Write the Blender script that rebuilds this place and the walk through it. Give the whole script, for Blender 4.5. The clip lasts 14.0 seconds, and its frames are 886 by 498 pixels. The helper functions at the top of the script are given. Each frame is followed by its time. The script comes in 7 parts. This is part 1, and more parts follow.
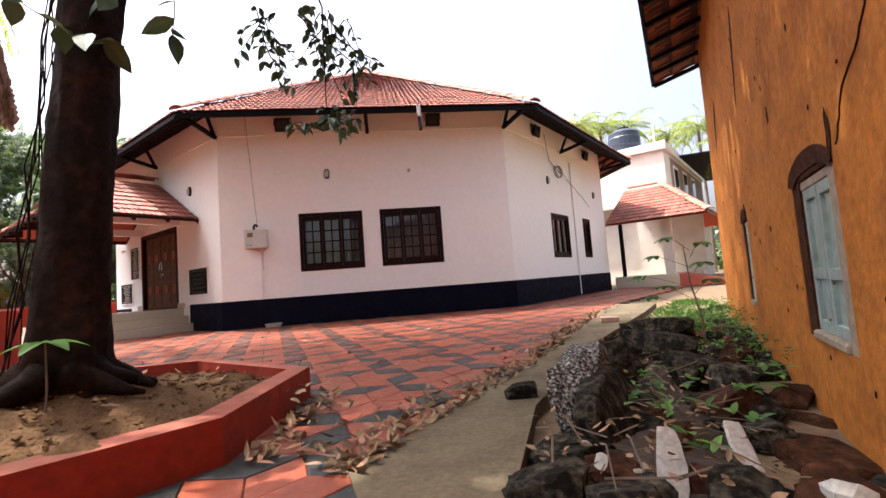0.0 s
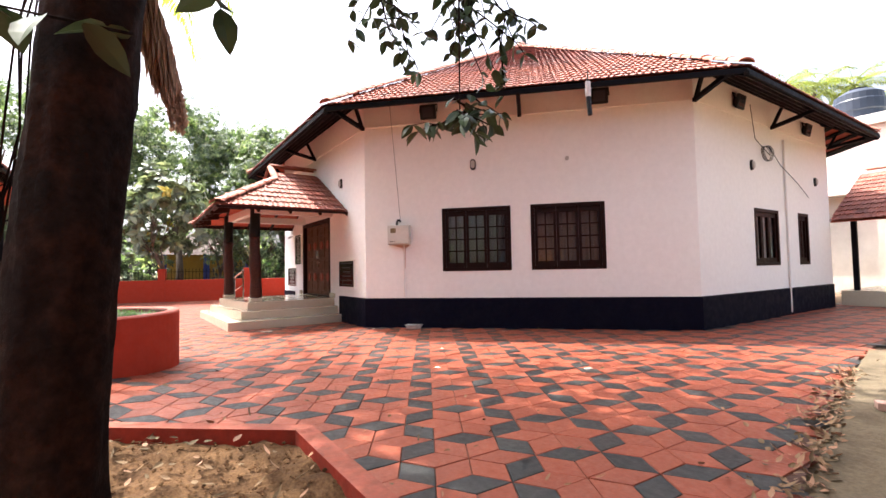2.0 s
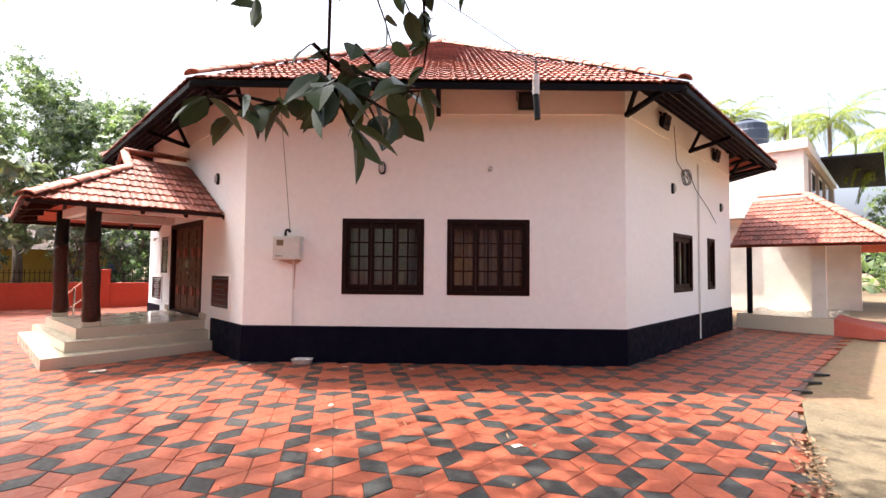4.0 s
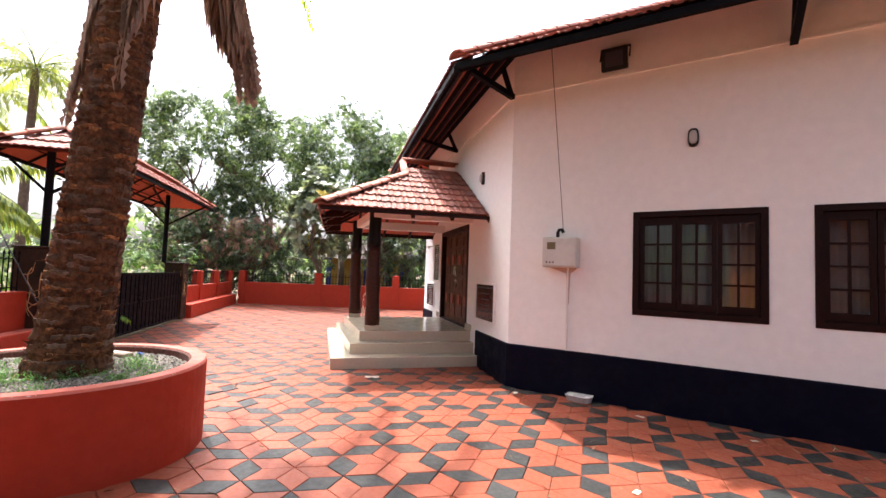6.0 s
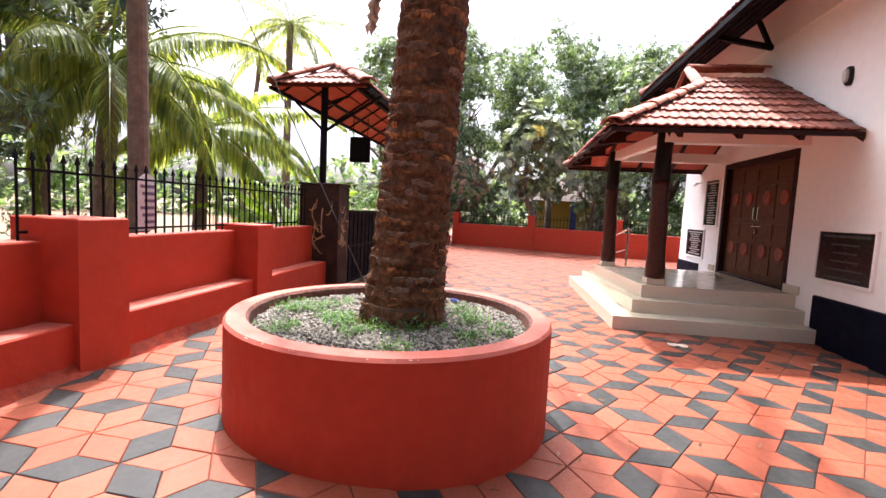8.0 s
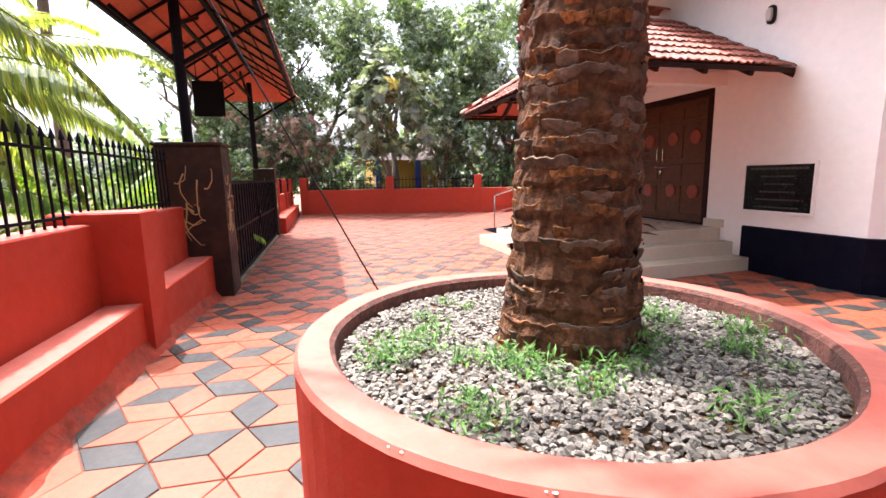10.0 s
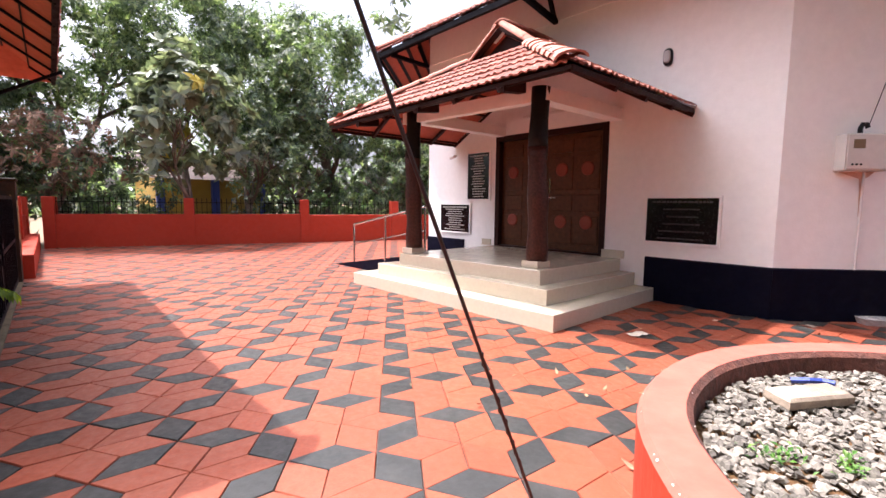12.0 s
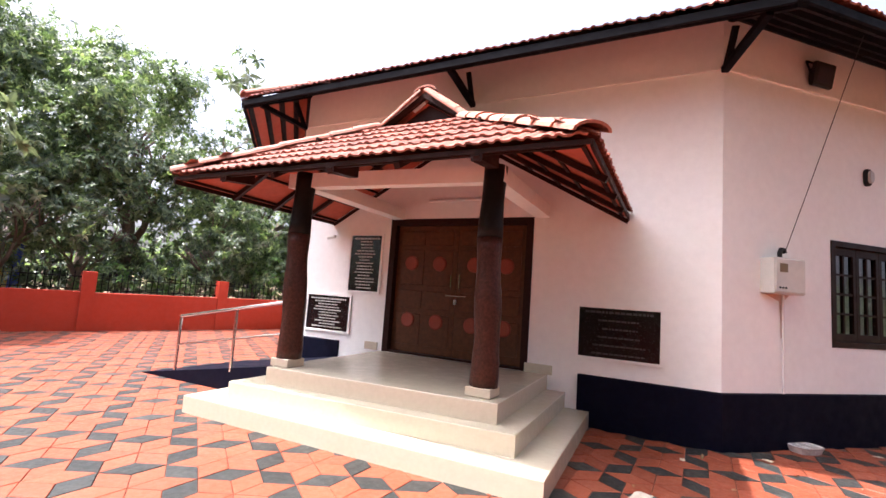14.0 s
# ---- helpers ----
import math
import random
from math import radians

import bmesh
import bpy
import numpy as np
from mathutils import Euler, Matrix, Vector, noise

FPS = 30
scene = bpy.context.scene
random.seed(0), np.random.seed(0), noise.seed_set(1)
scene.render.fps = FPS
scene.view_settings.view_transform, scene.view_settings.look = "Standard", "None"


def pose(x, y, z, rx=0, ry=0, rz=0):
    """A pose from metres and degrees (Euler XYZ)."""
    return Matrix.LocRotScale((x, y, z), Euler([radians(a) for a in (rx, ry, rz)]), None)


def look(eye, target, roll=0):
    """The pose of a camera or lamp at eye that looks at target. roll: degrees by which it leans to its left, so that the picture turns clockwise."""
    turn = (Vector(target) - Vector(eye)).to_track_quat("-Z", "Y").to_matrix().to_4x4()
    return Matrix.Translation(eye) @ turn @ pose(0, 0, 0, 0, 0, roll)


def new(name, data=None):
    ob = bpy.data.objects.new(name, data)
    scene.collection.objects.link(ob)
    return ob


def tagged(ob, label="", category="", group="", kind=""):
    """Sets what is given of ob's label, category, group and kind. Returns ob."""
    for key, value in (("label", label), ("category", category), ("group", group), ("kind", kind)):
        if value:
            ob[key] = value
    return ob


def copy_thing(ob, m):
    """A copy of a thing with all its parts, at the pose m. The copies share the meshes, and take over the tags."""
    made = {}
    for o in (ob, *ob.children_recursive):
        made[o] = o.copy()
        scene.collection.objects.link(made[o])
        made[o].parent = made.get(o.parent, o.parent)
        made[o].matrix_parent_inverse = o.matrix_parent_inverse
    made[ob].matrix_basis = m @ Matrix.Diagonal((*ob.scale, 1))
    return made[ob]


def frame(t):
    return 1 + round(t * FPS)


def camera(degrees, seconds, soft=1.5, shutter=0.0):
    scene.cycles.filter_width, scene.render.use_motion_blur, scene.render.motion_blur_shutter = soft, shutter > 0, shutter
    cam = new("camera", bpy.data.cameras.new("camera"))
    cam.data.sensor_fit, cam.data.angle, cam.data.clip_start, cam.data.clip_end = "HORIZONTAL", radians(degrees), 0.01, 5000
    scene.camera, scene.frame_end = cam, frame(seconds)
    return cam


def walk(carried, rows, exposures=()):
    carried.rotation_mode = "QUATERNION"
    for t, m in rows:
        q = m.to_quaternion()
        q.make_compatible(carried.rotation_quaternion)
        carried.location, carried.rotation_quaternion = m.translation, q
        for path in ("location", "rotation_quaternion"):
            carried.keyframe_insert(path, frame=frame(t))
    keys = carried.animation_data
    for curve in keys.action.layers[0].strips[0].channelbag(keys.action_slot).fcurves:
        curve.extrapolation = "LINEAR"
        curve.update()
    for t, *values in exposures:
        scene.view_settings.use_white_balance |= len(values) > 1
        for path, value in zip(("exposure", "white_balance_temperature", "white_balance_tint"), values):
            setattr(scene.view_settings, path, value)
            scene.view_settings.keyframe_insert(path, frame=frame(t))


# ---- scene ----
cam = camera(88.6, 14.0)
PATH = [
    (0, (-0.473, 0.171, 0.682), (-1.682, 1.757, 0.833), -4.3),
    (0.5, (-0.7, 0.373, 0.864), (-2.051, 1.843, 0.985), -4.8),
    (1, (-0.917, 0.618, 1.041), (-2.416, 1.937, 1.156), -4.3),
    (1.5, (-1.134, 0.839, 1.144), (-2.754, 2.007, 1.248), -3.3),
    (2, (-1.347, 1.05, 1.251), (-3.004, 2.166, 1.337), -1.1),
    (2.5, (-1.646, 1.237, 1.296), (-3.173, 2.528, 1.276), 0.0),
    (2.7, (-1.74, 1.307, 1.387), (-3.179, 2.696, 1.365), 1.1),
    (4.8, (-3.074, 2.434, 1.703), (-4.529, 3.796, 1.867), -0.1),
    (5, (-3.267, 2.509, 1.637), (-4.851, 3.717, 1.805), -1.3),
    (5.5, (-3.725, 2.641, 1.658), (-5.506, 3.539, 1.811), -0.8),
    (6, (-4.159, 2.66, 1.635), (-6.103, 3.118, 1.744), 2.0),
    (6.5, (-4.626, 2.464, 1.577), (-6.612, 2.694, 1.605), 3.0),
    (7, (-4.999, 2.141, 1.514), (-6.99, 1.979, 1.413), 3.8),
    (7.2, (-5.136, 1.974, 1.504), (-7.11, 1.684, 1.367), 4.0),
    (9.3, (-6.265, 0.027, 1.461), (-8.245, -0.054, 1.19), -1.9),
    (9.5, (-6.456, -0.147, 1.424), (-8.435, -0.102, 1.136), -2.5),
    (10, (-6.965, -0.55, 1.403), (-8.879, -0.062, 1.089), -1.2),
    (10.5, (-7.49, -0.847, 1.366), (-9.326, -0.106, 1.082), -0.5),
    (11, (-8.024, -1.11, 1.37), (-9.767, -0.159, 1.132), -0.2),
    (11.5, (-8.564, -1.26, 1.374), (-10.174, -0.095, 1.152), -0.3),
    (12, (-9.107, -1.343, 1.351), (-10.613, -0.042, 1.156), 0.6),
    (12.5, (-9.603, -1.314, 1.344), (-11.025, 0.087, 1.225), 0.9),
    (13, (-10.085, -1.166, 1.363), (-11.382, 0.356, 1.353), 2.3),
    (13.5, (-10.609, -1.029, 1.421), (-11.707, 0.641, 1.497), 3.6),
    (14, (-11.087, -0.82, 1.475), (-12.002, 0.947, 1.682), 4.1),
]
walk(cam, [(t, look(eye, target, roll)) for t, eye, target, roll in PATH],
     exposures=[(0, 1.6, 6200, 13), (0.6, 1.88, 6200, 13), (2.5, 1.93, 6200, 13), (5, 1.75, 6100, 13), (7, 1.65, 6050, 16), (9.5, 2.08, 5950, 18), (11.5, 1.62, 5950, 20), (13, 1.66, 5950, 20), (14, 1.8, 5950, 17)])

# ---- light ----
SUN = Vector((-0.41, -0.22, 1.0)).normalized()          # towards the sun
world = bpy.data.worlds.new("world")
scene.world = world
world.use_nodes = True
wn = world.node_tree
sky = wn.nodes.new("ShaderNodeTexSky")
sky.sky_type, sky.sun_disc = "NISHITA", False
sky.sun_elevation = math.asin(SUN.z)
sky.sun_rotation = math.atan2(SUN.x, SUN.y)
sky.air_density, sky.dust_density, sky.ozone_density = 0.75, 9.0, 0.3
haze = wn.nodes.new("ShaderNodeHueSaturation")          # bright humid haze
haze.inputs["Saturation"].default_value, haze.inputs["Value"].default_value = 0.6, 1.12
wn.links.new(sky.outputs[0], haze.inputs["Color"])
wn.links.new(haze.outputs[0], wn.nodes["Background"].inputs[0])
wn.nodes["Background"].inputs[1].default_value = 0.15
sun_data = bpy.data.lights.new("sun", "SUN")
sun_data.energy, sun_data.angle, sun_data.color = 3.4, radians(0.6), (1.0, 0.93, 0.82)
sun = new("sun", sun_data)
sun.matrix_world = look(SUN * 40, (0, 0, 0))

# ---- mesh helpers ----
rnd = random.Random(7)


class Shape:
    """Gathers vertices and faces, and becomes one mesh."""

    def __init__(self):
        self.v, self.f, self.m = [], [], []

    def add(self, verts, faces, mat=0):
        n = len(self.v)
        self.v.extend(tuple(p) for p in verts)
        self.f.extend(tuple(i + n for i in q) for q in faces)
        self.m.extend([mat] * len(faces))
        return self

    def box(self, lo, hi, m=None, mat=0, bevel=0.0):
        (a, b, c), (d, e, g) = lo, hi
        if bevel <= 0:
            vs = [(x, y, z) for z in (c, g) for y in (b, e) for x in (a, d)]
            fs = [(0, 2, 3, 1), (4, 5, 7, 6), (0, 1, 5, 4), (2, 6, 7, 3), (0, 4, 6, 2), (1, 3, 7, 5)]
        else:
            k = bevel
            ring = lambda z, o: [(a + o, b + o, z), (d - o, b + o, z), (d - o, e - o, z), (a + o, e - o, z)]
            vs = ring(c, k) + ring(c + k, 0) + ring(g - k, 0) + ring(g, k)
            fs = [(3, 2, 1, 0), (12, 13, 14, 15)]
            for r in range(3):
                for i in range(4):
                    j = (i + 1) % 4
                    fs.append((4 * r + i, 4 * r + j, 4 * r + 4 + j, 4 * r + 4 + i))
        if m is not None:
            vs = [m @ Vector(p) for p in vs]
        return self.add(vs, fs, mat)

    def rod(self, p, q, r, s=None, n=8, mat=0, caps=True):
        p, q = Vector(p), Vector(q)
        s = r if s is None else s
        w = (q - p).normalized()
        u = w.orthogonal().normalized()
        t = w.cross(u)
        vs = []
        for c, k in ((p, r), (q, s)):
            for i in range(n):
                a = 2 * math.pi * i / n
                vs.append(c + k * (math.cos(a) * u + math.sin(a) * t))
        fs = [(i, (i + 1) % n, n + (i + 1) % n, n + i) for i in range(n)]
        if caps:
            fs += [tuple(range(n - 1, -1, -1)), tuple(range(n, 2 * n))]
        return self.add(vs, fs, mat)

    def tube(self, pts, radii, n=8, mat=0):
        pts = [Vector(p) for p in pts]
        if not isinstance(radii, (list, tuple)):
            radii = [radii] * len(pts)
        vs = []
        u = None
        for i, p in enumerate(pts):
            w = (pts[min(i + 1, len(pts) - 1)] - pts[max(i - 1, 0)]).normalized()
            u = w.orthogonal().normalized() if u is None else (u - u.dot(w) * w).normalized()
            t = w.cross(u)
            for k in range(n):
                a = 2 * math.pi * k / n
                vs.append(p + radii[i] * (math.cos(a) * u + math.sin(a) * t))
        fs = []
        for i in range(len(pts) - 1):
            for k in range(n):
                j = (k + 1) % n
                fs.append((i * n + k, i * n + j, i * n + n + j, i * n + n + k))
        fs += [tuple(range(n - 1, -1, -1)), tuple(range(len(vs) - n, len(vs)))]
        return self.add(vs, fs, mat)

    def prism(self, poly, z0, z1, mat=0, inset=0.0):
        """An upright prism over a plan polygon, anticlockwise."""
        n = len(poly)
        c = Vector((sum(p[0] for p in poly) / n, sum(p[1] for p in poly) / n))
        top = [Vector(p[:2]) + (c - Vector(p[:2])).normalized() * inset for p in poly]
        vs = [(p[0], p[1], z0) for p in poly]
        if inset:
            vs += [(p[0], p[1], z1 - inset) for p in poly]
        vs += [(p[0], p[1], z1) for p in top]
        fs = [tuple(range(n - 1, -1, -1)), tuple(range(len(vs) - n, len(vs)))]
        for r in range(len(vs) // n - 1):
            for i in range(n):
                j = (i + 1) % n
                fs.append((r * n + i, r * n + j, r * n + n + j, r * n + n + i))
        return self.add(vs, fs, mat)

    def mesh(self, name, mats, smooth=False):
        me = bpy.data.meshes.new(name)
        me.from_pydata(self.v, [], self.f)
        for mt in mats if isinstance(mats, (list, tuple)) else [mats]:
            me.materials.append(mt)
        me.polygons.foreach_set("material_index", self.m)
        if smooth:
            me.polygons.foreach_set("use_smooth", [True] * len(self.f))
        me.update()
        return me


def thing(name, shape, mats, label="", category="", group="", kind="", smooth=False):
    return tagged(new(name, shape.mesh(name, mats, smooth)), label, category, group, kind)


def empty(name, at, label="", category="", group="", kind=""):
    ob = new(name)
    ob.empty_display_size = 0.1
    ob.matrix_basis = at if isinstance(at, Matrix) else Matrix.Translation(at)
    return tagged(ob, label, category, group, kind)


def part(name, shape, mats, parent, label="", smooth=False, kind=""):
    """A mesh under a thing or part; the shape is given in the parent's space."""
    ob = new(name, shape if isinstance(shape, bpy.types.Mesh) else shape.mesh(name, mats, smooth))
    ob.parent = parent
    return tagged(ob, label, kind=kind)


# ---- materials ----
def material(name, colour, rough=0.6, metal=0.0, grain=0.0, grain_scale=30.0, stain=0.0, stain_scale=1.5, stain_colour=None,
             bump=0.0, bump_scale=60.0, vary=0.0, island=0.0, spec=0.5, coat=0.0, through_light=0.0, hue=0.0, glow_tint=(1.0, 1.0, 1.0)):
    """A surface with grain and stains at two scales, relief, and a shift from piece to piece."""
    mt = bpy.data.materials.new(name)
    mt.use_nodes = True
    nt = mt.node_tree
    b = nt.nodes["Principled BSDF"]
    b.inputs["Roughness"].default_value = rough
    b.inputs["Metallic"].default_value = metal
    b.inputs["Specular IOR Level"].default_value = spec
    b.inputs["Coat Weight"].default_value = coat
    b.inputs["Coat Roughness"].default_value = 0.15
    co = nt.nodes.new("ShaderNodeTexCoord")
    geo = nt.nodes.new("ShaderNodeNewGeometry")

    def noise_node(scale, detail=4.0, rough_n=0.6):
        n = nt.nodes.new("ShaderNodeTexNoise")
        n.inputs["Scale"].default_value = scale
        n.inputs["Detail"].default_value = detail
        n.inputs["Roughness"].default_value = rough_n
        nt.links.new(geo.outputs["Position"], n.inputs["Vector"])
        return n

    def mix(a, b_, fac, mode="MIX"):
        x = nt.nodes.new("ShaderNodeMix")
        x.data_type, x.blend_type = "RGBA", mode
        for sock, val in ((x.inputs[6], a), (x.inputs[7], b_), (x.inputs[0], fac)):
            if isinstance(val, bpy.types.NodeSocket):
                nt.links.new(val, sock)
            else:
                sock.default_value = val
        return x.outputs[2]

    def ramp(value, lo, hi, a, b_):
        r = nt.nodes.new("ShaderNodeMapRange")
        nt.links.new(value, r.inputs[0])
        r.inputs[1].default_value, r.inputs[2].default_value = lo, hi
        r.inputs[3].default_value, r.inputs[4].default_value = a, b_
        return r.outputs[0]

    col = (*colour, 1.0)
    out = None
    if stain:
        sc = (*(stain_colour or tuple(c * 0.45 for c in colour)), 1.0)
        out = mix(col, sc, ramp(noise_node(stain_scale, 6, 0.65).outputs[0], 0.45, 0.75, 0.0, stain))
    if grain:
        g = ramp(noise_node(grain_scale).outputs[0], 0.3, 0.7, 1 - grain, 1 + grain)
        gc = nt.nodes.new("ShaderNodeCombineColor")
        for i in range(3):
            nt.links.new(g, gc.inputs[i])
        out = mix(out or col, gc.outputs[0], 1.0, "MULTIPLY")
    if vary or island or hue:
        src = geo.outputs["Random Per Island"] if island else nt.nodes.new("ShaderNodeObjectInfo").outputs["Random"]
        k = island or vary
        h = nt.nodes.new("ShaderNodeHueSaturation")
        nt.links.new(ramp(src, 0, 1, 1 - k, 1 + k), h.inputs["Value"])
        if hue:
            nt.links.new(ramp(src, 0, 1, 0.5 + hue, 0.5 - hue), h.inputs["Hue"])
        if out:
            nt.links.new(out, h.inputs["Color"])
        else:
            h.inputs["Color"].default_value = col
        out = h.outputs[0]
    if out:
        nt.links.new(out, b.inputs["Base Color"])
    else:
        b.inputs["Base Color"].default_value = col
    if grain or stain:
        nt.links.new(ramp(noise_node(grain_scale * 0.4 + 1).outputs[0], 0.3, 0.7, max(rough - 0.12, 0.02), min(rough + 0.1, 1)), b.inputs["Roughness"])
    if bump:
        bn = nt.nodes.new("ShaderNodeBump")
        bn.inputs["Strength"].default_value = bump
        bn.inputs["Distance"].default_value = 0.01
        nt.links.new(noise_node(bump_scale, 5).outputs[0], bn.inputs["Height"])
        nt.links.new(bn.outputs[0], b.inputs["Normal"])
    if through_light:
        tr = nt.nodes.new("ShaderNodeBsdfTranslucent")
        nt.links.new(mix(out or col, (*glow_tint, 1.0), 1.0, "MULTIPLY"), tr.inputs[0])
        ms = nt.nodes.new("ShaderNodeMixShader")
        ms.inputs[0].default_value = through_light
        nt.links.new(b.outputs[0], ms.inputs[1])
        nt.links.new(tr.outputs[0], ms.inputs[2])
        nt.links.new(ms.outputs[0], nt.nodes["Material Output"].inputs[0])
    return mt


PLASTER = material("white_plaster", (0.84, 0.825, 0.80), 0.75, grain=0.03, grain_scale=9, stain=0.10, stain_scale=0.7, stain_colour=(0.66, 0.60, 0.56), bump=0.25, bump_scale=35)
NAVY = material("navy_gloss_paint", (0.003, 0.0035, 0.011), 0.6, spec=0.06, grain=0.2, grain_scale=14, stain=0.12, stain_scale=3, stain_colour=(0.035, 0.03, 0.028))
FROND_BRIGHT = material("young_palm_frond", (0.15, 0.27, 0.03), 0.45, island=0.4, hue=0.025, through_light=0.5, glow_tint=(1.9, 1.7, 0.5))
TILE_RED = material("red_cement_tile", (0.25, 0.060, 0.029), 0.5, spec=0.3, grain=0.12, grain_scale=45, stain=0.45, stain_scale=2.2, stain_colour=(0.25, 0.092, 0.058), bump=0.12, bump_scale=70, vary=0.10)
TILE_GREY = material("black_cement_tile", (0.025, 0.027, 0.026), 0.5, spec=0.3, grain=0.16, grain_scale=40, stain=0.5, stain_scale=3.0, stain_colour=(0.068, 0.067, 0.062), bump=0.12, bump_scale=70, vary=0.18)
TILE_RED_J = material("red_cement_tile_field", (0.25, 0.060, 0.029), 0.5, spec=0.3, grain=0.12, grain_scale=45, stain=0.45, stain_scale=2.2, stain_colour=(0.25, 0.092, 0.058), bump=0.12, bump_scale=70, island=0.10)
TILE_GREY_J = material("black_cement_tile_field", (0.025, 0.027, 0.026), 0.5, spec=0.3, grain=0.16, grain_scale=40, stain=0.5, stain_scale=3.0, stain_colour=(0.068, 0.067, 0.062), bump=0.12, bump_scale=70, island=0.18)
JOINT = material("dirty_tile_joint", (0.11, 0.055, 0.04), 0.9, grain=0.3, grain_scale=25, stain=0.5, stain_scale=4)
CLAY = material("clay_roof_tile", (0.27, 0.080, 0.050), 0.75, grain=0.2, grain_scale=30, stain=0.55, stain_scale=3.5, stain_colour=(0.14, 0.075, 0.058), bump=0.3, bump_scale=50, vary=0.28)
CLAY_J = material("clay_roof_tile_field", (0.21, 0.064, 0.050), 0.75, grain=0.2, grain_scale=30, stain=0.65, stain_scale=3.5, stain_colour=(0.12, 0.075, 0.064), bump=0.3, bump_scale=50, island=0.34)
CLAY_CAP = material("sunbleached_ridge_tile", (0.37, 0.135, 0.088), 0.8, grain=0.18, grain_scale=20, stain=0.55, stain_scale=4, stain_colour=(0.25, 0.17, 0.13), bump=0.3, vary=0.2)
# brighter than the tiles: bounce light from the ground put into the colour
CLAY_UNDER = material("bounce_lit_tile_underside", (0.45, 0.095, 0.052), 0.8, grain=0.12, grain_scale=12, stain=0.2, stain_scale=2)
STEEL_DARK = material("dark_painted_steel", (0.005, 0.0045, 0.007), 0.6, spec=0.08, grain=0.2, grain_scale=20)
WOOD_DARK = material("dark_red_brown_wood", (0.024, 0.008, 0.006), 0.55, spec=0.12, grain=0.25, grain_scale=22, stain=0.4, stain_scale=6, stain_colour=(0.03, 0.012, 0.01), bump=0.2)
WOOD_DOOR = material("varnished_door_wood", (0.092, 0.033, 0.012), 0.45, spec=0.25, grain=0.25, grain_scale=16, stain=0.4, stain_scale=3.5, stain_colour=(0.05, 0.018, 0.008), bump=0.1)
MEDALLION = material("orange_carved_medallion", (0.24, 0.036, 0.014), 0.5, grain=0.25, grain_scale=60, bump=0.5, bump_scale=80)
WOOD_WINDOW = material("maroon_window_wood", (0.014, 0.004, 0.003), 0.5, spec=0.12, grain=0.2, grain_scale=18)
TRUNK_COLUMN = material("polished_palm_trunk", (0.050, 0.017, 0.011), 0.42, spec=0.22, grain=0.45, grain_scale=34, stain=0.6, stain_scale=9, stain_colour=(0.03, 0.012, 0.01), bump=0.5, bump_scale=40)
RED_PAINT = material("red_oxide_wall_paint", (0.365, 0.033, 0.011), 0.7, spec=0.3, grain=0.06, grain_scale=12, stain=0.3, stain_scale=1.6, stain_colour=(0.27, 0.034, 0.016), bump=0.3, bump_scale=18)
RED_TOP = material("pale_red_wall_top", (0.40, 0.090, 0.062), 0.7, spec=0.3, grain=0.08, grain_scale=15, stain=0.35, stain_scale=3, stain_colour=(0.36, 0.15, 0.11), bump=0.25, bump_scale=25)
STEP_STONE = material("cream_vitrified_step", (0.52, 0.47, 0.36), 0.16, grain=0.04, grain_scale=18, stain=0.12, stain_scale=2.0, stain_colour=(0.42, 0.36, 0.27))
GRANITE = material("polished_black_granite", (0.006, 0.005, 0.006), 0.22, spec=0.3, grain=0.2, grain_scale=120)
ENGRAVING = material("pale_engraving", (0.45, 0.43, 0.40), 0.7)
GLASS_DARK = material("window_glass", (0.05, 0.05, 0.06), 0.06, spec=0.8)
CURTAIN = material("grey_curtain", (0.30, 0.27, 0.28), 0.9, grain=0.08, grain_scale=40)
PALE_CURTAIN = material("pale_curtain", (0.72, 0.69, 0.68), 0.9, grain=0.06, grain_scale=30)
ENGRAVING_DIM = material("dull_engraving", (0.035, 0.033, 0.033), 0.6)
GREY_BOX = material("grey_enamelled_box", (0.60, 0.58, 0.53), 0.4, grain=0.04, grain_scale=12, stain=0.15, stain_scale=5)
PVC = material("white_pvc_pipe", (0.72, 0.69, 0.66), 0.45)
BLACK_PLASTIC = material("black_plastic", (0.008, 0.008, 0.009), 0.5, spec=0.25)
RUBBER = material("black_cable", (0.010, 0.010, 0.010), 0.55)
LAMP_GLASS = material("frosted_lamp_glass", (0.42, 0.39, 0.36), 0.35)
CHROME = material("brushed_stainless_steel", (0.62, 0.60, 0.58), 0.22, metal=1.0)
GATE_POST = material("painted_brown_gate_post", (0.020, 0.011, 0.008), 0.6, spec=0.2, grain=0.3, grain_scale=10, stain=0.5, stain_scale=3, stain_colour=(0.09, 0.04, 0.02), bump=0.3)
GOLD = material("gold_painted_flourish", (0.36, 0.22, 0.09), 0.5)
ORANGE = material("weathered_orange_limewash", (0.46, 0.165, 0.026), 0.9, spec=0.2, grain=0.22, grain_scale=22, stain=0.9, stain_scale=3.2, stain_colour=(0.25, 0.085, 0.020), bump=1.0, bump_scale=24)
LATERITE = material("exposed_laterite", (0.045, 0.015, 0.008), 0.95, spec=0.1, grain=0.4, grain_scale=30, stain=0.5, stain_scale=14, stain_colour=(0.10, 0.04, 0.018), bump=0.8, bump_scale=30)
BLUE_WOOD = material("faded_blue_shutter_paint", (0.28, 0.36, 0.34), 0.7, grain=0.15, grain_scale=25, stain=0.6, stain_scale=6, stain_colour=(0.20, 0.20, 0.16), bump=0.3)
OLD_FRAME = material("bare_grey_wood", (0.30, 0.24, 0.18), 0.85, grain=0.25, grain_scale=25, bump=0.4)
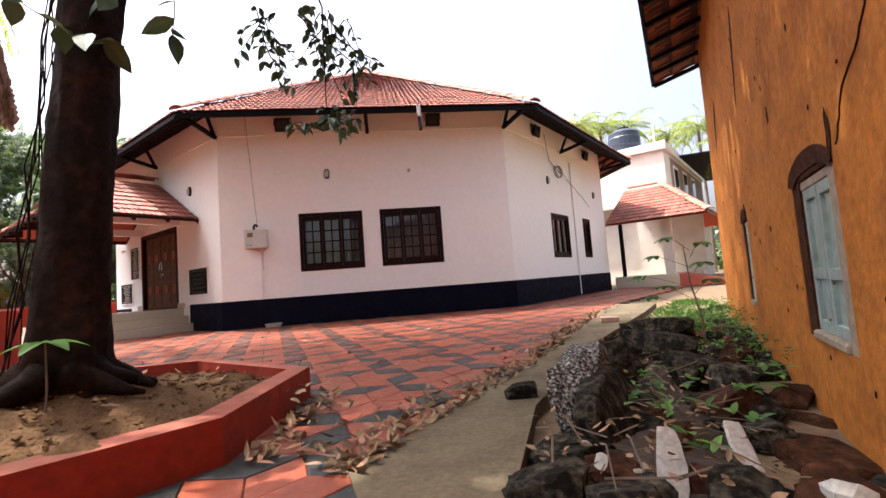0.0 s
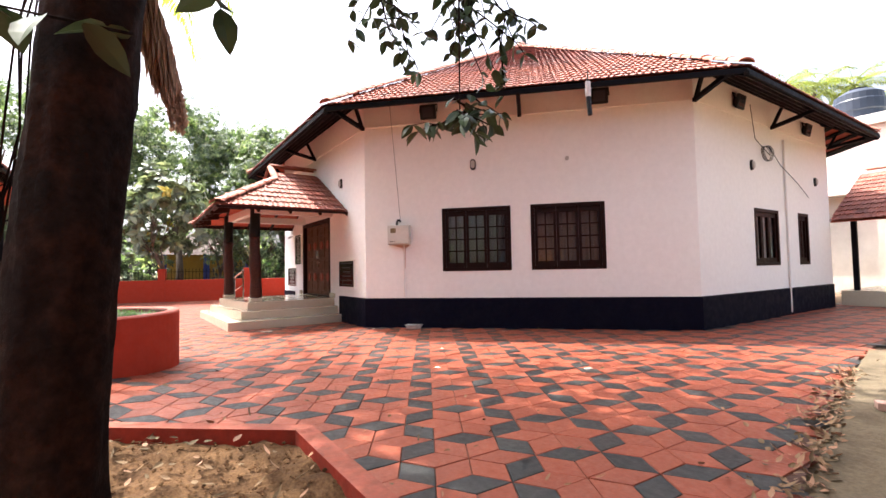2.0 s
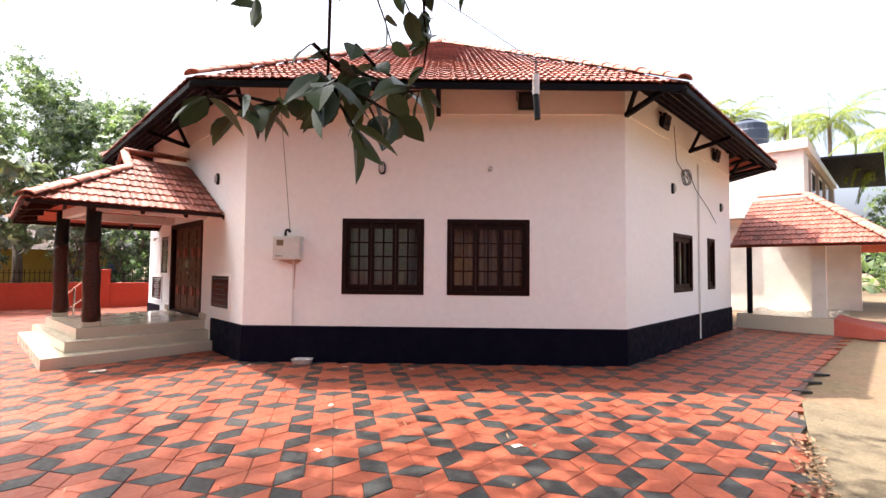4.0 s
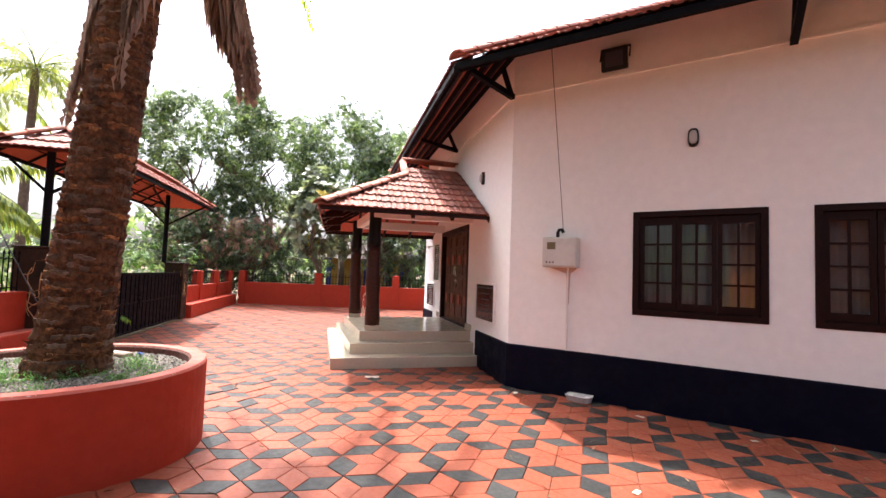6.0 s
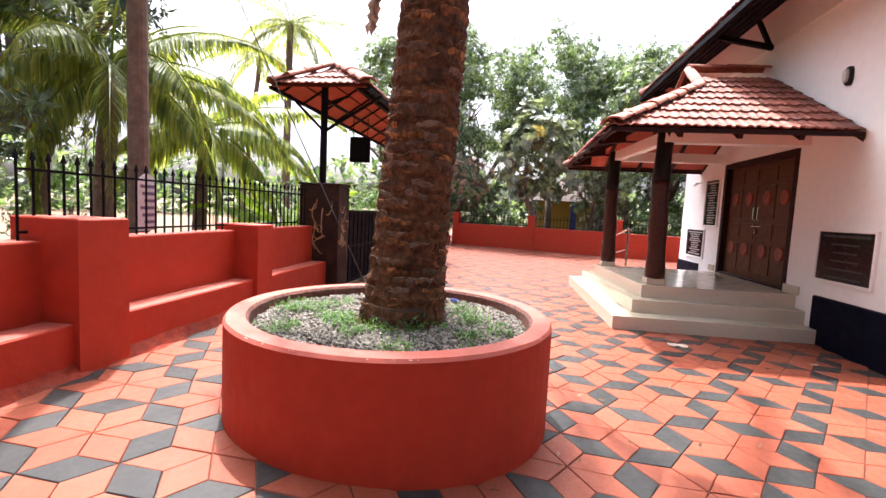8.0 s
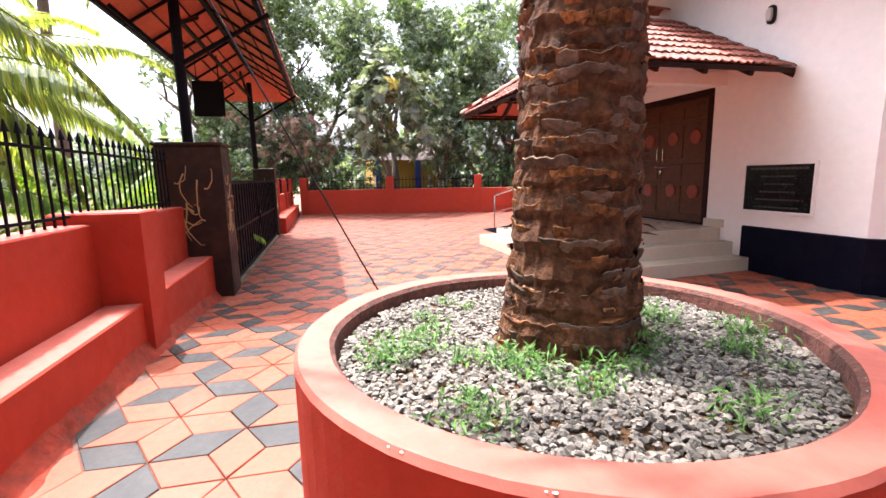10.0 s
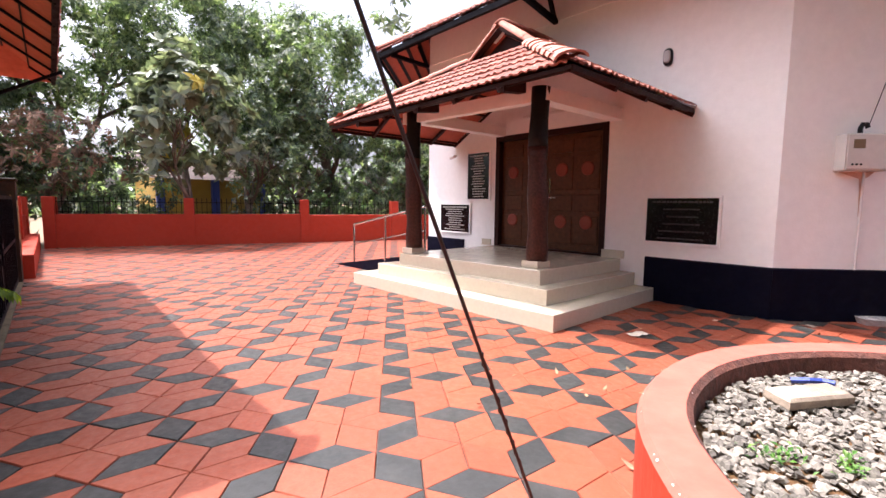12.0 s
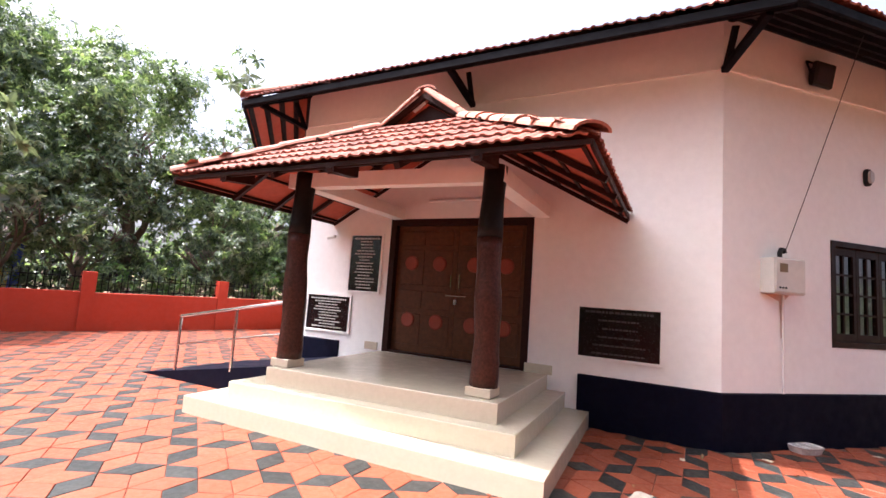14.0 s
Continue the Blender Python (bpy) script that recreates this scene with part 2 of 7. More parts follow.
CONCRETE = material("old_stained_concrete", (0.145, 0.115, 0.073), 0.9, spec=0.2, grain=0.2, grain_scale=40, stain=0.9, stain_scale=2.2, stain_colour=(0.055, 0.044, 0.027), bump=0.6, bump_scale=35)
SOIL = material("dry_brown_soil", (0.115, 0.064, 0.030), 0.97, spec=0.1, grain=0.4, grain_scale=60, stain=0.8, stain_scale=6, stain_colour=(0.055, 0.030, 0.016), bump=1.0, bump_scale=40)
EARTH = material("bare_earth", (0.16, 0.10, 0.055), 0.95, grain=0.3, grain_scale=14, stain=0.6, stain_scale=0.6, stain_colour=(0.08, 0.09, 0.03), bump=0.6, bump_scale=20)
ROCK = material("mossy_black_stone", (0.014, 0.012, 0.010), 0.95, spec=0.1, grain=0.5, grain_scale=28, stain=0.8, stain_scale=14, stain_colour=(0.115, 0.100, 0.072), bump=1.0, bump_scale=30, vary=0.3)
GRAVEL = material("grey_gravel", (0.165, 0.148, 0.122), 0.9, grain=0.25, grain_scale=60, island=0.6)
# bark of the dark tree, also painted in as crevice shade on the palm
BARK_DARK = material("dark_bark_and_crevice_shade", (0.010, 0.006, 0.0045), 0.9, spec=0.1, grain=0.5, grain_scale=22, stain=0.8, stain_scale=5, stain_colour=(0.034, 0.014, 0.008), bump=1.0, bump_scale=28)
BARK_PALM = material("fibrous_palm_bark", (0.150, 0.066, 0.028), 0.9, spec=0.2, grain=0.6, grain_scale=26, stain=0.95, stain_scale=5, stain_colour=(0.028, 0.014, 0.009), bump=1.0, bump_scale=70, island=0.45)
BARK_ORANGE = material("orange_brown_palm_bark", (0.27, 0.125, 0.045), 0.9, spec=0.15, grain=0.6, grain_scale=40, stain=0.9, stain_scale=12, stain_colour=(0.04, 0.018, 0.010), bump=1.0, bump_scale=80, island=0.4)
BARK_GREY = material("greyish_palm_bark", (0.17, 0.12, 0.085), 0.9, spec=0.15, grain=0.5, grain_scale=40, stain=0.9, stain_scale=10, stain_colour=(0.03, 0.018, 0.013), bump=1.0, bump_scale=80, island=0.4)
# edge colour painted pale as if the sun caught it
BARK_LIP = material("sunlit_bark_edge", (0.26, 0.165, 0.098), 0.95, grain=0.4, grain_scale=35, stain=0.5, stain_scale=10, stain_colour=(0.10, 0.05, 0.03))
BARK = material("grey_brown_bark", (0.13, 0.095, 0.07), 0.9, grain=0.3, grain_scale=12, bump=0.8, bump_scale=15)
LEAF = material("mango_leaf", (0.098, 0.150, 0.078), 0.36, island=0.7, hue=0.035, through_light=0.45, spec=0.65, glow_tint=(1.6, 1.6, 0.85))
LEAF_DEEP = material("dark_tree_leaf", (0.045, 0.075, 0.030), 0.4, island=0.5, hue=0.02, through_light=0.25)
LEAF_PALE = material("teak_leaf", (0.185, 0.225, 0.145), 0.38, island=0.55, hue=0.025, through_light=0.35, spec=0.6, glow_tint=(1.15, 1.2, 0.75))
LEAF_BROWN = material("dead_hanging_leaf", (0.26, 0.165, 0.11), 0.85, island=0.4, through_light=0.2)
LEAF_YELLOW = material("yellow_leaf", (0.38, 0.30, 0.03), 0.6, island=0.3, through_light=0.3)
FROND = material("palm_frond", (0.155, 0.215, 0.060), 0.42, island=0.55, hue=0.03, through_light=0.55, glow_tint=(2.0, 1.75, 0.7))
WEED = material("young_weed_leaf", (0.085, 0.200, 0.030), 0.5, island=0.4, hue=0.02, through_light=0.35)
DRY_LEAF = material("dry_fallen_leaf", (0.23, 0.145, 0.078), 0.85, island=0.6, hue=0.02)
FAR_WALL = material("cream_far_wall", (0.62, 0.58, 0.52), 0.8, grain=0.06, grain_scale=3, stain=0.3, stain_scale=0.8)
YELLOW_WALL = material("yellow_house_wall", (0.48, 0.32, 0.06), 0.8, grain=0.06, grain_scale=3)
COLUMN_BLACK = material("black_column_paint", (0.006, 0.005, 0.005), 0.45, spec=0.2, grain=0.3, grain_scale=20, bump=0.4)
BLUE_TRIM = material("blue_painted_trim", (0.03, 0.06, 0.30), 0.6)

# ---- ground ----
def ground_height(x, y):
    return -0.17 if (x > -1.75 and y < 1.0) else -0.05


def ease(v, a, b):
    """Smooth step from 0 at a to 1 at b."""
    t = min(1.0, max(0.0, (v - a) / (b - a)))
    return t * t * (3 - 2 * t)


def rise(x, y):
    """The paving swells towards the planter and the boundary wall beside it."""
    return 0.135 * ease(y, 2.2, 0.1) * ease(x, -13.2, -10.0) * ease(x, -5.6, -7.2)


gx = [-400, -120, -60, -30, -15, -5, -3.2, -2.3, -1.7, -1.2, -0.6, 0, 0.6, 1.5, 4, 12, 40, 120, 400]
gy = [-400, -120, -50, -20, -8, -3, -1.5, -0.8, -0.3, 0.1, 0.5, 0.9, 1.4, 3, 8, 20, 50, 120, 400]
sh = Shape()
sh.add([(x, y, ground_height(x, y)) for y in gy for x in gx],
       [(j * len(gx) + i, j * len(gx) + i + 1, (j + 1) * len(gx) + i + 1, (j + 1) * len(gx) + i) for j in range(len(gy) - 1) for i in range(len(gx) - 1)])
thing("ground", sh, EARTH, "bare brown earth with patches of green", "ground", kind="structure")

# ---- the octagonal hall ----
CX, CY, AP = -13.87, 13.33, 8.10
EAVE_AP, EAVE_Z, APEX_Z, WALL_Z = 9.18, 4.55, 9.78, 5.12
HALF = AP * math.tan(math.pi / 8)
T = 0.25


# the corners, a little out of true on the courtyard side
CORNERS = []
for k in range(8):
    a = math.radians(-112.5 + 45 * k)
    CORNERS.append(Vector((CX + AP / math.cos(math.pi / 8) * math.cos(a), CY + AP / math.cos(math.pi / 8) * math.sin(a), 0)))
CORNERS[1], CORNERS[2], CORNERS[3] = Vector((-10.62, CY - AP, 0)), Vector((-5.77, 9.90, 0)), Vector((-5.77, 17.0, 0))
LENGTHS = [(CORNERS[(k + 1) % 8] - CORNERS[k]).length for k in range(8)]


def side(k):
    """Frame of hall side k (0 south, 1 south-east, 2 east ...): u along the wall, v outwards, z up, origin at the left end seen from outside."""
    o = CORNERS[k]
    u = (CORNERS[(k + 1) % 8] - o).normalized()
    return Matrix(((u.x, u.y, 0, o.x), (u.y, -u.x, 0, o.y), (0, 0, 1, 0), (0, 0, 0, 1)))


def holed_wall(length, height, thick, holes, mitre=0.0, mat=0):
    """A wall in the frame of side(): outer face at v = 0, with rectangular openings (u0, z0, u1, z1)."""
    sh = Shape()
    us = sorted({0.0, length, *(h[0] for h in holes), *(h[2] for h in holes)})
    zs = sorted({-0.05, height, *(h[1] for h in holes), *(h[3] for h in holes)})
    inside = lambda u, z: any(h[0] < u < h[2] and h[1] < z < h[3] for h in holes)
    back = lambda u: min(max(u, mitre), length - mitre)
    for i in range(len(us) - 1):
        for j in range(len(zs) - 1):
            if inside((us[i] + us[i + 1]) / 2, (zs[j] + zs[j + 1]) / 2):
                continue
            a, b, c, d = us[i], us[i + 1], zs[j], zs[j + 1]
            sh.add([(a, 0, c), (b, 0, c), (b, 0, d), (a, 0, d)], [(0, 1, 2, 3)], mat)
            sh.add([(back(a), -thick, c), (back(b), -thick, c), (back(b), -thick, d), (back(a), -thick, d)], [(3, 2, 1, 0)], mat)
    for a, c, b, d in [(0, -0.05, length, height)] + list(holes):
        ring = [(a, c), (b, c), (b, d), (a, d)]
        for i in range(4):
            (p, q), (r, s) = ring[i], ring[(i + 1) % 4]
            outer = (a, c, b, d) == (0, -0.05, length, height)
            bp, br = (back(p), back(r)) if outer else (p, r)
            sh.add([(p, 0, q), (r, 0, s), (br, -thick, s), (bp, -thick, q)], [(0, 1, 2, 3) if not outer else (3, 2, 1, 0)], mat)
    return sh


DOOR = (2.05, 0.56, 4.39, 2.65)
WIN = {1: [(1.745, 1.19, 3.195, 2.53), (3.60, 1.19, 5.05, 2.53)], 2: [(2.40, 1.18, 3.66, 2.46), (4.85, 1.18, 5.50, 2.47)]}
names = ["south", "south_east", "east", "north_east", "north", "north_west", "west", "south_west"]
window_count = 0
for k in range(8):
    m = side(k)
    holes = [DOOR] if k == 0 else WIN.get(k, [])
    w = thing(f"wall_{names[k]}", holed_wall(LENGTHS[k], WALL_Z, T, holes, T * math.tan(math.pi / 8)), PLASTER, "white plastered wall of the octagonal hall", "wall", kind="structure")
    w.matrix_basis = m
    SIDE = LENGTHS[k]
    # painted plinth, cut back for the steps on the door side
    sh = Shape()
    k8 = math.tan(math.pi / 8)
    for a, b in ((-0.02 * k8, 1.2), (5.05, SIDE + 0.02 * k8)) if k == 0 else ((-0.02 * k8, SIDE + 0.02 * k8),):
        vs = []
        for z, off in ((-0.05, 0.025), (0.615, 0.025), (0.63, 0.0)):
            vs += [(a, off, z), (b, off, z)]
        sh.add(vs, [(0, 1, 3, 2), (2, 3, 5, 4)])
        sh.add([(a, 0, -0.05), (a, 0.025, -0.05), (a, 0.025, 0.615), (a, 0, 0.63)], [(0, 1, 2, 3)])
        sh.add([(b, 0, -0.05), (b, 0.025, -0.05), (b, 0.025, 0.615), (b, 0, 0.63)], [(3, 2, 1, 0)])
    p = thing("plinth_band", sh, NAVY, "navy painted plinth band along the hall wall", "plinth", kind="structure")
    p.matrix_basis = m
    # thin ledge under the eaves
    sh = Shape()
    sh.box((-0.02, 0.0, 4.40), (SIDE + 0.02, 0.028, 4.43))
    p = thing("ledge_trim", sh, PLASTER, "thin plaster ledge under the eaves", "ledge", kind="structure")
    p.matrix_basis = m

# floor and inner darkness of the hall
sh = Shape()
sh.prism([(side(k) @ Vector((0, -0.1, 0)))[:2] for k in range(8)], 0.40, 0.52)
thing("floor", sh, STEP_STONE, "cream tiled hall floor seen only as a base", "floor", kind="structure")


def window(k, hole, casements, barred=True):
    """A wooden window with glazed casements, curtains behind and bars."""
    u0, z0, u1, z1 = hole
    win = empty("window_1", side(k), "maroon wooden window with paned casements and pale curtains", "window", kind="structure")
    fr = Shape()
    b = 0.075
    for lo, hi in (((u0, -0.13, z0), (u0 + b, 0.012, z1)), ((u1 - b, -0.13, z0), (u1, 0.012, z1)), ((u0 + b, -0.13, z1 - b), (u1 - b, 0.012, z1)), ((u0 + b, -0.13, z0), (u1 - b, 0.012, z0 + b))):
        fr.box(lo, hi, bevel=0.006)
    part("window_frame", fr, WOOD_WINDOW, win)
    n = casements
    cw = (u1 - u0 - 2 * b) / n
    for i in range(n):
        a, c = u0 + b + i * cw, u0 + b + (i + 1) * cw
        cs = Shape()
        s = 0.055
        for lo, hi in (((a + 0.004, -0.09, z0 + b), (a + s, -0.03, z1 - b)), ((c - s, -0.09, z0 + b), (c - 0.004, -0.03, z1 - b)), ((a + s, -0.09, z1 - b - 0.1), (c - s, -0.03, z1 - b)), ((a + s, -0.09, z0 + b), (c - s, -0.03, z0 + b + 0.1))):
            cs.box(lo, hi, bevel=0.005)
        # glazing bars
        mid = (a + c) / 2
        lo_z, hi_z = z0 + b + 0.1, z1 - b - 0.1
        rows = 4 if barred else 1
        if barred:
            cs.box((mid - 0.014, -0.08, z0 + b + 0.1), (mid + 0.014, -0.04, z1 - b - 0.1))
            for j in (1, 2, 3):
                zz = lo_z + (hi_z - lo_z) * j / 4
                cs.box((a + s, -0.081, zz - 0.013), (c - s, -0.039, zz + 0.013))
        cas = part("casement", cs, WOOD_WINDOW, win)
        for jx in range(2 if barred else 1):
            for j in range(rows):
                pn = Shape()
                xa, xb = ((a + s, mid - 0.014) if jx == 0 else (mid + 0.014, c - s)) if barred else (a + s, c - s)
                za, zb = lo_z + (hi_z - lo_z) * j / rows, lo_z + (hi_z - lo_z) * (j + 1) / rows
                pn.box((xa, -0.062, za), (xb, -0.058, zb))
                g = part("pane", pn, PANE, cas)
                g.visible_shadow = False
    cu = Shape()
    steps = 60
    vs = []
    for i in range(steps + 1):
        uu = u0 + 0.03 + (u1 - u0 - 0.06) * i / steps
        vv = (-0.19 if barred else -0.115) + 0.018 * math.sin(i * 1.35) + 0.008 * math.sin(i * 0.43)
        vs += [(uu, vv, z0 + 0.02), (uu, vv, z1 - 0.05)]
    cu.add(vs, [(2 * i, 2 * i + 2, 2 * i + 3, 2 * i + 1) for i in range(steps)])
    part("curtain", cu, CURTAIN if barred else PALE_CURTAIN, win, "pale grey gathered curtain", smooth=True)
    # added dark backing sheet that closes the opening behind the curtain
    back = Shape()
    back.box((u0 - 0.15, -0.34, z0 - 0.15), (u1 + 0.15, -0.30, z1 + 0.15))
    part("shutter", back, WOOD_WINDOW, win)
    return win


PANE = bpy.data.materials.new("window_pane_glass")
PANE.use_nodes = True
pb = PANE.node_tree.nodes["Principled BSDF"]
pb.inputs["Roughness"].default_value = 0.03
pb.inputs["Transmission Weight"].default_value = 1.0
pb.inputs["IOR"].default_value = 1.45
pb.inputs["Base Color"].default_value = (0.75, 0.78, 0.8, 1)
for k, hs in WIN.items():
    for hole in hs:
        window(k, hole, 3 if hole[2] - hole[0] > 1.0 else 2, k == 1)

# ---- roof tiles ----
def tile_mesh(name, mats, w=0.245, length=0.37):
    """An interlocking clay tile with two rolls: x across, y up the slope, z out of the roof."""
    sh = Shape()
    prof = [(0.0, 0.008), (0.08, 0.026), (0.20, 0.028), (0.30, 0.012), (0.54, 0.010), (0.64, 0.025), (0.78, 0.026), (0.88, 0.011), (1.0, 0.008)]
    n = len(prof)
    vs = [(px * w, 0.0, pz + 0.024) for px, pz in prof] + [(px * w, length, pz * 0.8 - 0.004) for px, pz in prof] + [(px * w, 0.0, pz + 0.006) for px, pz in prof]
    fs = [(i, i + 1, n + i + 1, n + i) for i in range(n - 1)] + [(2 * n + i, 2 * n + i + 1, i + 1, i) for i in range(n - 1)]
    sh.add(vs, fs)
    return sh


def roof_frames(origin, along, up, length, span, w=0.235, row=0.305, jitter=0.006):
    """Poses of the tiles on a roof face: span(s) gives the start and end along the eave at slope distance s."""
    along, up = Vector(along).normalized(), Vector(up).normalized()
    nrm = along.cross(up)
    base = Matrix((along, up, nrm)).transposed().to_4x4()
    out = []
    rows = int(length / row)
    for j in range(rows):
        s = j * row
        a, b = span(s + row * 0.4)
        first = math.floor(a / w)
        for i in range(first, int(b / w) + 1):
            x = i * w
            if x + w * 0.45 < a or x + w * 0.55 > b:
                continue
            p = Vector(origin) + along * (x + rnd.uniform(-jitter, jitter)) + up * (s + rnd.uniform(-jitter, jitter) - 0.03) + nrm * (0.008 + rnd.uniform(0, jitter))
            out.append((j, i, Matrix.Translation(p) @ base @ Matrix.Rotation(rnd.uniform(-0.014, 0.014), 4, "Z")))
    return out


TILE_SHAPE = tile_mesh("roof_tile", CLAY)
TILE_ME = TILE_SHAPE.mesh("roof_tile", CLAY)
CAP_SHAPE = Shape()
capn = 8
cvs = []
for yy, rr in ((0.0, 0.165), (0.36, 0.14)):
    for i in range(capn + 1):
        a = math.pi * i / capn
        cvs.append((rr * math.cos(a), yy, rr * 0.5 * math.sin(a)))
for i in range(capn + 1):
    a = math.pi * i / capn
    cvs.append((0.14 * math.cos(a), 0.0, 0.14 * 0.42 * math.sin(a)))
CAP_SHAPE.add(cvs, [(i, i + capn + 1, i + capn + 2, i + 1) for i in range(capn)] + [(i, i + 1, 2 * capn + 3 + i, 2 * capn + 2 + i) for i in range(capn)])
CAP_ME = CAP_SHAPE.mesh("ridge_tile", CLAY_CAP)


def lay(frames, parent, joined=None, limit=10 ** 6):
    """Tiles as parts under the parent, those past the limit into the joined shape."""
    for c, (j, i, m) in enumerate(frames):
        if c < limit:
            ob = new("roof_tile", TILE_ME)
            ob.parent = parent
            ob.matrix_basis = m
        else:
            joined.add([m @ Vector(p) for p in TILE_SHAPE.v], TILE_SHAPE.f)


def caps(p, q, nrm, parent, lift=0.03, step=0.31, size=1.0):
    """Overlapping ridge tiles from p up to q."""
    p, q = Vector(p), Vector(q)
    w = (q - p).normalized()
    z = (Vector(nrm) - Vector(nrm).dot(w) * w).normalized()
    x = w.cross(z)
    base = Matrix((x, w, z)).transposed().to_4x4()
    n = int((q - p).length / step)
    for i in range(n):
        ob = new("ridge_tile", CAP_ME)
        ob.parent = parent
        ob.matrix_basis = Matrix.Translation(p + w * (i * step) + z * (lift + rnd.uniform(-0.006, 0.006))) @ base @ Matrix.Rotation(rnd.uniform(-0.03, 0.03), 4, "Y") @ Matrix.Diagonal((size, 1.0, size, 1.0))


apex = Vector((CX, CY, APEX_Z))
EH = EAVE_AP * math.tan(math.pi / 8)
main_roof = empty("roof", (0, 0, 0), "octagonal hipped roof of red clay tiles", "roof", kind="structure")
joined = Shape()
deck = Shape()
for k in range(8):
    a = math.radians(-90 + 45 * k)
    n = Vector((math.cos(a), math.sin(a), 0))
    u = Vector((-n.y, n.x, 0))
    mid = Vector((CX, CY, EAVE_Z)) + n * EAVE_AP
    up = (apex - mid)
    L = up.length
    frames = roof_frames(mid, u, up, L - 0.2, lambda s: (-EH * (1 - s / L), EH * (1 - s / L)))
    lay(frames, main_roof, joined, 290 if k == 1 else 0)
    e0, e1 = mid - u * EH, mid + u * EH
    # boarding and purlins seen from below
    dn = u.cross(up).normalized() * -0.035
    deck.add([e0 + dn, e1 + dn, apex + dn], [(0, 1, 2)])
    pl = Shape()
    for s in (0.06, 0.34, 0.62, 0.90, 1.18):
        c = mid + up.normalized() * s + dn * 2.0
        h = EH * (1 - s / L)
        for lo, hi in (((-h, -0.04, -0.05), (h, 0.04, 0.03)),):
            m = Matrix.Translation(c) @ Matrix((u, up.normalized(), u.cross(up).normalized())).transposed().to_4x4()
            pl.box(lo, hi, m)
    part("purlin", pl, STEEL_DARK, main_roof)
    fs = Shape()
    m = Matrix.Translation(mid) @ Matrix((u, n, Vector((0, 0, 1)))).transposed().to_4x4()
    fs.box((-EH - 0.01, -0.02, -0.11), (EH + 0.01, 0.015, -0.015), m, bevel=0.004)
    part("fascia", fs, STEEL_DARK, main_roof)
    caps(e0 + Vector((0, 0, 0.04)), apex, Vector((n.x + math.cos(a - math.pi / 4), n.y + math.sin(a - math.pi / 4), 3)), main_roof)
    hip = Shape()
    hip.rod(e0 + Vector((0, 0, -0.11)), e0.lerp(apex, 0.13) + Vector((0, 0, -0.11)), 0.06, n=6)
    part("hip_rafter", hip, STEEL_DARK, main_roof)
part("roof_field", joined, CLAY_J, main_roof, "rows of red clay roof tiles", kind="stuff")
part("boarding", deck, CLAY_UNDER, main_roof)
fin = Shape()
fin.tube([(CX, CY, APEX_Z - 0.1), (CX, CY, APEX_Z + 0.05), (CX, CY, APEX_Z + 0.16), (CX, CY, APEX_Z + 0.2)], [0.3, 0.22, 0.1, 0.02], 10)
part("finial", fin, CLAY_CAP, main_roof)


def eave_bracket(m):
    """A triangular steel bracket: wall post, arm and strut. Local x along the wall, y outwards."""
    b = empty("eave_bracket", m, "dark steel triangular eave bracket", "bracket", "eave brackets")
    for nm, p, q, r in (("strut", (0, 0.02, 4.39), (0, 0.87, 4.56), 0.055), ("brace", (0, 0.06, 4.40), (0, 0.26, 4.80), 0.042)):
        s = Shape()
        s.rod(p, q, r, n=4)
        part(nm, s, STEEL_DARK, b)
    return b


def outward(angle, reach):
    """Upright frame on the wall, y pointing outwards at that angle."""
    return Matrix.Translation((CX + reach * math.cos(angle), CY + reach * math.sin(angle), 0)) @ Matrix.Rotation(angle - math.pi / 2, 4, "Z")


bracket0 = eave_bracket(outward(math.radians(-90), AP))
for k in range(8):
    a = math.radians(-90 + 45 * k)
    if k:
        copy_thing(bracket0, outward(a, AP))
    c = CORNERS[(k + 1) % 8]
    copy_thing(bracket0, Matrix.Translation(c) @ Matrix.Rotation(a + math.pi / 8 - math.pi / 2, 4, "Z"))

# ---- entrance porch ----
def swung(x0, y0, deg):
    return pose(x0, y0, 0, 0, 0, deg)


def ledge(poly, z0, z1):
    s = Shape()
    s.prism(poly, z0, z1, inset=0.008)
    return s


WY = CY - AP
steps = empty("porch_steps", (0, 0, 0), "cream vitrified porch platform with two steps", "steps", kind="structure")
part("lower_step", ledge([(-15.92, 2.53), (-11.92, 2.65), (-12.02, WY), (-16.0, WY)], -0.04, 0.187), STEP_STONE, steps)
part("upper_step", ledge([(-15.48, 2.74), (-12.25, 2.97), (-12.32, WY), (-15.55, WY)], 0.185, 0.374), STEP_STONE, steps)
part("platform", ledge([(-15.12, 2.92), (-12.48, 3.14), (-12.56, WY), (-15.22, WY)], 0.372, 0.56), STEP_STONE, steps)
sk = Shape()
sk.box((-12.87, WY - 0.022, 0.56), (-12.5, WY, 0.68))
sk.box((-15.5, WY - 0.022, 0.56), (-15.26, WY, 0.68))
part("skirting", sk, STEP_STONE, steps)
# curved side cheek where the steps meet the wall
ramp = Shape()
ramp.add([(-15.2, 3.55, 0.0), (-18.3, 3.45, 0.0), (-15.2, 3.55, 0.5), (-15.2, WY, 0.0), (-18.3, WY, 0.0), (-15.2, WY, 0.5), (-18.3, 3.45, 0.01), (-18.3, WY, 0.01)],
         [(0, 1, 6, 2), (3, 5, 7, 4), (2, 6, 7, 5), (1, 4, 7, 6)])
thing("access_ramp", ramp, NAVY, "navy painted wheelchair ramp beside the porch", "ramp", kind="structure")
rail = empty("handrail", (-17.6, 3.5, 0), "stainless steel handrail along the ramp", "handrail")
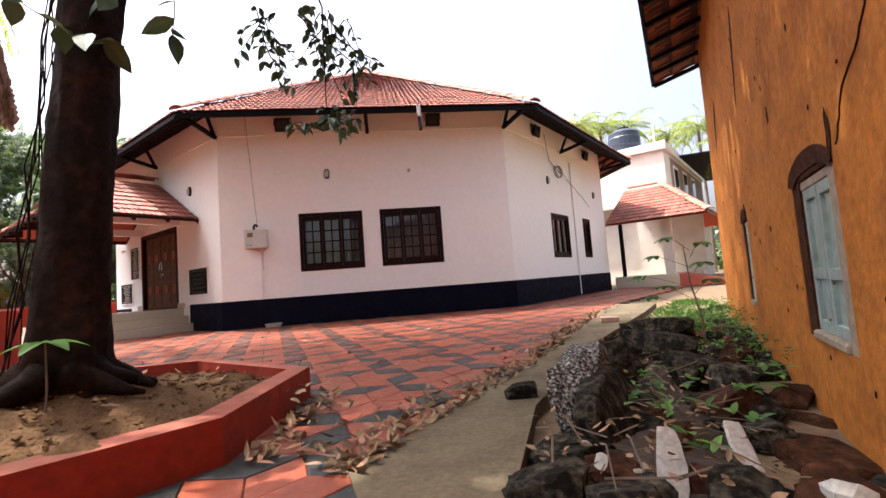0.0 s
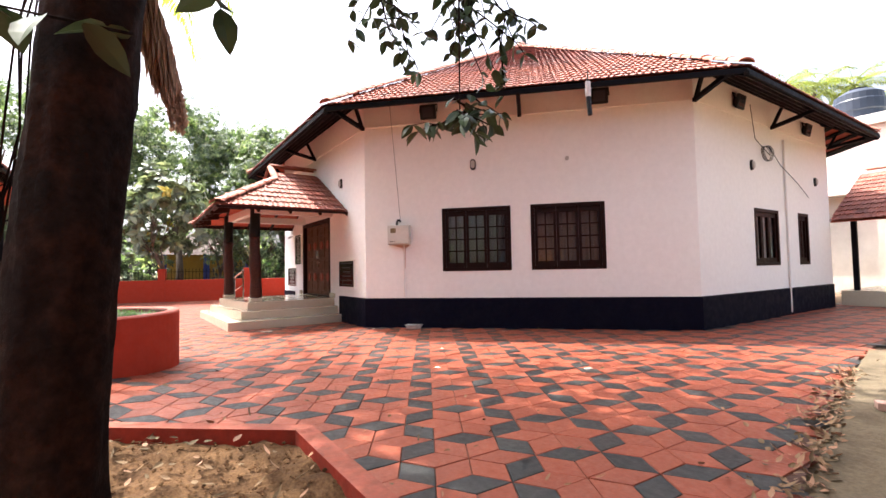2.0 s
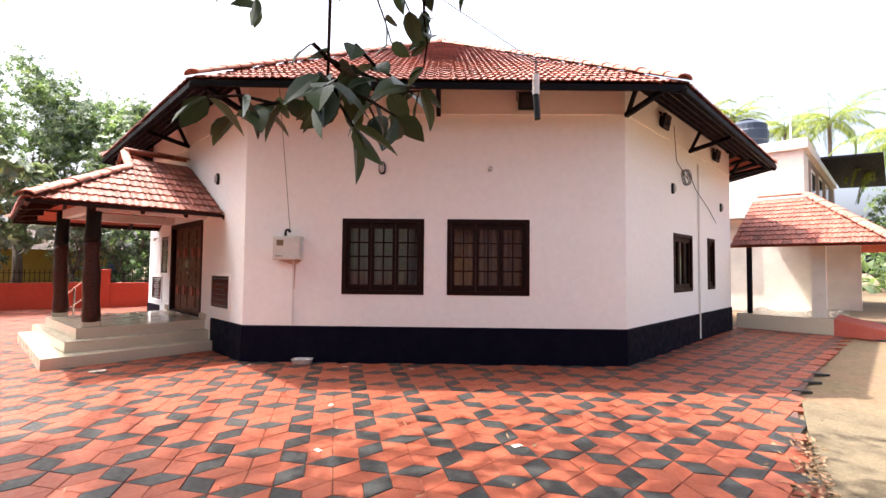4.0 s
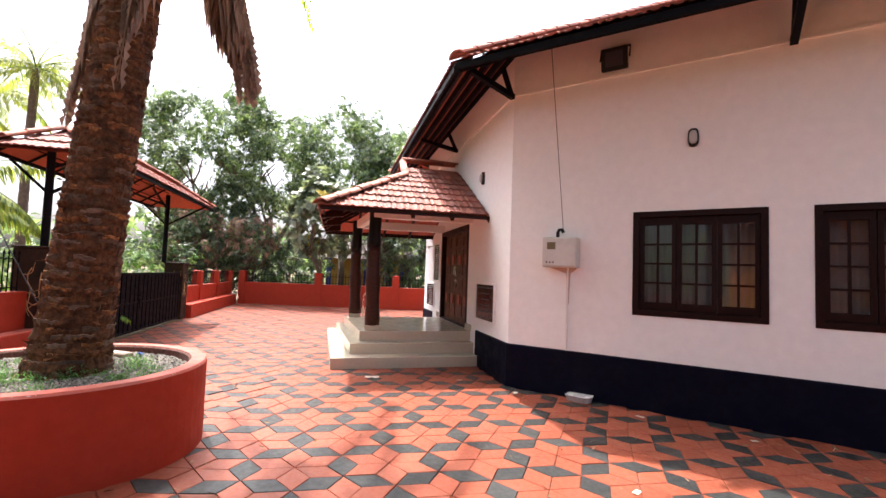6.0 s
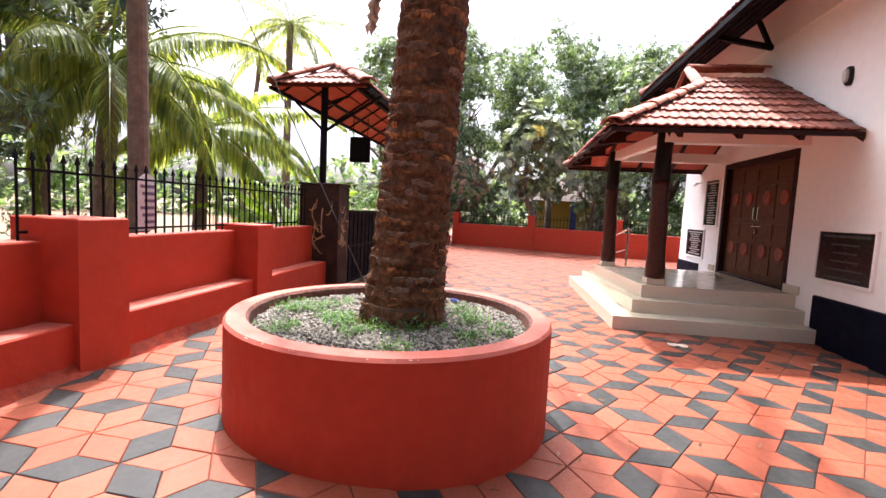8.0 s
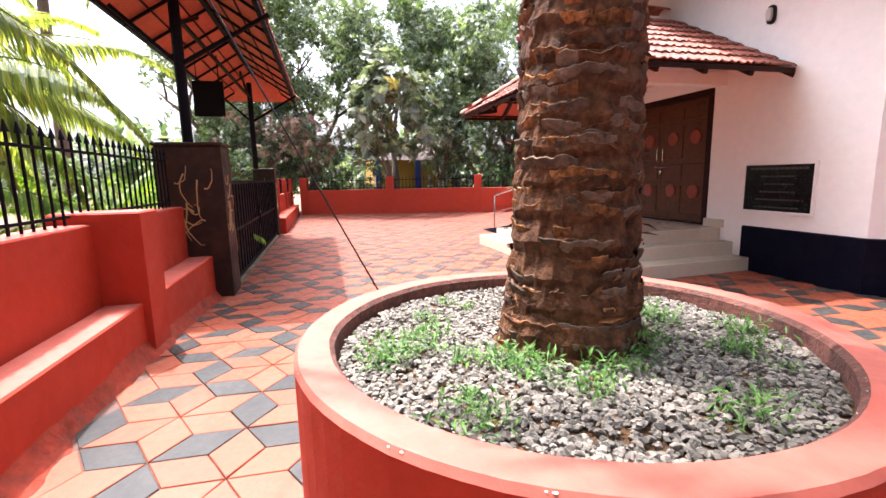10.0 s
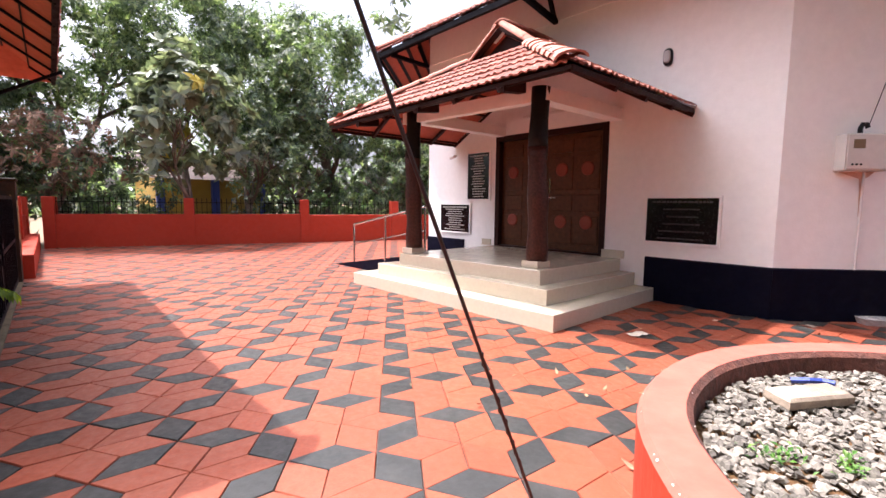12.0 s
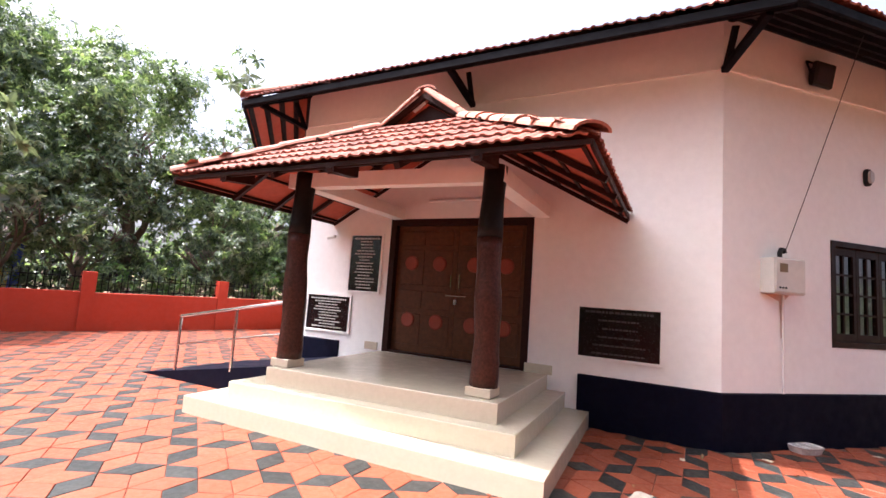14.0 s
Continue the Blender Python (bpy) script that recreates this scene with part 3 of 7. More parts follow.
for x, zb in ((0.0, 0.05), (1.15, 0.25), (2.35, 0.45)):
    s = Shape()
    s.rod((x, 0.02 * x, zb), (x, 0.02 * x, zb + 0.86), 0.021, n=10)
    part("post", s, CHROME, rail)
for dz, r in ((0.86, 0.024), (0.45, 0.016)):
    s = Shape()
    s.rod((0, 0, 0.05 + dz), (2.35, 0.047, 0.45 + dz), r, n=10)
    part("rail", s, CHROME, rail)


def porch_column(x, y):
    c = empty("porch_column", (x, y, 0.56), "dark polished palm-trunk column on a white base", "column", "porch columns")
    b = Shape()
    b.box((-0.128, -0.128, 0), (0.128, 0.128, 0.09), bevel=0.008)
    part("base", b, STEP_STONE, c)
    s = Shape()
    hs = [1.52 + 0.73 * i / 6 for i in range(7)]
    s.tube([(0.012 * math.sin(h * 3), 0.012 * math.cos(h * 2.3), h) for h in hs], [0.133 + 0.006 * math.sin(h * 9) - 0.008 * h for h in hs], 18)
    part("upper_shaft", s, COLUMN_BLACK, c, "black painted upper shaft", smooth=True)
    s = Shape()
    hs = [0.09 + 1.43 * i / 14 for i in range(15)]
    s.tube([(0.012 * math.sin(h * 3), 0.012 * math.cos(h * 2.3), h) for h in hs], [0.135 + 0.008 * math.sin(h * 9) - 0.008 * h for h in hs], 16)
    part("shaft", s, TRUNK_COLUMN, c, smooth=True)


porch_column(-12.72, 3.36)
porch_column(-15.04, 3.14)
PB = 2.64
beams = empty("porch_beams", (0, 0, 0), "white plastered ring beam of the porch", "beam", kind="structure")
for nm, poly in (("front_beam", [(-15.26, 3.08), (-12.6, 3.32), (-12.6, 3.46), (-15.26, 3.22)]), ("side_beam", [(-12.82, 3.463), (-12.62, 3.463), (-12.62, WY), (-12.82, WY)]), ("side_beam", [(-15.14, 3.25), (-14.94, 3.27), (-14.94, WY), (-15.14, WY)])):
    s = Shape()
    s.prism(poly, PB, PB + 0.17)
    part(nm, s, PLASTER, beams)

PX0, PX1, PY0 = -16.38, -11.63, 2.38
PXM = (PX0 + PX1) / 2
PE, PG, PR, GY = 2.66, 3.70, 4.0, 4.08
porch_roof = empty("porch_roof", (0, 0, 0), "hipped porch roof of red clay tiles with a gablet", "roof", kind="structure")
GH = 0.5
f_up = Vector((0, GY - PY0, PG - PE))
FL = f_up.length
hw = (PX1 - PX0) / 2
front = roof_frames((PXM, PY0, PE), (1, 0, 0), f_up, FL + 0.05, lambda s: (-hw + (hw - GH) * s / FL, hw - (hw - GH) * s / FL))
lay(front, porch_roof)
for sgn, xe in ((1, PX1), (-1, PX0)):
    s_up = Vector((-sgn * hw, 0, PR - PE))
    SL = s_up.length
    hl = (GY - PY0) / ((hw - GH) / hw * SL)
    if sgn > 0:
        span = lambda s: (min(hl * s, GY - PY0), WY - PY0)
        fr = roof_frames((xe, PY0, PE), (0, 1, 0), s_up, SL, span)
    else:
        span = lambda s: (-(WY - PY0), -min(hl * s, GY - PY0))
        fr = roof_frames((xe, PY0, PE), (0, -1, 0), s_up, SL, span)
    lay(fr, porch_roof)
    g = Vector((PXM + sgn * GH, GY, PG))
    caps(Vector((xe, PY0, PE + 0.02)), g, Vector((sgn * 0.3, -0.4, 1)), porch_roof, lift=0.018, size=1.0)
    # boarding below
    d = Shape()
    o = Vector((0, 0, -0.045))
    d.add([Vector((xe, PY0, PE)) + o, Vector((xe, WY, PE)) + o, Vector((PXM, WY, PR)) + o, Vector((PXM, GY, PR)) + o, g + o], [(0, 1, 2, 3, 4)])
    part("boarding", d, CLAY_UNDER, porch_roof)
    rf = Shape()
    for i in range(5):
        y = PY0 + 0.15 + i * 0.68
        t1 = min(1.0, max(0.0, (y - PY0) / (GY - PY0)) * (hw - GH) / hw) if y < GY else 1.0
        p, q = Vector((xe, y, PE)), Vector((xe - sgn * hw * t1, y, PE + (PR - PE) * t1))
        if (q - p).length > 0.3:
            rf.rod(p - Vector((0, 0, 0.09)), q - Vector((0, 0, 0.09)), 0.04, n=4)
    for t in (0.03, 0.2, 0.37, 0.54):
        y0 = PY0 + (GY - PY0) * t
        p = Vector((xe - sgn * hw * t, y0, PE + (PR - PE) * t - 0.065))
        rf.rod(p, Vector((p.x, WY, p.z)), 0.022, n=4)
    part("rafter", rf, WOOD_DARK, porch_roof)
d = Shape()
o = Vector((0, 0, -0.045))
d.add([Vector((PX0, PY0, PE)) + o, Vector((PX1, PY0, PE)) + o, Vector((PXM + GH, GY, PG)) + o, Vector((PXM - GH, GY, PG)) + o], [(3, 2, 1, 0)])
part("boarding", d, CLAY_UNDER, porch_roof)
rf = Shape()
for i in range(7):
    x = PX0 + 0.12 + i * (PX1 - PX0 - 0.24) / 6
    t = min(1.0, (hw - abs(x - PXM)) / (hw - GH))
    p, q = Vector((x, PY0, PE - 0.09)), Vector((x, PY0 + (GY - PY0) * t, PE + (PG - PE) * t - 0.09))
    if (q - p).length > 0.3:
        rf.rod(p, q, 0.04, n=4)
for t in (0.03, 0.2, 0.37, 0.54):
    rf.rod((PX0 + (hw - GH) * t, PY0 + (GY - PY0) * t, PE + (PG - PE) * t - 0.065), (PX1 - (hw - GH) * t, PY0 + (GY - PY0) * t, PE + (PG - PE) * t - 0.065), 0.022, n=4)
part("rafter", rf, WOOD_DARK, porch_roof)
fs = Shape()
fs.box((PX0, PY0 - 0.004, PE - 0.045), (PX1, PY0 + 0.012, PE - 0.005))
fs.box((PX1 - 0.012, PY0 + 0.013, PE - 0.06), (PX1 + 0.012, WY, PE - 0.005))
fs.box((PX0 - 0.012, PY0 + 0.013, PE - 0.09), (PX0 + 0.012, WY, PE - 0.005))
part("fascia", fs, WOOD_DARK, porch_roof)
caps((PXM, GY - 0.1, PR + 0.05), (PXM, WY, PR + 0.05), (0, 0, 1), porch_roof)
gb = Shape()
gb.add([(PXM - GH, GY + 0.06, PG - 0.03), (PXM + GH, GY + 0.06, PG - 0.03), (PXM, GY + 0.06, PR + 0.02)], [(0, 1, 2)])
part("gablet", gb, WOOD_DARK, porch_roof)
for sgn in (1, -1):
    bb = Shape()
    bb.rod((PXM + sgn * (GH + 0.12), GY - 0.06, PG - 0.06), (PXM, GY - 0.06, PR + 0.03), 0.045, n=4)
    part("bargeboard", bb, WOOD_DARK, porch_roof)
    caps((PXM + sgn * (GH + 0.16), GY - 0.1, PG - 0.05), (PXM + sgn * 0.04, GY - 0.1, PR + 0.09), (0, -0.5, 1), porch_roof, lift=0.0, step=0.2, size=0.5)
for i in (-1, 0, 1):
    bk = Shape()
    bk.add([(PXM + i * 1.5 + x, y, z) for x in (-0.05, 0.05) for y, z in ((2.38, 2.56), (2.75, 2.60), (2.75, 2.78), (2.38, 2.64))], [(0, 1, 2, 3), (7, 6, 5, 4), (0, 4, 5, 1), (1, 5, 6, 2), (2, 6, 7, 3), (3, 7, 4, 0)])
    part("rafter_tail", bk, WOOD_DARK, porch_roof)

# ---- entrance door ----
door = empty("door_1", side(0), "closed double door of dark wood with orange carved medallions", "door", kind="structure")
u0, z0, u1, z1 = DOOR
fr = Shape()
for lo, hi in (((u0, -0.16, z0), (u0 + 0.1, 0.01, z1)), ((u1 - 0.1, -0.16, z0), (u1, 0.01, z1)), ((u0 + 0.1, -0.16, z1 - 0.1), (u1 - 0.1, 0.01, z1)), ((u0 + 0.1, -0.16, z0), (u1 - 0.1, 0.0, z0 + 0.03))):
    fr.box(lo, hi, bevel=0.006)
part("door_frame", fr, WOOD_DARK, door)
lw = (u1 - u0 - 0.2) / 2
for i in range(2):
    a = u0 + 0.1 + i * lw
    lf = Shape()
    lf.box((a + 0.003, -0.14, z0 + 0.03), (a + lw - 0.003, -0.09, z1 - 0.1), bevel=0.004)
    leaf = part("door_leaf", lf, WOOD_DOOR, door)
    for c in range(2):
        for lo_z, hi_z in ((z0 + 0.14, z0 + 0.62), (z0 + 0.70, z0 + 0.98), (z0 + 1.06, z0 + 1.62), (z0 + 1.68, z1 - 0.18)):
            pn = Shape()
            xa = a + 0.08 + c * (lw - 0.08) / 2
            pn.box((xa, -0.095, lo_z), (xa + (lw - 0.08) / 2 - 0.08, -0.078, hi_z), bevel=0.012)
            part("panel", pn, WOOD_DOOR, leaf)
        for mz in (z0 + 0.52, z0 + 1.40):
            md = Shape()
            xc = a + 0.08 + c * (lw - 0.08) / 2 + (lw - 0.08) / 4 - 0.04
            md.tube([(xc, -0.085, mz), (xc, -0.060, mz), (xc, -0.052, mz), (xc, -0.058, mz)], [0.115, 0.115, 0.095, 0.02], 20)
            part("medallion", md, MEDALLION, leaf, "orange carved round medallion")
    hd = Shape()
    hx = a + lw - 0.07 if i == 0 else a + 0.07
    hd.tube([(hx, -0.09, z0 + 1.02), (hx, -0.045, z0 + 1.05), (hx, -0.045, z0 + 1.25), (hx, -0.09, z0 + 1.28)], 0.009, 8)
    part("door_handle", hd, CHROME, leaf)
lk = Shape()
lk.rod((u0 + 0.1 + lw - 0.16, -0.075, z0 + 0.93), (u0 + 0.1 + lw + 0.18, -0.075, z0 + 0.93), 0.009)
lk.box((u0 + 0.1 + lw - 0.01, -0.085, z0 + 0.80), (u0 + 0.1 + lw + 0.045, -0.05, z0 + 0.88), bevel=0.006)
part("bolt", lk, CHROME, door)


# ---- plaques ----
def plaque(u0, z0, u1, z1, rows, label, k=0, ink=None):
    p = empty("plaque", side(k), label, "plaque", "engraved plaques")
    fr = Shape()
    w = 0.035
    for lo, hi in (((u0 - w, 0, z0 - w), (u0, 0.03, z1 + w)), ((u1, 0, z0 - w), (u1 + w, 0.03, z1 + w)), ((u0, 0, z1), (u1, 0.03, z1 + w)), ((u0, 0, z0 - w), (u1, 0.03, z0))):
        fr.box(lo, hi, bevel=0.003)
    part("surround", fr, PLASTER, p)
    st = Shape()
    st.box((u0, 0, z0), (u1, 0.016, z1))
    part("slab", st, GRANITE, p)
    tx = Shape()
    r2 = random.Random(int(u0 * 100))
    n = rows
    for i in range(n):
        zz = z1 - 0.05 - (z1 - z0 - 0.1) * i / max(n - 1, 1)
        half = (u1 - u0) * (0.42 if i == 0 else r2.uniform(0.18, 0.36))
        c = (u0 + u1) / 2 + r2.uniform(-0.02, 0.02)
        x = c - half
        while x < c + half:
            l = r2.uniform(0.02, 0.07)
            h = 0.010 if i else 0.014
            tx.box((x, 0.015, zz - h), (min(x + l, c + half), 0.0185, zz + h))
            x += l + 0.012
    part("engraving", tx, ink or ENGRAVING, p, "rows of engraved writing too small to read", kind="stuff")


UX = lambda x: x - (CX - HALF)
plaque(UX(-15.93), 1.47, UX(-15.33), 2.38, 17, "tall black granite plaque with engraved lines beside the door")
plaque(UX(-16.77), 0.78, UX(-15.87), 1.35, 11, "wide black granite plaque with engraved lines low on the wall")
plaque(UX(-12.18), 0.86, UX(-11.24), 1.47, 6, "wide black granite plaque in a white border", ink=ENGRAVING_DIM)


# ---- wall fittings ----
def bulkhead(k, u, z):
    b = empty("wall_lamp", side(k) @ pose(u, 0, z), "oval bulkhead wall lamp with a dark rim", "lamp", "wall lamps")
    for nm, mt, rr, y0, y1 in (("rim", BLACK_PLASTIC, 1.0, 0.0, 0.045), ("glass", LAMP_GLASS, 0.72, 0.04, 0.075)):
        s = Shape()
        n = 20
        vs = []
        for y, k2 in ((y0, 1.0), (y1 - 0.012, 1.0), (y1, 0.8)):
            for i in range(n):
                a = 2 * math.pi * i / n
                ex = 0.062 * rr * k2 * math.copysign(abs(math.cos(a)) ** 0.7, math.cos(a))
                ez = 0.115 * rr * k2 * math.copysign(abs(math.sin(a)) ** 0.7, math.sin(a))
                vs.append((ex, y, ez))
        fs = [(r * n + i, r * n + (i + 1) % n, (r + 1) * n + (i + 1) % n, (r + 1) * n + i) for r in range(2) for i in range(n)] + [tuple(range(2 * n, 3 * n))]
        s.add(vs, fs)
        part(nm, s, mt, b, smooth=False)


bulkhead(0, UX(-12.0), 3.40)
bulkhead(1, 2.435, 3.43)
bulkhead(2, 12.26 - CORNERS[2].y, 3.40)
bulkhead(2, 16.0 - CORNERS[2].y, 3.36)
s = Shape()
s.rod((4.355, 0, 3.43), (4.355, 0.05, 3.43), 0.04, n=12)
thing("junction_box", s, LAMP_GLASS, "small round junction box on the plaster wall", "junction box").matrix_basis = side(1)


def loudspeaker(k, u, z):
    b = empty("floodlight", side(k) @ pose(u, 0.06, z), "black square floodlight on a bracket under the eaves", "floodlight", "floodlights")
    s = Shape()
    s.box((-0.17, 0.02, -0.15), (0.17, 0.07, 0.15), pose(0, 0, 0, -12), bevel=0.012)
    s.box((-0.10, -0.06, -0.10), (0.10, 0.02, 0.10), pose(0, 0, 0, -12), bevel=0.012)
    part("housing", s, BLACK_PLASTIC, b)
    g = Shape()
    g.box((-0.115, 0.068, -0.10), (0.115, 0.076, 0.10), pose(0, 0, 0, -12), bevel=0.003)
    part("lens", g, GLASS_DARK, b)
    r = Shape()
    r.tube([(-0.19, 0.03, 0.0), (-0.19, -0.02, 0.17), (0.19, -0.02, 0.17), (0.19, 0.03, 0.0)], 0.012, 6)
    part("yoke", r, STEEL_DARK, b)


for k, u, z in ((1, 1.50, 4.62), (1, 5.0, 4.62), (2, 1.75, 4.68), (2, 5.5, 4.66)):
    loudspeaker(k, u, z)

RUST = material("rust_wash_on_plaster", (0.60, 0.42, 0.35), 0.85, grain=0.1, grain_scale=20, stain=0.6, stain_scale=12, stain_colour=(0.42, 0.24, 0.17))
s = Shape()
s.add([(0.56, 0.003, 1.79), (0.99, 0.003, 1.79), (0.93, 0.003, 1.73), (0.885, 0.003, 1.70), (0.875, 0.003, 1.50), (0.87, 0.003, 1.28), (0.845, 0.003, 1.26), (0.835, 0.003, 1.52), (0.82, 0.003, 1.70), (0.70, 0.003, 1.74)], [tuple(range(9, -1, -1))])
thing("rust_stain", s, RUST, "pinkish rust stain running down the plaster", "stain").matrix_basis = side(1) @ pose(0.045, 0, 0)
mb = empty("meter_box", side(1) @ pose(0.045, 0, 0), "grey enamelled electricity meter box with a dial window", "meter box")
s = Shape()
s.box((0.53, 0.0, 1.78), (1.01, 0.17, 2.20), bevel=0.012)
part("case", s, GREY_BOX, mb)
s = Shape()
s.box((0.545, 0.17, 1.80), (0.995, 0.182, 2.185), bevel=0.006)
dr = part("cover", s, GREY_BOX, mb)
s = Shape()
s.box((0.60, 0.181, 2.03), (0.72, 0.187, 2.13))
part("dial_window", s, material("brown_dial", (0.16, 0.12, 0.06), 0.3), dr)
s = Shape()
for i in range(3):
    s.rod((0.60 + 0.045 * i, 0.18, 1.85), (0.60 + 0.045 * i, 0.19, 1.85), 0.012, n=10)
part("knob", s, BLACK_PLASTIC, dr)
s = Shape()
s.tube([(0.72, 0.09, 2.2), (0.72, 0.09, 2.27), (0.74, 0.09, 2.31), (0.78, 0.09, 2.31), (0.80, 0.09, 2.27)], 0.025, 8)
part("gland", s, BLACK_PLASTIC, mb)
s = Shape()
s.rod((0.85, 0.03, 1.78), (0.85, 0.03, 0.63), 0.014, n=8)
part("conduit", s, PVC, mb)
s = Shape()
s.tube([(0.80, 0.09, 2.27), (0.82, 0.35, 3.0), (0.86, 0.9, 4.56)], 0.0045, 5)
part("cable", s, RUBBER, mb)

s = Shape()
s.rod((14.0 - CORNERS[2].y, 0.03, 0.05), (14.0 - CORNERS[2].y, 0.03, 4.2), 0.022, n=8)
thing("downpipe", s, PVC, "white pipe down the plaster wall", "pipe").matrix_basis = side(2)
s = Shape()
pts = [(3.0 + 0.24 * math.cos(a) * (1 + 0.1 * math.sin(3 * a)), 0.05 + 0.004 * a, 3.72 + 0.17 * math.sin(a)) for a in [i * 0.35 for i in range(60)]]
s.tube([(2.2, 0.1, 4.7), (2.5, 0.05, 4.0)] + pts + [(3.8, 0.05, 3.55), (4.8, 0.05, 3.2), (5.5, 0.04, 2.9)], 0.008, 5)
thing("coiled_cable", s, RUBBER, "coil of black cable hanging on the wall", "cable").matrix_basis = side(2)
s = Shape()
s.box((UX(-14.5), 0.01, 2.90), (UX(-13.3), 0.045, 2.945), bevel=0.01)
thing("tube_light", s, PVC, "white tube light batten above the door", "lamp").matrix_basis = side(0)
# security camera by the porch
cc = empty("security_camera", side(0) @ pose(UX(-16.3), 0.0, 2.38), "small white security camera on the wall under the porch eave", "camera")
s = Shape()
s.rod((0, 0, 0), (0, 0.10, -0.03), 0.012, n=8)
part("arm", s, PVC, cc)
s = Shape()
s.tube([(-0.09, 0.10, -0.05), (0.05, 0.11, -0.03), (0.07, 0.11, -0.03)], [0.032, 0.032, 0.026], 12)
part("body", s, PVC, cc)

# ---- boundary walls ----
def wall_box(name, lo, hi, label, parent=None):
    s = Shape()
    s.box(lo, hi, bevel=0.012)
    # top face in a paler red
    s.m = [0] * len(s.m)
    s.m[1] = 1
    if parent:
        return part(name, s, [RED_PAINT, RED_TOP], parent)
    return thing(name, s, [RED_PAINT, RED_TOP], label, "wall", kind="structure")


def fence(p, q, z0, height, pitch=0.115, posts=True):
    """A black spiked railing from p to q."""
    p, q = Vector((*p, z0)), Vector((*q, z0))
    d = q - p
    f = empty("railing", p, "black steel railing with spiked bars on the wall", "railing", "wall railings")
    n = max(1, int(d.length / pitch))
    u = d.normalized()
    for zz in (0.06, height - 0.14):
        s = Shape()
        s.rod((0, 0, zz), (*d.xy, zz), 0.014, n=4)
        part("rail", s, STEEL_DARK, f)
    bar = Shape()
    bar.rod((0, 0, 0.0), (0, 0, height - 0.06), 0.010, n=5)
    bar.rod((0, 0, height - 0.07), (0, 0, height), 0.022, 0.004, n=5)
    me = bar.mesh("bar", STEEL_DARK)
    for i in range(n + 1):
        ob = new("bar", me)
        ob.parent = f
        ob.location = u * (i * d.length / n)
    return f


BY = -2.13
wall_box("boundary_wall_bench", (-12.897, BY - 0.04, -0.04), (-1.0, BY + 0.22, 0.52), "red painted ledge along the boundary wall")
wall_box("boundary_wall", (-12.897, BY - 0.30, -0.04), (-1.0, BY - 0.043, 1.12), "red painted boundary wall")
for x0, x1, h in ((-11.05, -10.70, 1.20), (-8.80, -8.36, 1.30), (-6.25, -5.75, 1.36), (-3.9, -3.4, 1.36)):
    wall_box("boundary_pier", (x0, BY - 0.31, -0.04), (x1, BY + 0.27, h), "red painted pier of the boundary wall")
fence((-12.85, BY - 0.17), (-8.3, BY - 0.17), 1.12, 0.66)
fence((-8.1, BY - 0.17), (-2.0, BY - 0.17), 1.12, 0.66)

s = Shape()
n = 150
for i in range(n + 1):
    x = -12.89 + 9.0 * i / n
    w = 0.05 + 0.05 * noise.noise((x * 1.7, 0, 0)) + 0.025 * noise.noise((x * 7, 3, 0))
    h = 0.10 + 0.06 * noise.noise((x * 1.3, 5, 0)) + 0.02 * noise.noise((x * 9, 1, 0))
    z = rise(x, BY + 0.3) + 0.004
    s.v += [(x, BY + 0.218, z + h), (x, BY + 0.225 + 0.35 * w, z + 0.55 * h), (x, BY + 0.225 + 0.7 * w, z + 0.25 * h), (x, BY + 0.23 + max(0.02, 1.5 * w), z - 0.02)]
for i in range(n):
    for k in range(3):
        s.f.append((4 * i + k, 4 * i + k + 1, 4 * i + 5 + k, 4 * i + 4 + k))
        s.m.append(0)
thing("mortar_foot", s, material("soiled_red_mortar", (0.26, 0.040, 0.020), 0.85, spec=0.2, grain=0.25, grain_scale=16, stain=0.8, stain_scale=5, stain_colour=(0.13, 0.045, 0.030), bump=1.0, bump_scale=22), "rough soiled mortar foot along the red ledge", "trim", kind="structure", smooth=True)

# gate posts with painted flourishes
def gate_post(x0, x1, y0, y1, h):
    g = empty("gate_post", ((x0 + x1) / 2, (y0 + y1) / 2, 0), "dark brown gate post painted with gold flourishes", "gate post", "gate posts")
    a, b = (x1 - x0) / 2, (y1 - y0) / 2
    s = Shape()
    s.box((-a, -b, -0.04), (a, b, h), bevel=0.012)
    part("shaft", s, GATE_POST, g)
    s = Shape()
    s.box((-a - 0.02, -b - 0.02, h), (a + 0.02, b + 0.02, h + 0.04), bevel=0.01)
    part("cap", s, GATE_POST, g)
    r = random.Random(3)
    for face in range(2):
        for j in range(11):
            s = Shape()
            x, z = r.uniform(-0.7, 0.5) * (a if face == 0 else b), h * r.uniform(0.45, 0.85)
            pts = []
            ang = r.uniform(0, 6.28)
            for t in range(9):
                pts.append((x, z))
                ang += r.uniform(-0.2, 0.75)
                x += 0.035 * math.cos(ang)
                z += 0.05 * math.sin(ang) - 0.012
            lim = 0.93 * (a if face == 0 else b)
            pts = [(max(-lim, min(lim, px)), pz) for px, pz in pts]
            s.tube([(px, b + 0.001, pz) if face == 0 else (a + 0.001, px, pz) for px, pz in pts], [0.010 - 0.0008 * t for t in range(9)], 5)
            part("flourish", s, GOLD, g, "gold painted flourish")


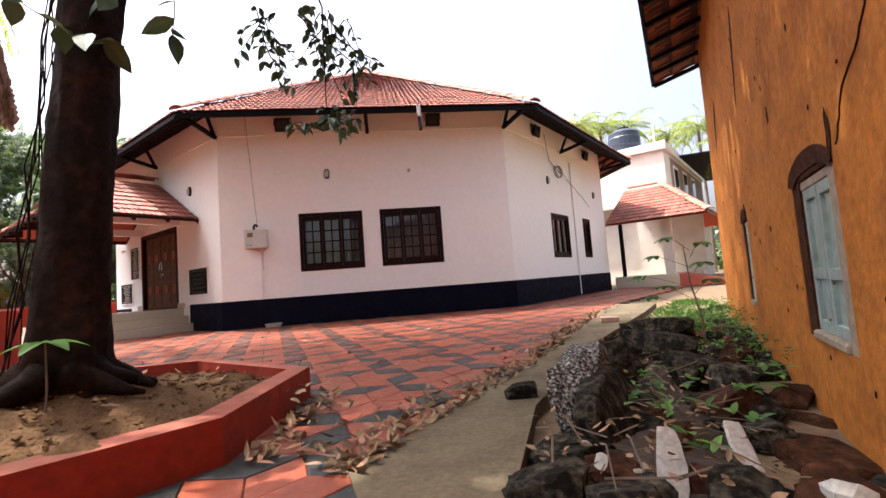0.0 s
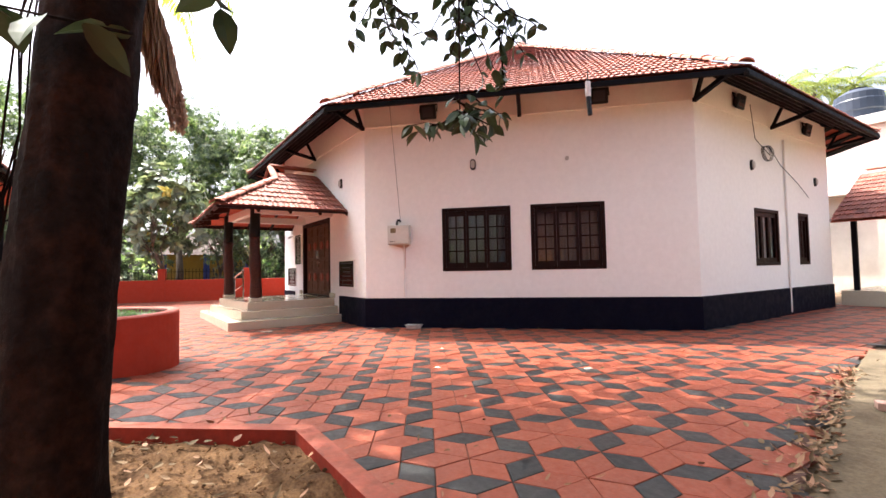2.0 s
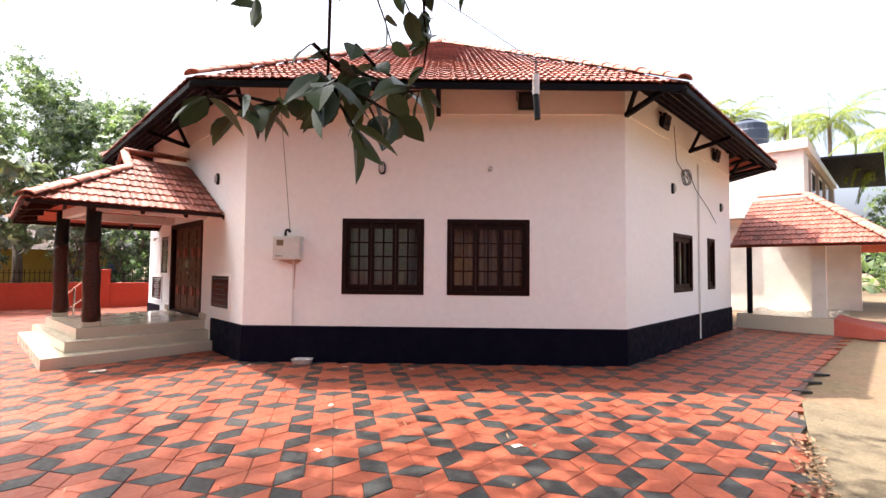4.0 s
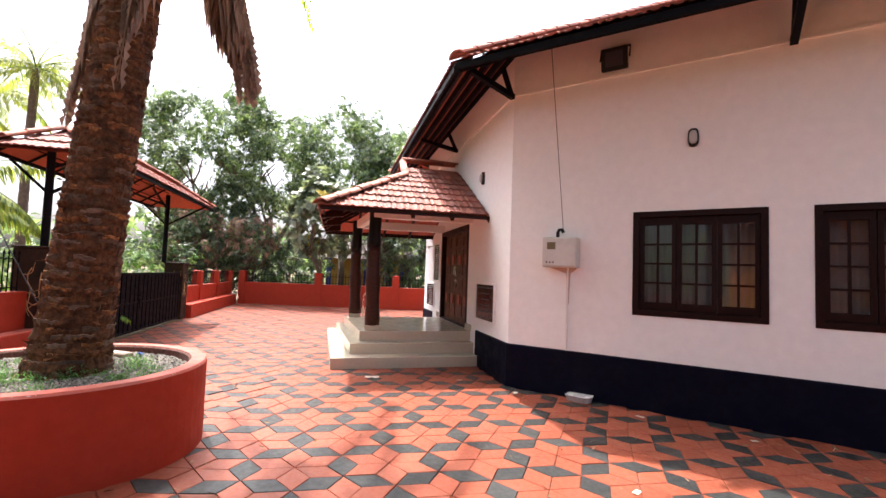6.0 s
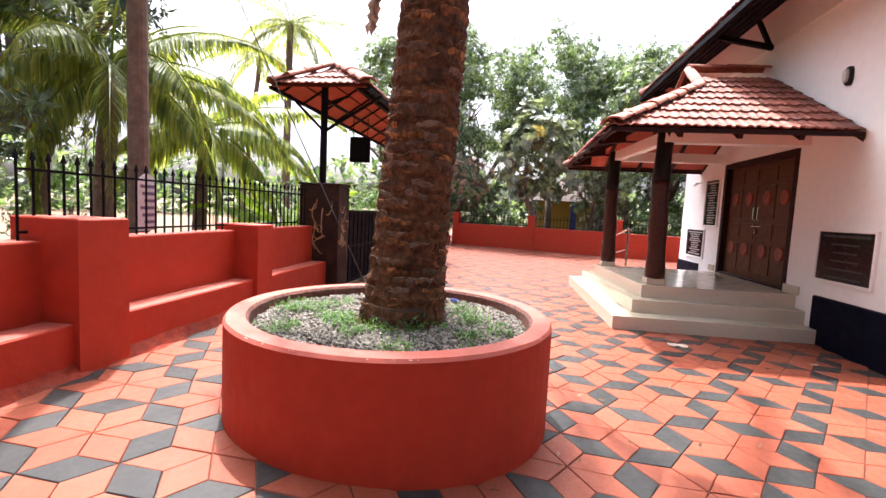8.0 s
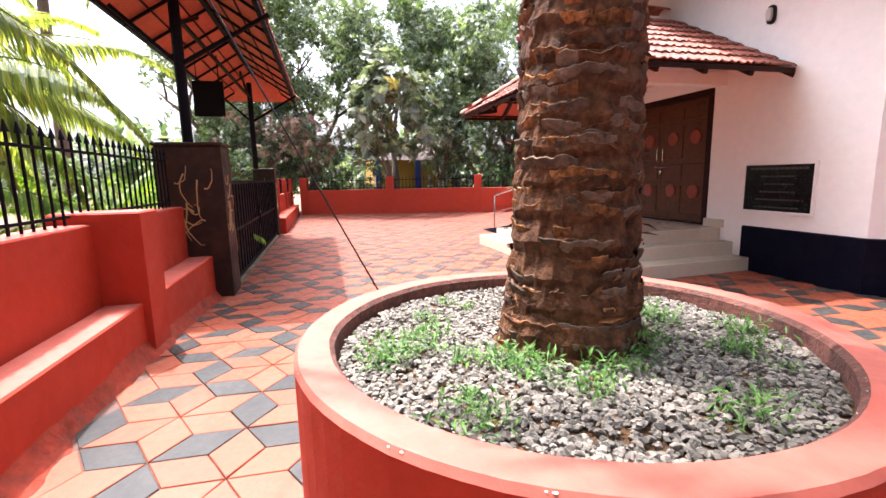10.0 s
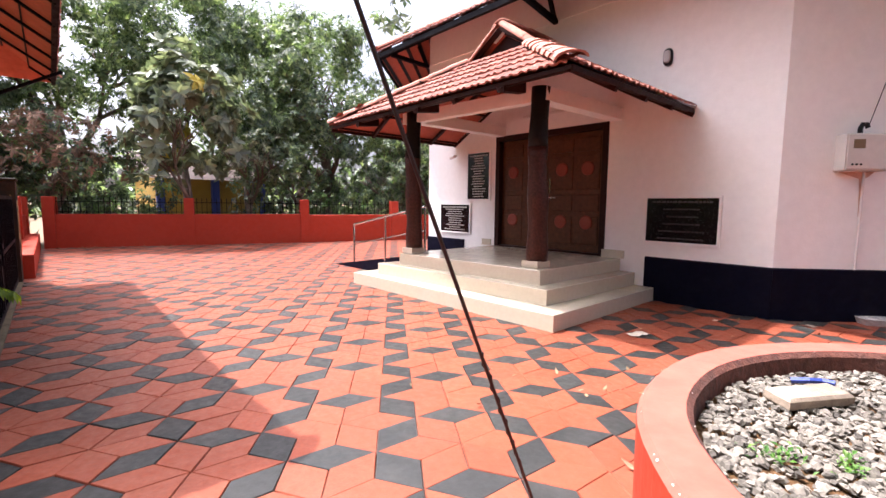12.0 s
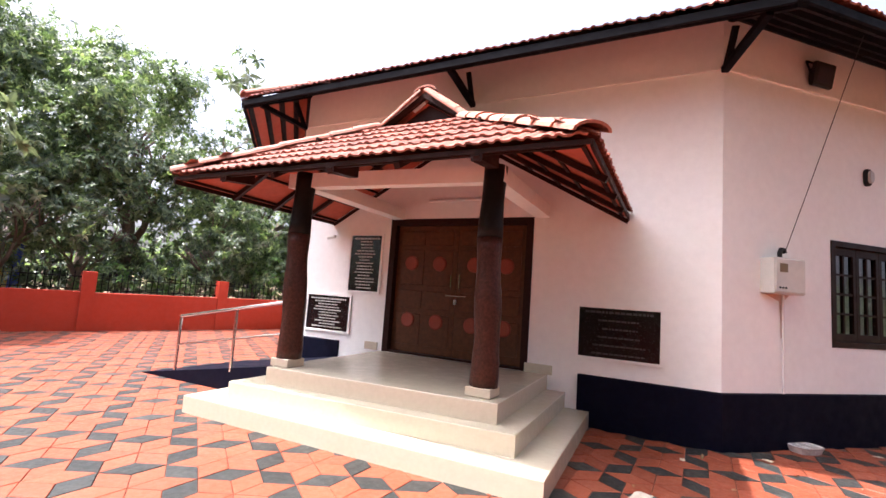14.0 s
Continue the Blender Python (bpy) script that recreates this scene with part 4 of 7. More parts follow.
gate_post(-13.38, -12.90, -2.42, -1.71, 1.82)
gate_post(-19.65, -19.15, -2.25, -1.75, 1.66)
gate = empty("gate", (-13.45, -1.82, 0), "closed black steel gate with vertical ribs", "gate")
GL = 5.62
for i in range(2):
    lf = Shape()
    a, b = -i * GL / 2, -(i + 1) * GL / 2 + 0.015
    lf.box((b, -0.012, 0.07), (a, 0.012, 1.36))
    leaf = part("leaf", lf, STEEL_DARK, gate)
    s = Shape()
    for lo, hi in (((b, -0.03, 0.05), (b + 0.05, 0.03, 1.40)), ((a - 0.05, -0.03, 0.05), (a, 0.03, 1.40)), ((b, -0.031, 1.36), (a, 0.031, 1.41)), ((b, -0.031, 0.05), (a, 0.031, 0.10)), ((b, -0.031, 0.70), (a, 0.031, 0.74))):
        s.box(lo, hi)
    part("frame", s, STEEL_DARK, leaf)
    n = 12
    for j in range(1, n):
        x = b + (a - b) * j / n
        rb = Shape()
        rb.box((x - 0.012, 0.012, 0.1), (x + 0.012, 0.028, 1.36))
        part("rib", rb, STEEL_DARK, leaf)
s = Shape()
s.box((-GL / 2 - 0.1, 0.03, 0.8), (-GL / 2 + 0.1, 0.05, 0.86))
s.rod((-GL / 2 + 0.02, 0.04, 0.6), (-GL / 2 + 0.02, 0.04, 0.95), 0.012)
part("bolt", s, STEEL_DARK, gate)
s = Shape()
s.box((-19.15, -2.2, -0.04), (-13.38, -1.74, 0.02))
thing("gate_threshold", s, CONCRETE, "concrete threshold under the gate", "threshold", kind="structure")

# roof over the gate
gr = empty("gate_roof", (-13.1, -2.1, 1.84), "small hipped clay-tile canopy on steel posts over the gate", "canopy")
gr0 = Vector((-13.1, -2.1, 1.84))
R = lambda x, y, z: Vector((x, y, z)) - gr0
GX0, GX1, GY0, GY1, GE, GRZ = -19.7, -12.65, -2.85, -1.18, 3.42, 3.95
gm = (GY0 + GY1) / 2
gh = (GY1 - GY0) / 2
for x in (-13.1, -18.6):
    s = Shape()
    zb = 1.84 if x > -15 else 1.68
    s.rod(R(x, -2.1, zb), R(x, -2.1, 3.62), 0.06, n=10)
    part("post", s, STEEL_DARK, gr)
for sgn in (1, -1):
    ye = GY1 if sgn > 0 else GY0
    up = Vector((0, -sgn * gh, GRZ - GE))
    L = up.length
    if sgn > 0:
        fr = roof_frames(R(GX1, ye, GE), (-1, 0, 0), up, L, lambda s: (gh * s / L, (GX1 - GX0) - gh * s / L))
    else:
        fr = roof_frames(R(GX0, ye, GE), (1, 0, 0), up, L, lambda s: (gh * s / L, (GX1 - GX0) - gh * s / L))
    lay(fr, gr)
    d = Shape()
    o = Vector((0, 0, -0.04))
    d.add([R(GX0, ye, GE) + o, R(GX1, ye, GE) + o, R(GX1 - gh, gm, GRZ) + o, R(GX0 + gh, gm, GRZ) + o], [(0, 1, 2, 3)])
    part("boarding", d, CLAY_UNDER, gr)
    rf = Shape()
    for i in range(9):
        x = GX0 + 0.3 + i * (GX1 - GX0 - 0.6) / 8
        t = min(1, min(x - GX0, GX1 - x) / gh)
        rf.rod(R(x, ye, GE - 0.08), R(x, ye - sgn * gh * t, GE + (GRZ - GE) * t - 0.08), 0.022, n=4)
    for t in (0.03, 0.36, 0.7):
        rf.rod(R(GX0 + gh * t, ye - sgn * gh * t, GE + (GRZ - GE) * t - 0.055), R(GX1 - gh * t, ye - sgn * gh * t, GE + (GRZ - GE) * t - 0.055), 0.013, n=4)
    rf.rod(R(GX0, ye, GE - 0.05), R(GX1, ye, GE - 0.05), 0.04, n=4)
    part("rafter", rf, STEEL_DARK, gr)
for sgn, xe, xr in ((1, GX1, GX1 - gh), (-1, GX0, GX0 + gh)):
    up = Vector((-sgn * gh, 0, GRZ - GE))
    L = up.length
    if sgn > 0:
        fr = roof_frames(R(xe, GY0, GE), (0, 1, 0), up, L, lambda s: (gh * s / L, 2 * gh - gh * s / L))
    else:
        fr = roof_frames(R(xe, GY1, GE), (0, -1, 0), up, L, lambda s: (gh * s / L, 2 * gh - gh * s / L))
    lay(fr, gr)
    d = Shape()
    o = Vector((0, 0, -0.04))
    d.add([R(xe, GY0, GE) + o, R(xe, GY1, GE) + o, R(xr, gm, GRZ) + o], [(0, 1, 2)])
    part("boarding", d, CLAY_UNDER, gr)
    for ye in (GY0, GY1):
        caps(R(xe, ye, GE + 0.02), R(xr, gm, GRZ + 0.02), (sgn * 0.3, 0.3 if ye > gm else -0.3, 1), gr)
    st = Shape()
    st.rod(R(-13.1 if sgn > 0 else -18.6, -2.1, 2.75), R((-13.1 if sgn > 0 else -18.6) - sgn * 0.0, GY1 + 0.1, GE - 0.06), 0.03, n=4)
    st.rod(R(-13.1 if sgn > 0 else -18.6, -2.1, 2.75), R(-13.1 if sgn > 0 else -18.6, GY0 - 0.1 + 0.2, GE - 0.06), 0.03, n=4)
    st.rod(R(-13.1 if sgn > 0 else -18.6, -2.1, 3.2), R((-13.1 if sgn > 0 else -18.6) - sgn * 1.1, -2.1, 3.62), 0.03, n=4)
    part("strut", st, STEEL_DARK, gr)
caps(R(GX0 + gh, gm, GRZ + 0.03), R(GX1 - gh, gm, GRZ + 0.03), (0, 0, 1), gr)
s = Shape()
s.rod(R(GX0 + gh, gm, GRZ - 0.1), R(GX1 - gh, gm, GRZ - 0.1), 0.045, n=4)
s.rod(R(-13.1, -2.1, 3.3), R(-18.6, -2.1, 3.3), 0.03, n=4)
part("ridge_beam", s, STEEL_DARK, gr)

sb = empty("hanging_board", (-15.7, -2.36, 3.5), "dark board hung from the gate canopy", "sign")
s = Shape()
s.box((-0.02, -0.24, -1.0), (0.02, 0.24, -0.42), bevel=0.008)
part("board", s, STEEL_DARK, sb)
for y in (-0.17, 0.17):
    s = Shape()
    s.rod((0, y, -0.42), (0, y, 0.0), 0.008, n=6)
    part("hanger", s, STEEL_DARK, sb)

# wall beyond the gate and the far boundary wall
def run_wall(p, q, h, posts, rail_h, thick=0.2):
    p, q = Vector((*p, 0)), Vector((*q, 0))
    d = (q - p)
    a = math.degrees(math.atan2(d.y, d.x))
    s = Shape()
    s.box((0, -thick / 2, -0.04), (d.length, thick / 2, h), bevel=0.012)
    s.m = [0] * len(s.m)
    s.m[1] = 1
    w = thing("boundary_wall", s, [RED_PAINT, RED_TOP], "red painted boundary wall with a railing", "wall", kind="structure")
    w.matrix_basis = pose(p.x, p.y, 0, 0, 0, a)
    for i in range(posts + 1):
        c = p + d * (i / posts)
        s = Shape()
        s.box((-0.14, -0.14, -0.04), (0.14, 0.14, h + 0.5), bevel=0.012)
        t = thing("boundary_pier", s, RED_PAINT, "red painted pier of the far boundary wall", "pier", kind="structure")
        t.matrix_basis = pose(c.x, c.y, 0, 0, 0, a)
    fence(p.xy, q.xy, h, rail_h, pitch=0.14)


run_wall((-26.2, -1.35), (-24.15, 5.3), 0.97, 2, 0.5)
run_wall((-24.15, 5.3), (-22.0, 15.0), 0.95, 3, 0.5)
s = Shape()
s.box((-26.2, -2.0, -0.04), (-19.65, -1.6, 0.42), bevel=0.012)
thing("boundary_wall", s, RED_PAINT, "low red ledge beside the gate", "wall", kind="structure")
run_wall((-19.65, -2.1), (-26.2, -1.95), 0.95, 3, 0.5)

# ---- round planter ----
PC = Vector((-8.69, 0.42))
PRAD, PH = 1.12, 0.765
pl = empty("round_planter", (PC.x, PC.y, 0), "round red painted masonry planter filled with gravel", "planter")
s = Shape()
n = 72
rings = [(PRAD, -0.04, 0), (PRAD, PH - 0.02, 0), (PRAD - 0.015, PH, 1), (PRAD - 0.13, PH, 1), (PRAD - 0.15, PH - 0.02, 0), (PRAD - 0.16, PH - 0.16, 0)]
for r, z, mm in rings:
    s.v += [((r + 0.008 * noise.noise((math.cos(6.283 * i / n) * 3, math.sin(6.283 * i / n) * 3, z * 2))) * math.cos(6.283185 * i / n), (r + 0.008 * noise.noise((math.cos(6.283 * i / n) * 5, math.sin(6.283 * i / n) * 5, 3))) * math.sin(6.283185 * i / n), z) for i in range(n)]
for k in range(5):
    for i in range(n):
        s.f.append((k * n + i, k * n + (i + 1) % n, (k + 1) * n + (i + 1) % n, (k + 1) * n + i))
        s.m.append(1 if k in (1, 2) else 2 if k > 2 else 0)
# inner faces are darker and browner than the outer wall
part("wall", s, [RED_PAINT, RED_TOP, material("dark_brown_inner_rim", (0.13, 0.045, 0.030), 0.95, grain=0.4, grain_scale=30, stain=0.8, stain_scale=9, stain_colour=(0.05, 0.032, 0.024), bump=1.0)], pl)
rc = random.Random(9)
ch = Shape()
for i in range(60):
    a = rc.uniform(0, 6.2832)
    rd = PRAD - 0.008 if i % 3 else PRAD - 0.14
    k = rc.uniform(0.002, 0.005)
    c = Vector((rd * math.cos(a), rd * math.sin(a), PH - 0.006 if i % 3 else PH - 0.003))
    tg = Vector((-math.sin(a), math.cos(a), 0))
    ot = Vector((math.cos(a), math.sin(a), 0))
    ch.add([c + tg * k * 1.6 * math.cos(q * 1.047) * rc.uniform(0.6, 1.2) + (ot * 0.5 + Vector((0, 0, 0.5))) * 0.003 + (Vector((0, 0, 1)) - ot) * 0.5 * k * math.sin(q * 1.047) for q in range(6)], [(0, 1, 2, 3, 4, 5)])
part("paint_chip", ch, FAR_WALL, pl, "chipped pale plaster on the rim", kind="stuff")
s = Shape()
s.prism([((PRAD - 0.155) * math.cos(6.283185 * i / 48), (PRAD - 0.155) * math.sin(6.283185 * i / 48)) for i in range(48)], PH - 0.3, PH - 0.09)
part("soil", s, SOIL, pl)


def stone_shape(r, size, flat=0.7):
    """A small faceted pebble."""
    vs = []
    for x, y, z in ((1, 0, 0), (-1, 0, 0), (0, 1, 0), (0, -1, 0), (0, 0, 1), (0, 0, -1), (0.6, 0.6, 0.5), (-0.6, 0.5, 0.55), (0.5, -0.6, 0.5), (-0.55, -0.6, 0.5)):
        vs.append((x * size * r.uniform(0.7, 1.2), y * size * r.uniform(0.6, 1.1), z * size * flat * r.uniform(0.7, 1.1)))
    fs = [(0, 2, 6), (0, 6, 4), (2, 4, 6), (2, 1, 7), (2, 7, 4), (1, 4, 7), (1, 3, 9), (1, 9, 4), (3, 4, 9), (3, 0, 8), (3, 8, 4), (0, 4, 8), (0, 5, 2), (2, 5, 1), (1, 5, 3), (3, 5, 0)]
    return vs, fs


r = random.Random(11)
gv = Shape()
for i in range(9500):
    a, d = r.uniform(0, 6.2832), (PRAD - 0.17) * math.sqrt(r.random())
    if d < 0.3:
        continue
    vs, fs = stone_shape(r, r.uniform(0.009, 0.021))
    m = Matrix.Translation((PC.x + d * math.cos(a), PC.y + d * math.sin(a), PH - 0.085 + r.uniform(0, 0.012))) @ Euler((r.uniform(-0.6, 0.6), r.uniform(-0.6, 0.6), r.uniform(0, 6))).to_matrix().to_4x4()
    gv.add([m @ Vector(v) for v in vs], fs)
thing("gravel", gv, GRAVEL, "grey crushed-stone gravel in the planter", "gravel", kind="stuff")


def leaf_blade(shape, base, way, up, length, width, fold=0.25, droop=0.2):
    """A folded pointed leaf of four triangles."""
    way, up = Vector(way).normalized(), Vector(up)
    sd = way.cross(up)
    sd = sd.normalized() if sd.length > 1e-4 else way.orthogonal().normalized()
    nn = sd.cross(way)
    mid = base + way * length * 0.5 - nn * droop * 0.2 * length
    tip = base + way * length - nn * droop * length
    shape.add([base, mid + sd * width * 0.5 + nn * fold * width, tip, mid - sd * width * 0.5 + nn * fold * width, mid], [(0, 4, 1), (4, 2, 1), (0, 3, 4), (4, 3, 2)])


r = random.Random(21)
wd = Shape()
for cl in range(30):
    a, d = r.uniform(0, 6.2832), (PRAD - 0.30) * math.sqrt(r.uniform(0.16, 1))
    c = Vector((PC.x + d * math.cos(a), PC.y + d * math.sin(a), PH - 0.08))
    big = r.uniform(0.5, 1.5)
    for i in range(int(85 * big)):
        w = Vector((r.gauss(0, 1), r.gauss(0, 1), r.uniform(0.3, 1.6))).normalized()
        st = c + Vector((r.gauss(0, 0.045), r.gauss(0, 0.045), r.uniform(0, 0.05))) * big
        leaf_blade(wd, st, w, (0, 0, 1), r.uniform(0.02, 0.045) * big, r.uniform(0.007, 0.014))
thing("weeds", wd, WEED, "small bright green weeds growing through the gravel", "weeds", kind="stuff")

# palm trunk in the planter
def palm_trunk(name, base, top, r0, r1, label, rings=46, mat=None, flare=1.25):
    base, top = Vector(base), Vector(top)
    d = top - base
    t = empty(name, base, label, "palm tree")
    s = Shape()
    rr = random.Random(5)
    n = 28 if flare < 1.1 else 72
    pts = []
    levels = rings * 3
    for j in range(levels + 1):
        f = j / levels
        c = d * f + Vector((0.04 * math.sin(f * 5), 0.03 * math.cos(f * 4), 0))
        rad = r0 + (r1 - r0) * f
        rad *= 1 + (flare - 1) * math.exp(-f * d.length / 0.28)
        saw = (j % 3) / 3.0
        for i in range(n):
            a = 2 * math.pi * i / n
            k = rad * (1.03 - 0.085 * saw + 0.055 * noise.noise((3.2 * math.cos(a), 3.2 * math.sin(a), f * d.length * 9)) + 0.05 * noise.noise((9 * math.cos(a), 9 * math.sin(a), f * d.length * 5)) + 0.03 * noise.noise((26 * math.cos(a), 26 * math.sin(a), f * d.length * 22)))
            dz = 0.035 * noise.noise((2.0 * math.cos(a), 2.0 * math.sin(a), j // 3 * 3.7)) + 0.012 * noise.noise((8 * math.cos(a), 8 * math.sin(a), j // 3 * 1.3))
            s.v.append((c.x + k * math.cos(a), c.y + k * math.sin(a), c.z + dz))
    for j in range(levels):
        for i in range(n):
            s.f.append((j * n + i, j * n + (i + 1) % n, (j + 1) * n + (i + 1) % n, (j + 1) * n + i))
            s.m.append(0)
    part("trunk", s, mat or BARK_PALM, t)
    fl = Shape()
    for i in range(520 if flare > 1.1 else 0):
        f = rr.random() ** 1.1 * 0.9
        a = rr.uniform(0, 6.2832)
        rad = (r0 + (r1 - r0) * f) * (1 + (flare - 1) * math.exp(-f * d.length / 0.28)) * 1.0
        c = d * f + Vector((0.04 * math.sin(f * 5), 0.03 * math.cos(f * 4), 0)) + Vector((rad * math.cos(a), rad * math.sin(a), 0))
        leaf_blade(fl, c, Vector((-math.sin(a) * rr.choice((-1, 1)), math.cos(a) * rr.choice((-1, 1)), rr.uniform(-0.5, 0.5))) + Vector((math.cos(a), math.sin(a), 0)) * rr.uniform(0.1, 0.5), (math.cos(a), math.sin(a), 0.3), rr.uniform(0.03, 0.11), rr.uniform(0.006, 0.022))
    if flare > 1.1:
        lip = Shape()
        for q in range(int(d.length / 0.066) * 9):
            ring = q // 9
            zc = (ring + rr.uniform(-0.2, 0.2)) * 0.066
            f0 = zc / d.length
            ctr = d * f0 + Vector((0.04 * math.sin(f0 * 5), 0.03 * math.cos(f0 * 4), 0))
            base_r = (r0 + (r1 - r0) * f0) * (1 + (flare - 1) * math.exp(-zc / 0.28))
            a0, a1 = rr.uniform(0, 6.28), rr.uniform(0.2, 1.1)
            m2 = max(5, int(a1 * 24))
            out = rr.uniform(0.4, 1.3)
            vs = []
            for i in range(m2 + 1):
                a = a0 + a1 * i / m2
                wob = 0.030 * noise.noise((2.2 * math.cos(a), 2.2 * math.sin(a), ring * 1.7)) + 0.012 * noise.noise((9 * math.cos(a), 9 * math.sin(a), q * 3.1)) + 0.004 * noise.noise((34 * math.cos(a), 34 * math.sin(a), q))
                fade = math.sin(math.pi * (i + 0.3) / (m2 + 0.6)) ** 0.4
                kk = base_r + (0.004 + 0.013 * out) * fade + 0.009 * noise.noise((9 * math.cos(a), 9 * math.sin(a), q * 2.3))
                for rad2, dz in ((base_r * 0.96, -0.055), (base_r + (kk - base_r) * 0.55, -0.022), (kk, 0.0), (kk - 0.005, 0.004 * fade), (base_r * 0.95, -0.004)):
                    vs.append((ctr.x + rad2 * math.cos(a), ctr.y + rad2 * math.sin(a), ctr.z + wob + dz))
            # more orange and grey plates low down; the shaded upper trunk is coloured darker
            skin = rr.choice((0, 0, 3, 3, 4, 4) if zc < 1.2 else (0, 0, 0, 4, 3))
            # some edges coloured pale as sunlit, inner strip dark as crevice shade
            pale = 1 if rr.random() < 0.14 else skin
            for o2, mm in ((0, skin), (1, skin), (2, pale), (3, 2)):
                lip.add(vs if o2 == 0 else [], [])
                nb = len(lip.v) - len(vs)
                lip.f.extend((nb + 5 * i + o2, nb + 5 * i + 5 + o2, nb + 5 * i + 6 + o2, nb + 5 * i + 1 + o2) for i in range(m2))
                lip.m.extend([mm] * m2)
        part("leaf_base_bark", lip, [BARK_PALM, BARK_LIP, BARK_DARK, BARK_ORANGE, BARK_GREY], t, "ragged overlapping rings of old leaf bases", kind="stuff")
    if fl.v:
        part("fibre", fl, BARK_PALM, t, "peeling bark fibres", kind="stuff")
    return t


def frond(shape, base, way, length, droop, leaflets, width, r, hang=0.25, stem=0.025, blade=0.045):
    """A feather palm leaf: an arched stem with leaflets either side."""
    way = Vector(way).normalized()
    flat = Vector((way.x, way.y, 0)).normalized()
    pts = []
    p, ang = Vector(base), math.asin(max(-1, min(1, way.z)))
    n = 10
    for i in range(n + 1):
        pts.append(p.copy())
        p = p + (flat * math.cos(ang) + Vector((0, 0, 1)) * math.sin(ang)) * length / n
        ang -= droop / n
    shape.tube(pts, [stem * (1 - 0.9 * i / n) for i in range(n + 1)], 4)
    sd = flat.cross(Vector((0, 0, 1)))
    for i in range(leaflets):
        f = 0.12 + 0.88 * i / leaflets
        k = min(int(f * n), n - 1)
        b = pts[k].lerp(pts[k + 1], f * n - k)
        w = (pts[k + 1] - pts[k]).normalized()
        ll = width * (math.sin(min(1, f * 1.15 + 0.12) * math.pi) * 0.75 + 0.25)
        for sg in (1, -1):
            dirn = (sd * sg * 0.9 + w * 0.65 + Vector((0, 0, -hang - r.uniform(0, 0.25)))).normalized()
            leaf_blade(shape, b, dirn, (0, 0, 1), ll * r.uniform(0.8, 1.1), blade * length / 3.0, 0.15, r.uniform(0.2, 0.55))


PALM_TOP = Vector((-9.20, 0.80, 6.4))
palm = palm_trunk("palm_tree", (-8.72, 0.44, PH - 0.14), PALM_TOP, 0.263, 0.20, "palm with rough ringed brown trunk growing in the round planter")
r = random.Random(31)
fr = Shape()
for i in range(14):
    a = i * 2.4
    frond(fr, (PALM_TOP - Vector((-8.72, 0.44, PH - 0.14))), (math.cos(a), math.sin(a), r.uniform(0.3, 1.2)), r.uniform(3.0, 3.8), r.uniform(1.0, 1.7), 46, 0.75, r)
part("crown", fr, FROND, palm, "arching green feather fronds")
fr = Shape()
for i in range(22):
    a = i * 2.1
    frond(fr, (PALM_TOP - Vector((-8.72, 0.44, PH - 0.14)) + Vector((0.2 * math.cos(a), 0.2 * math.sin(a), -0.2 - 0.04 * i))), (0.5 * math.cos(a), 0.5 * math.sin(a), -0.9), r.uniform(1.6, 2.5), 0.35, 26, 0.62, r, hang=1.1, blade=0.11)
part("dead_fronds", fr, LEAF_BROWN, palm, "hanging dry brown fronds")


def palm_tree(base, height, lean, r, length=3.4, count=18, trunk_r=0.14, label="tall coconut palm beyond the boundary wall", droop=(1.1, 1.9), leaflets=44, skin=None):
    base = Vector(base)
    top = base + Vector((lean[0], lean[1], height))
    t = palm_trunk("coconut_palm", base, top, trunk_r, trunk_r * 0.75, label, rings=24, mat=BARK, flare=1.05)
    s = Shape()
    for i in range(count):
        a = i * 2.39996 + r.uniform(-0.2, 0.2)
        el = 1.1 - 1.5 * i / count
        frond(s, top - base, (math.cos(a) * math.cos(el), math.sin(a) * math.cos(el), math.sin(el)), length * r.uniform(0.85, 1.1), r.uniform(*droop), leaflets, length * 0.22, r, hang=0.25 if leaflets < 60 else 0.55)
    part("crown", s, skin or FROND, t)


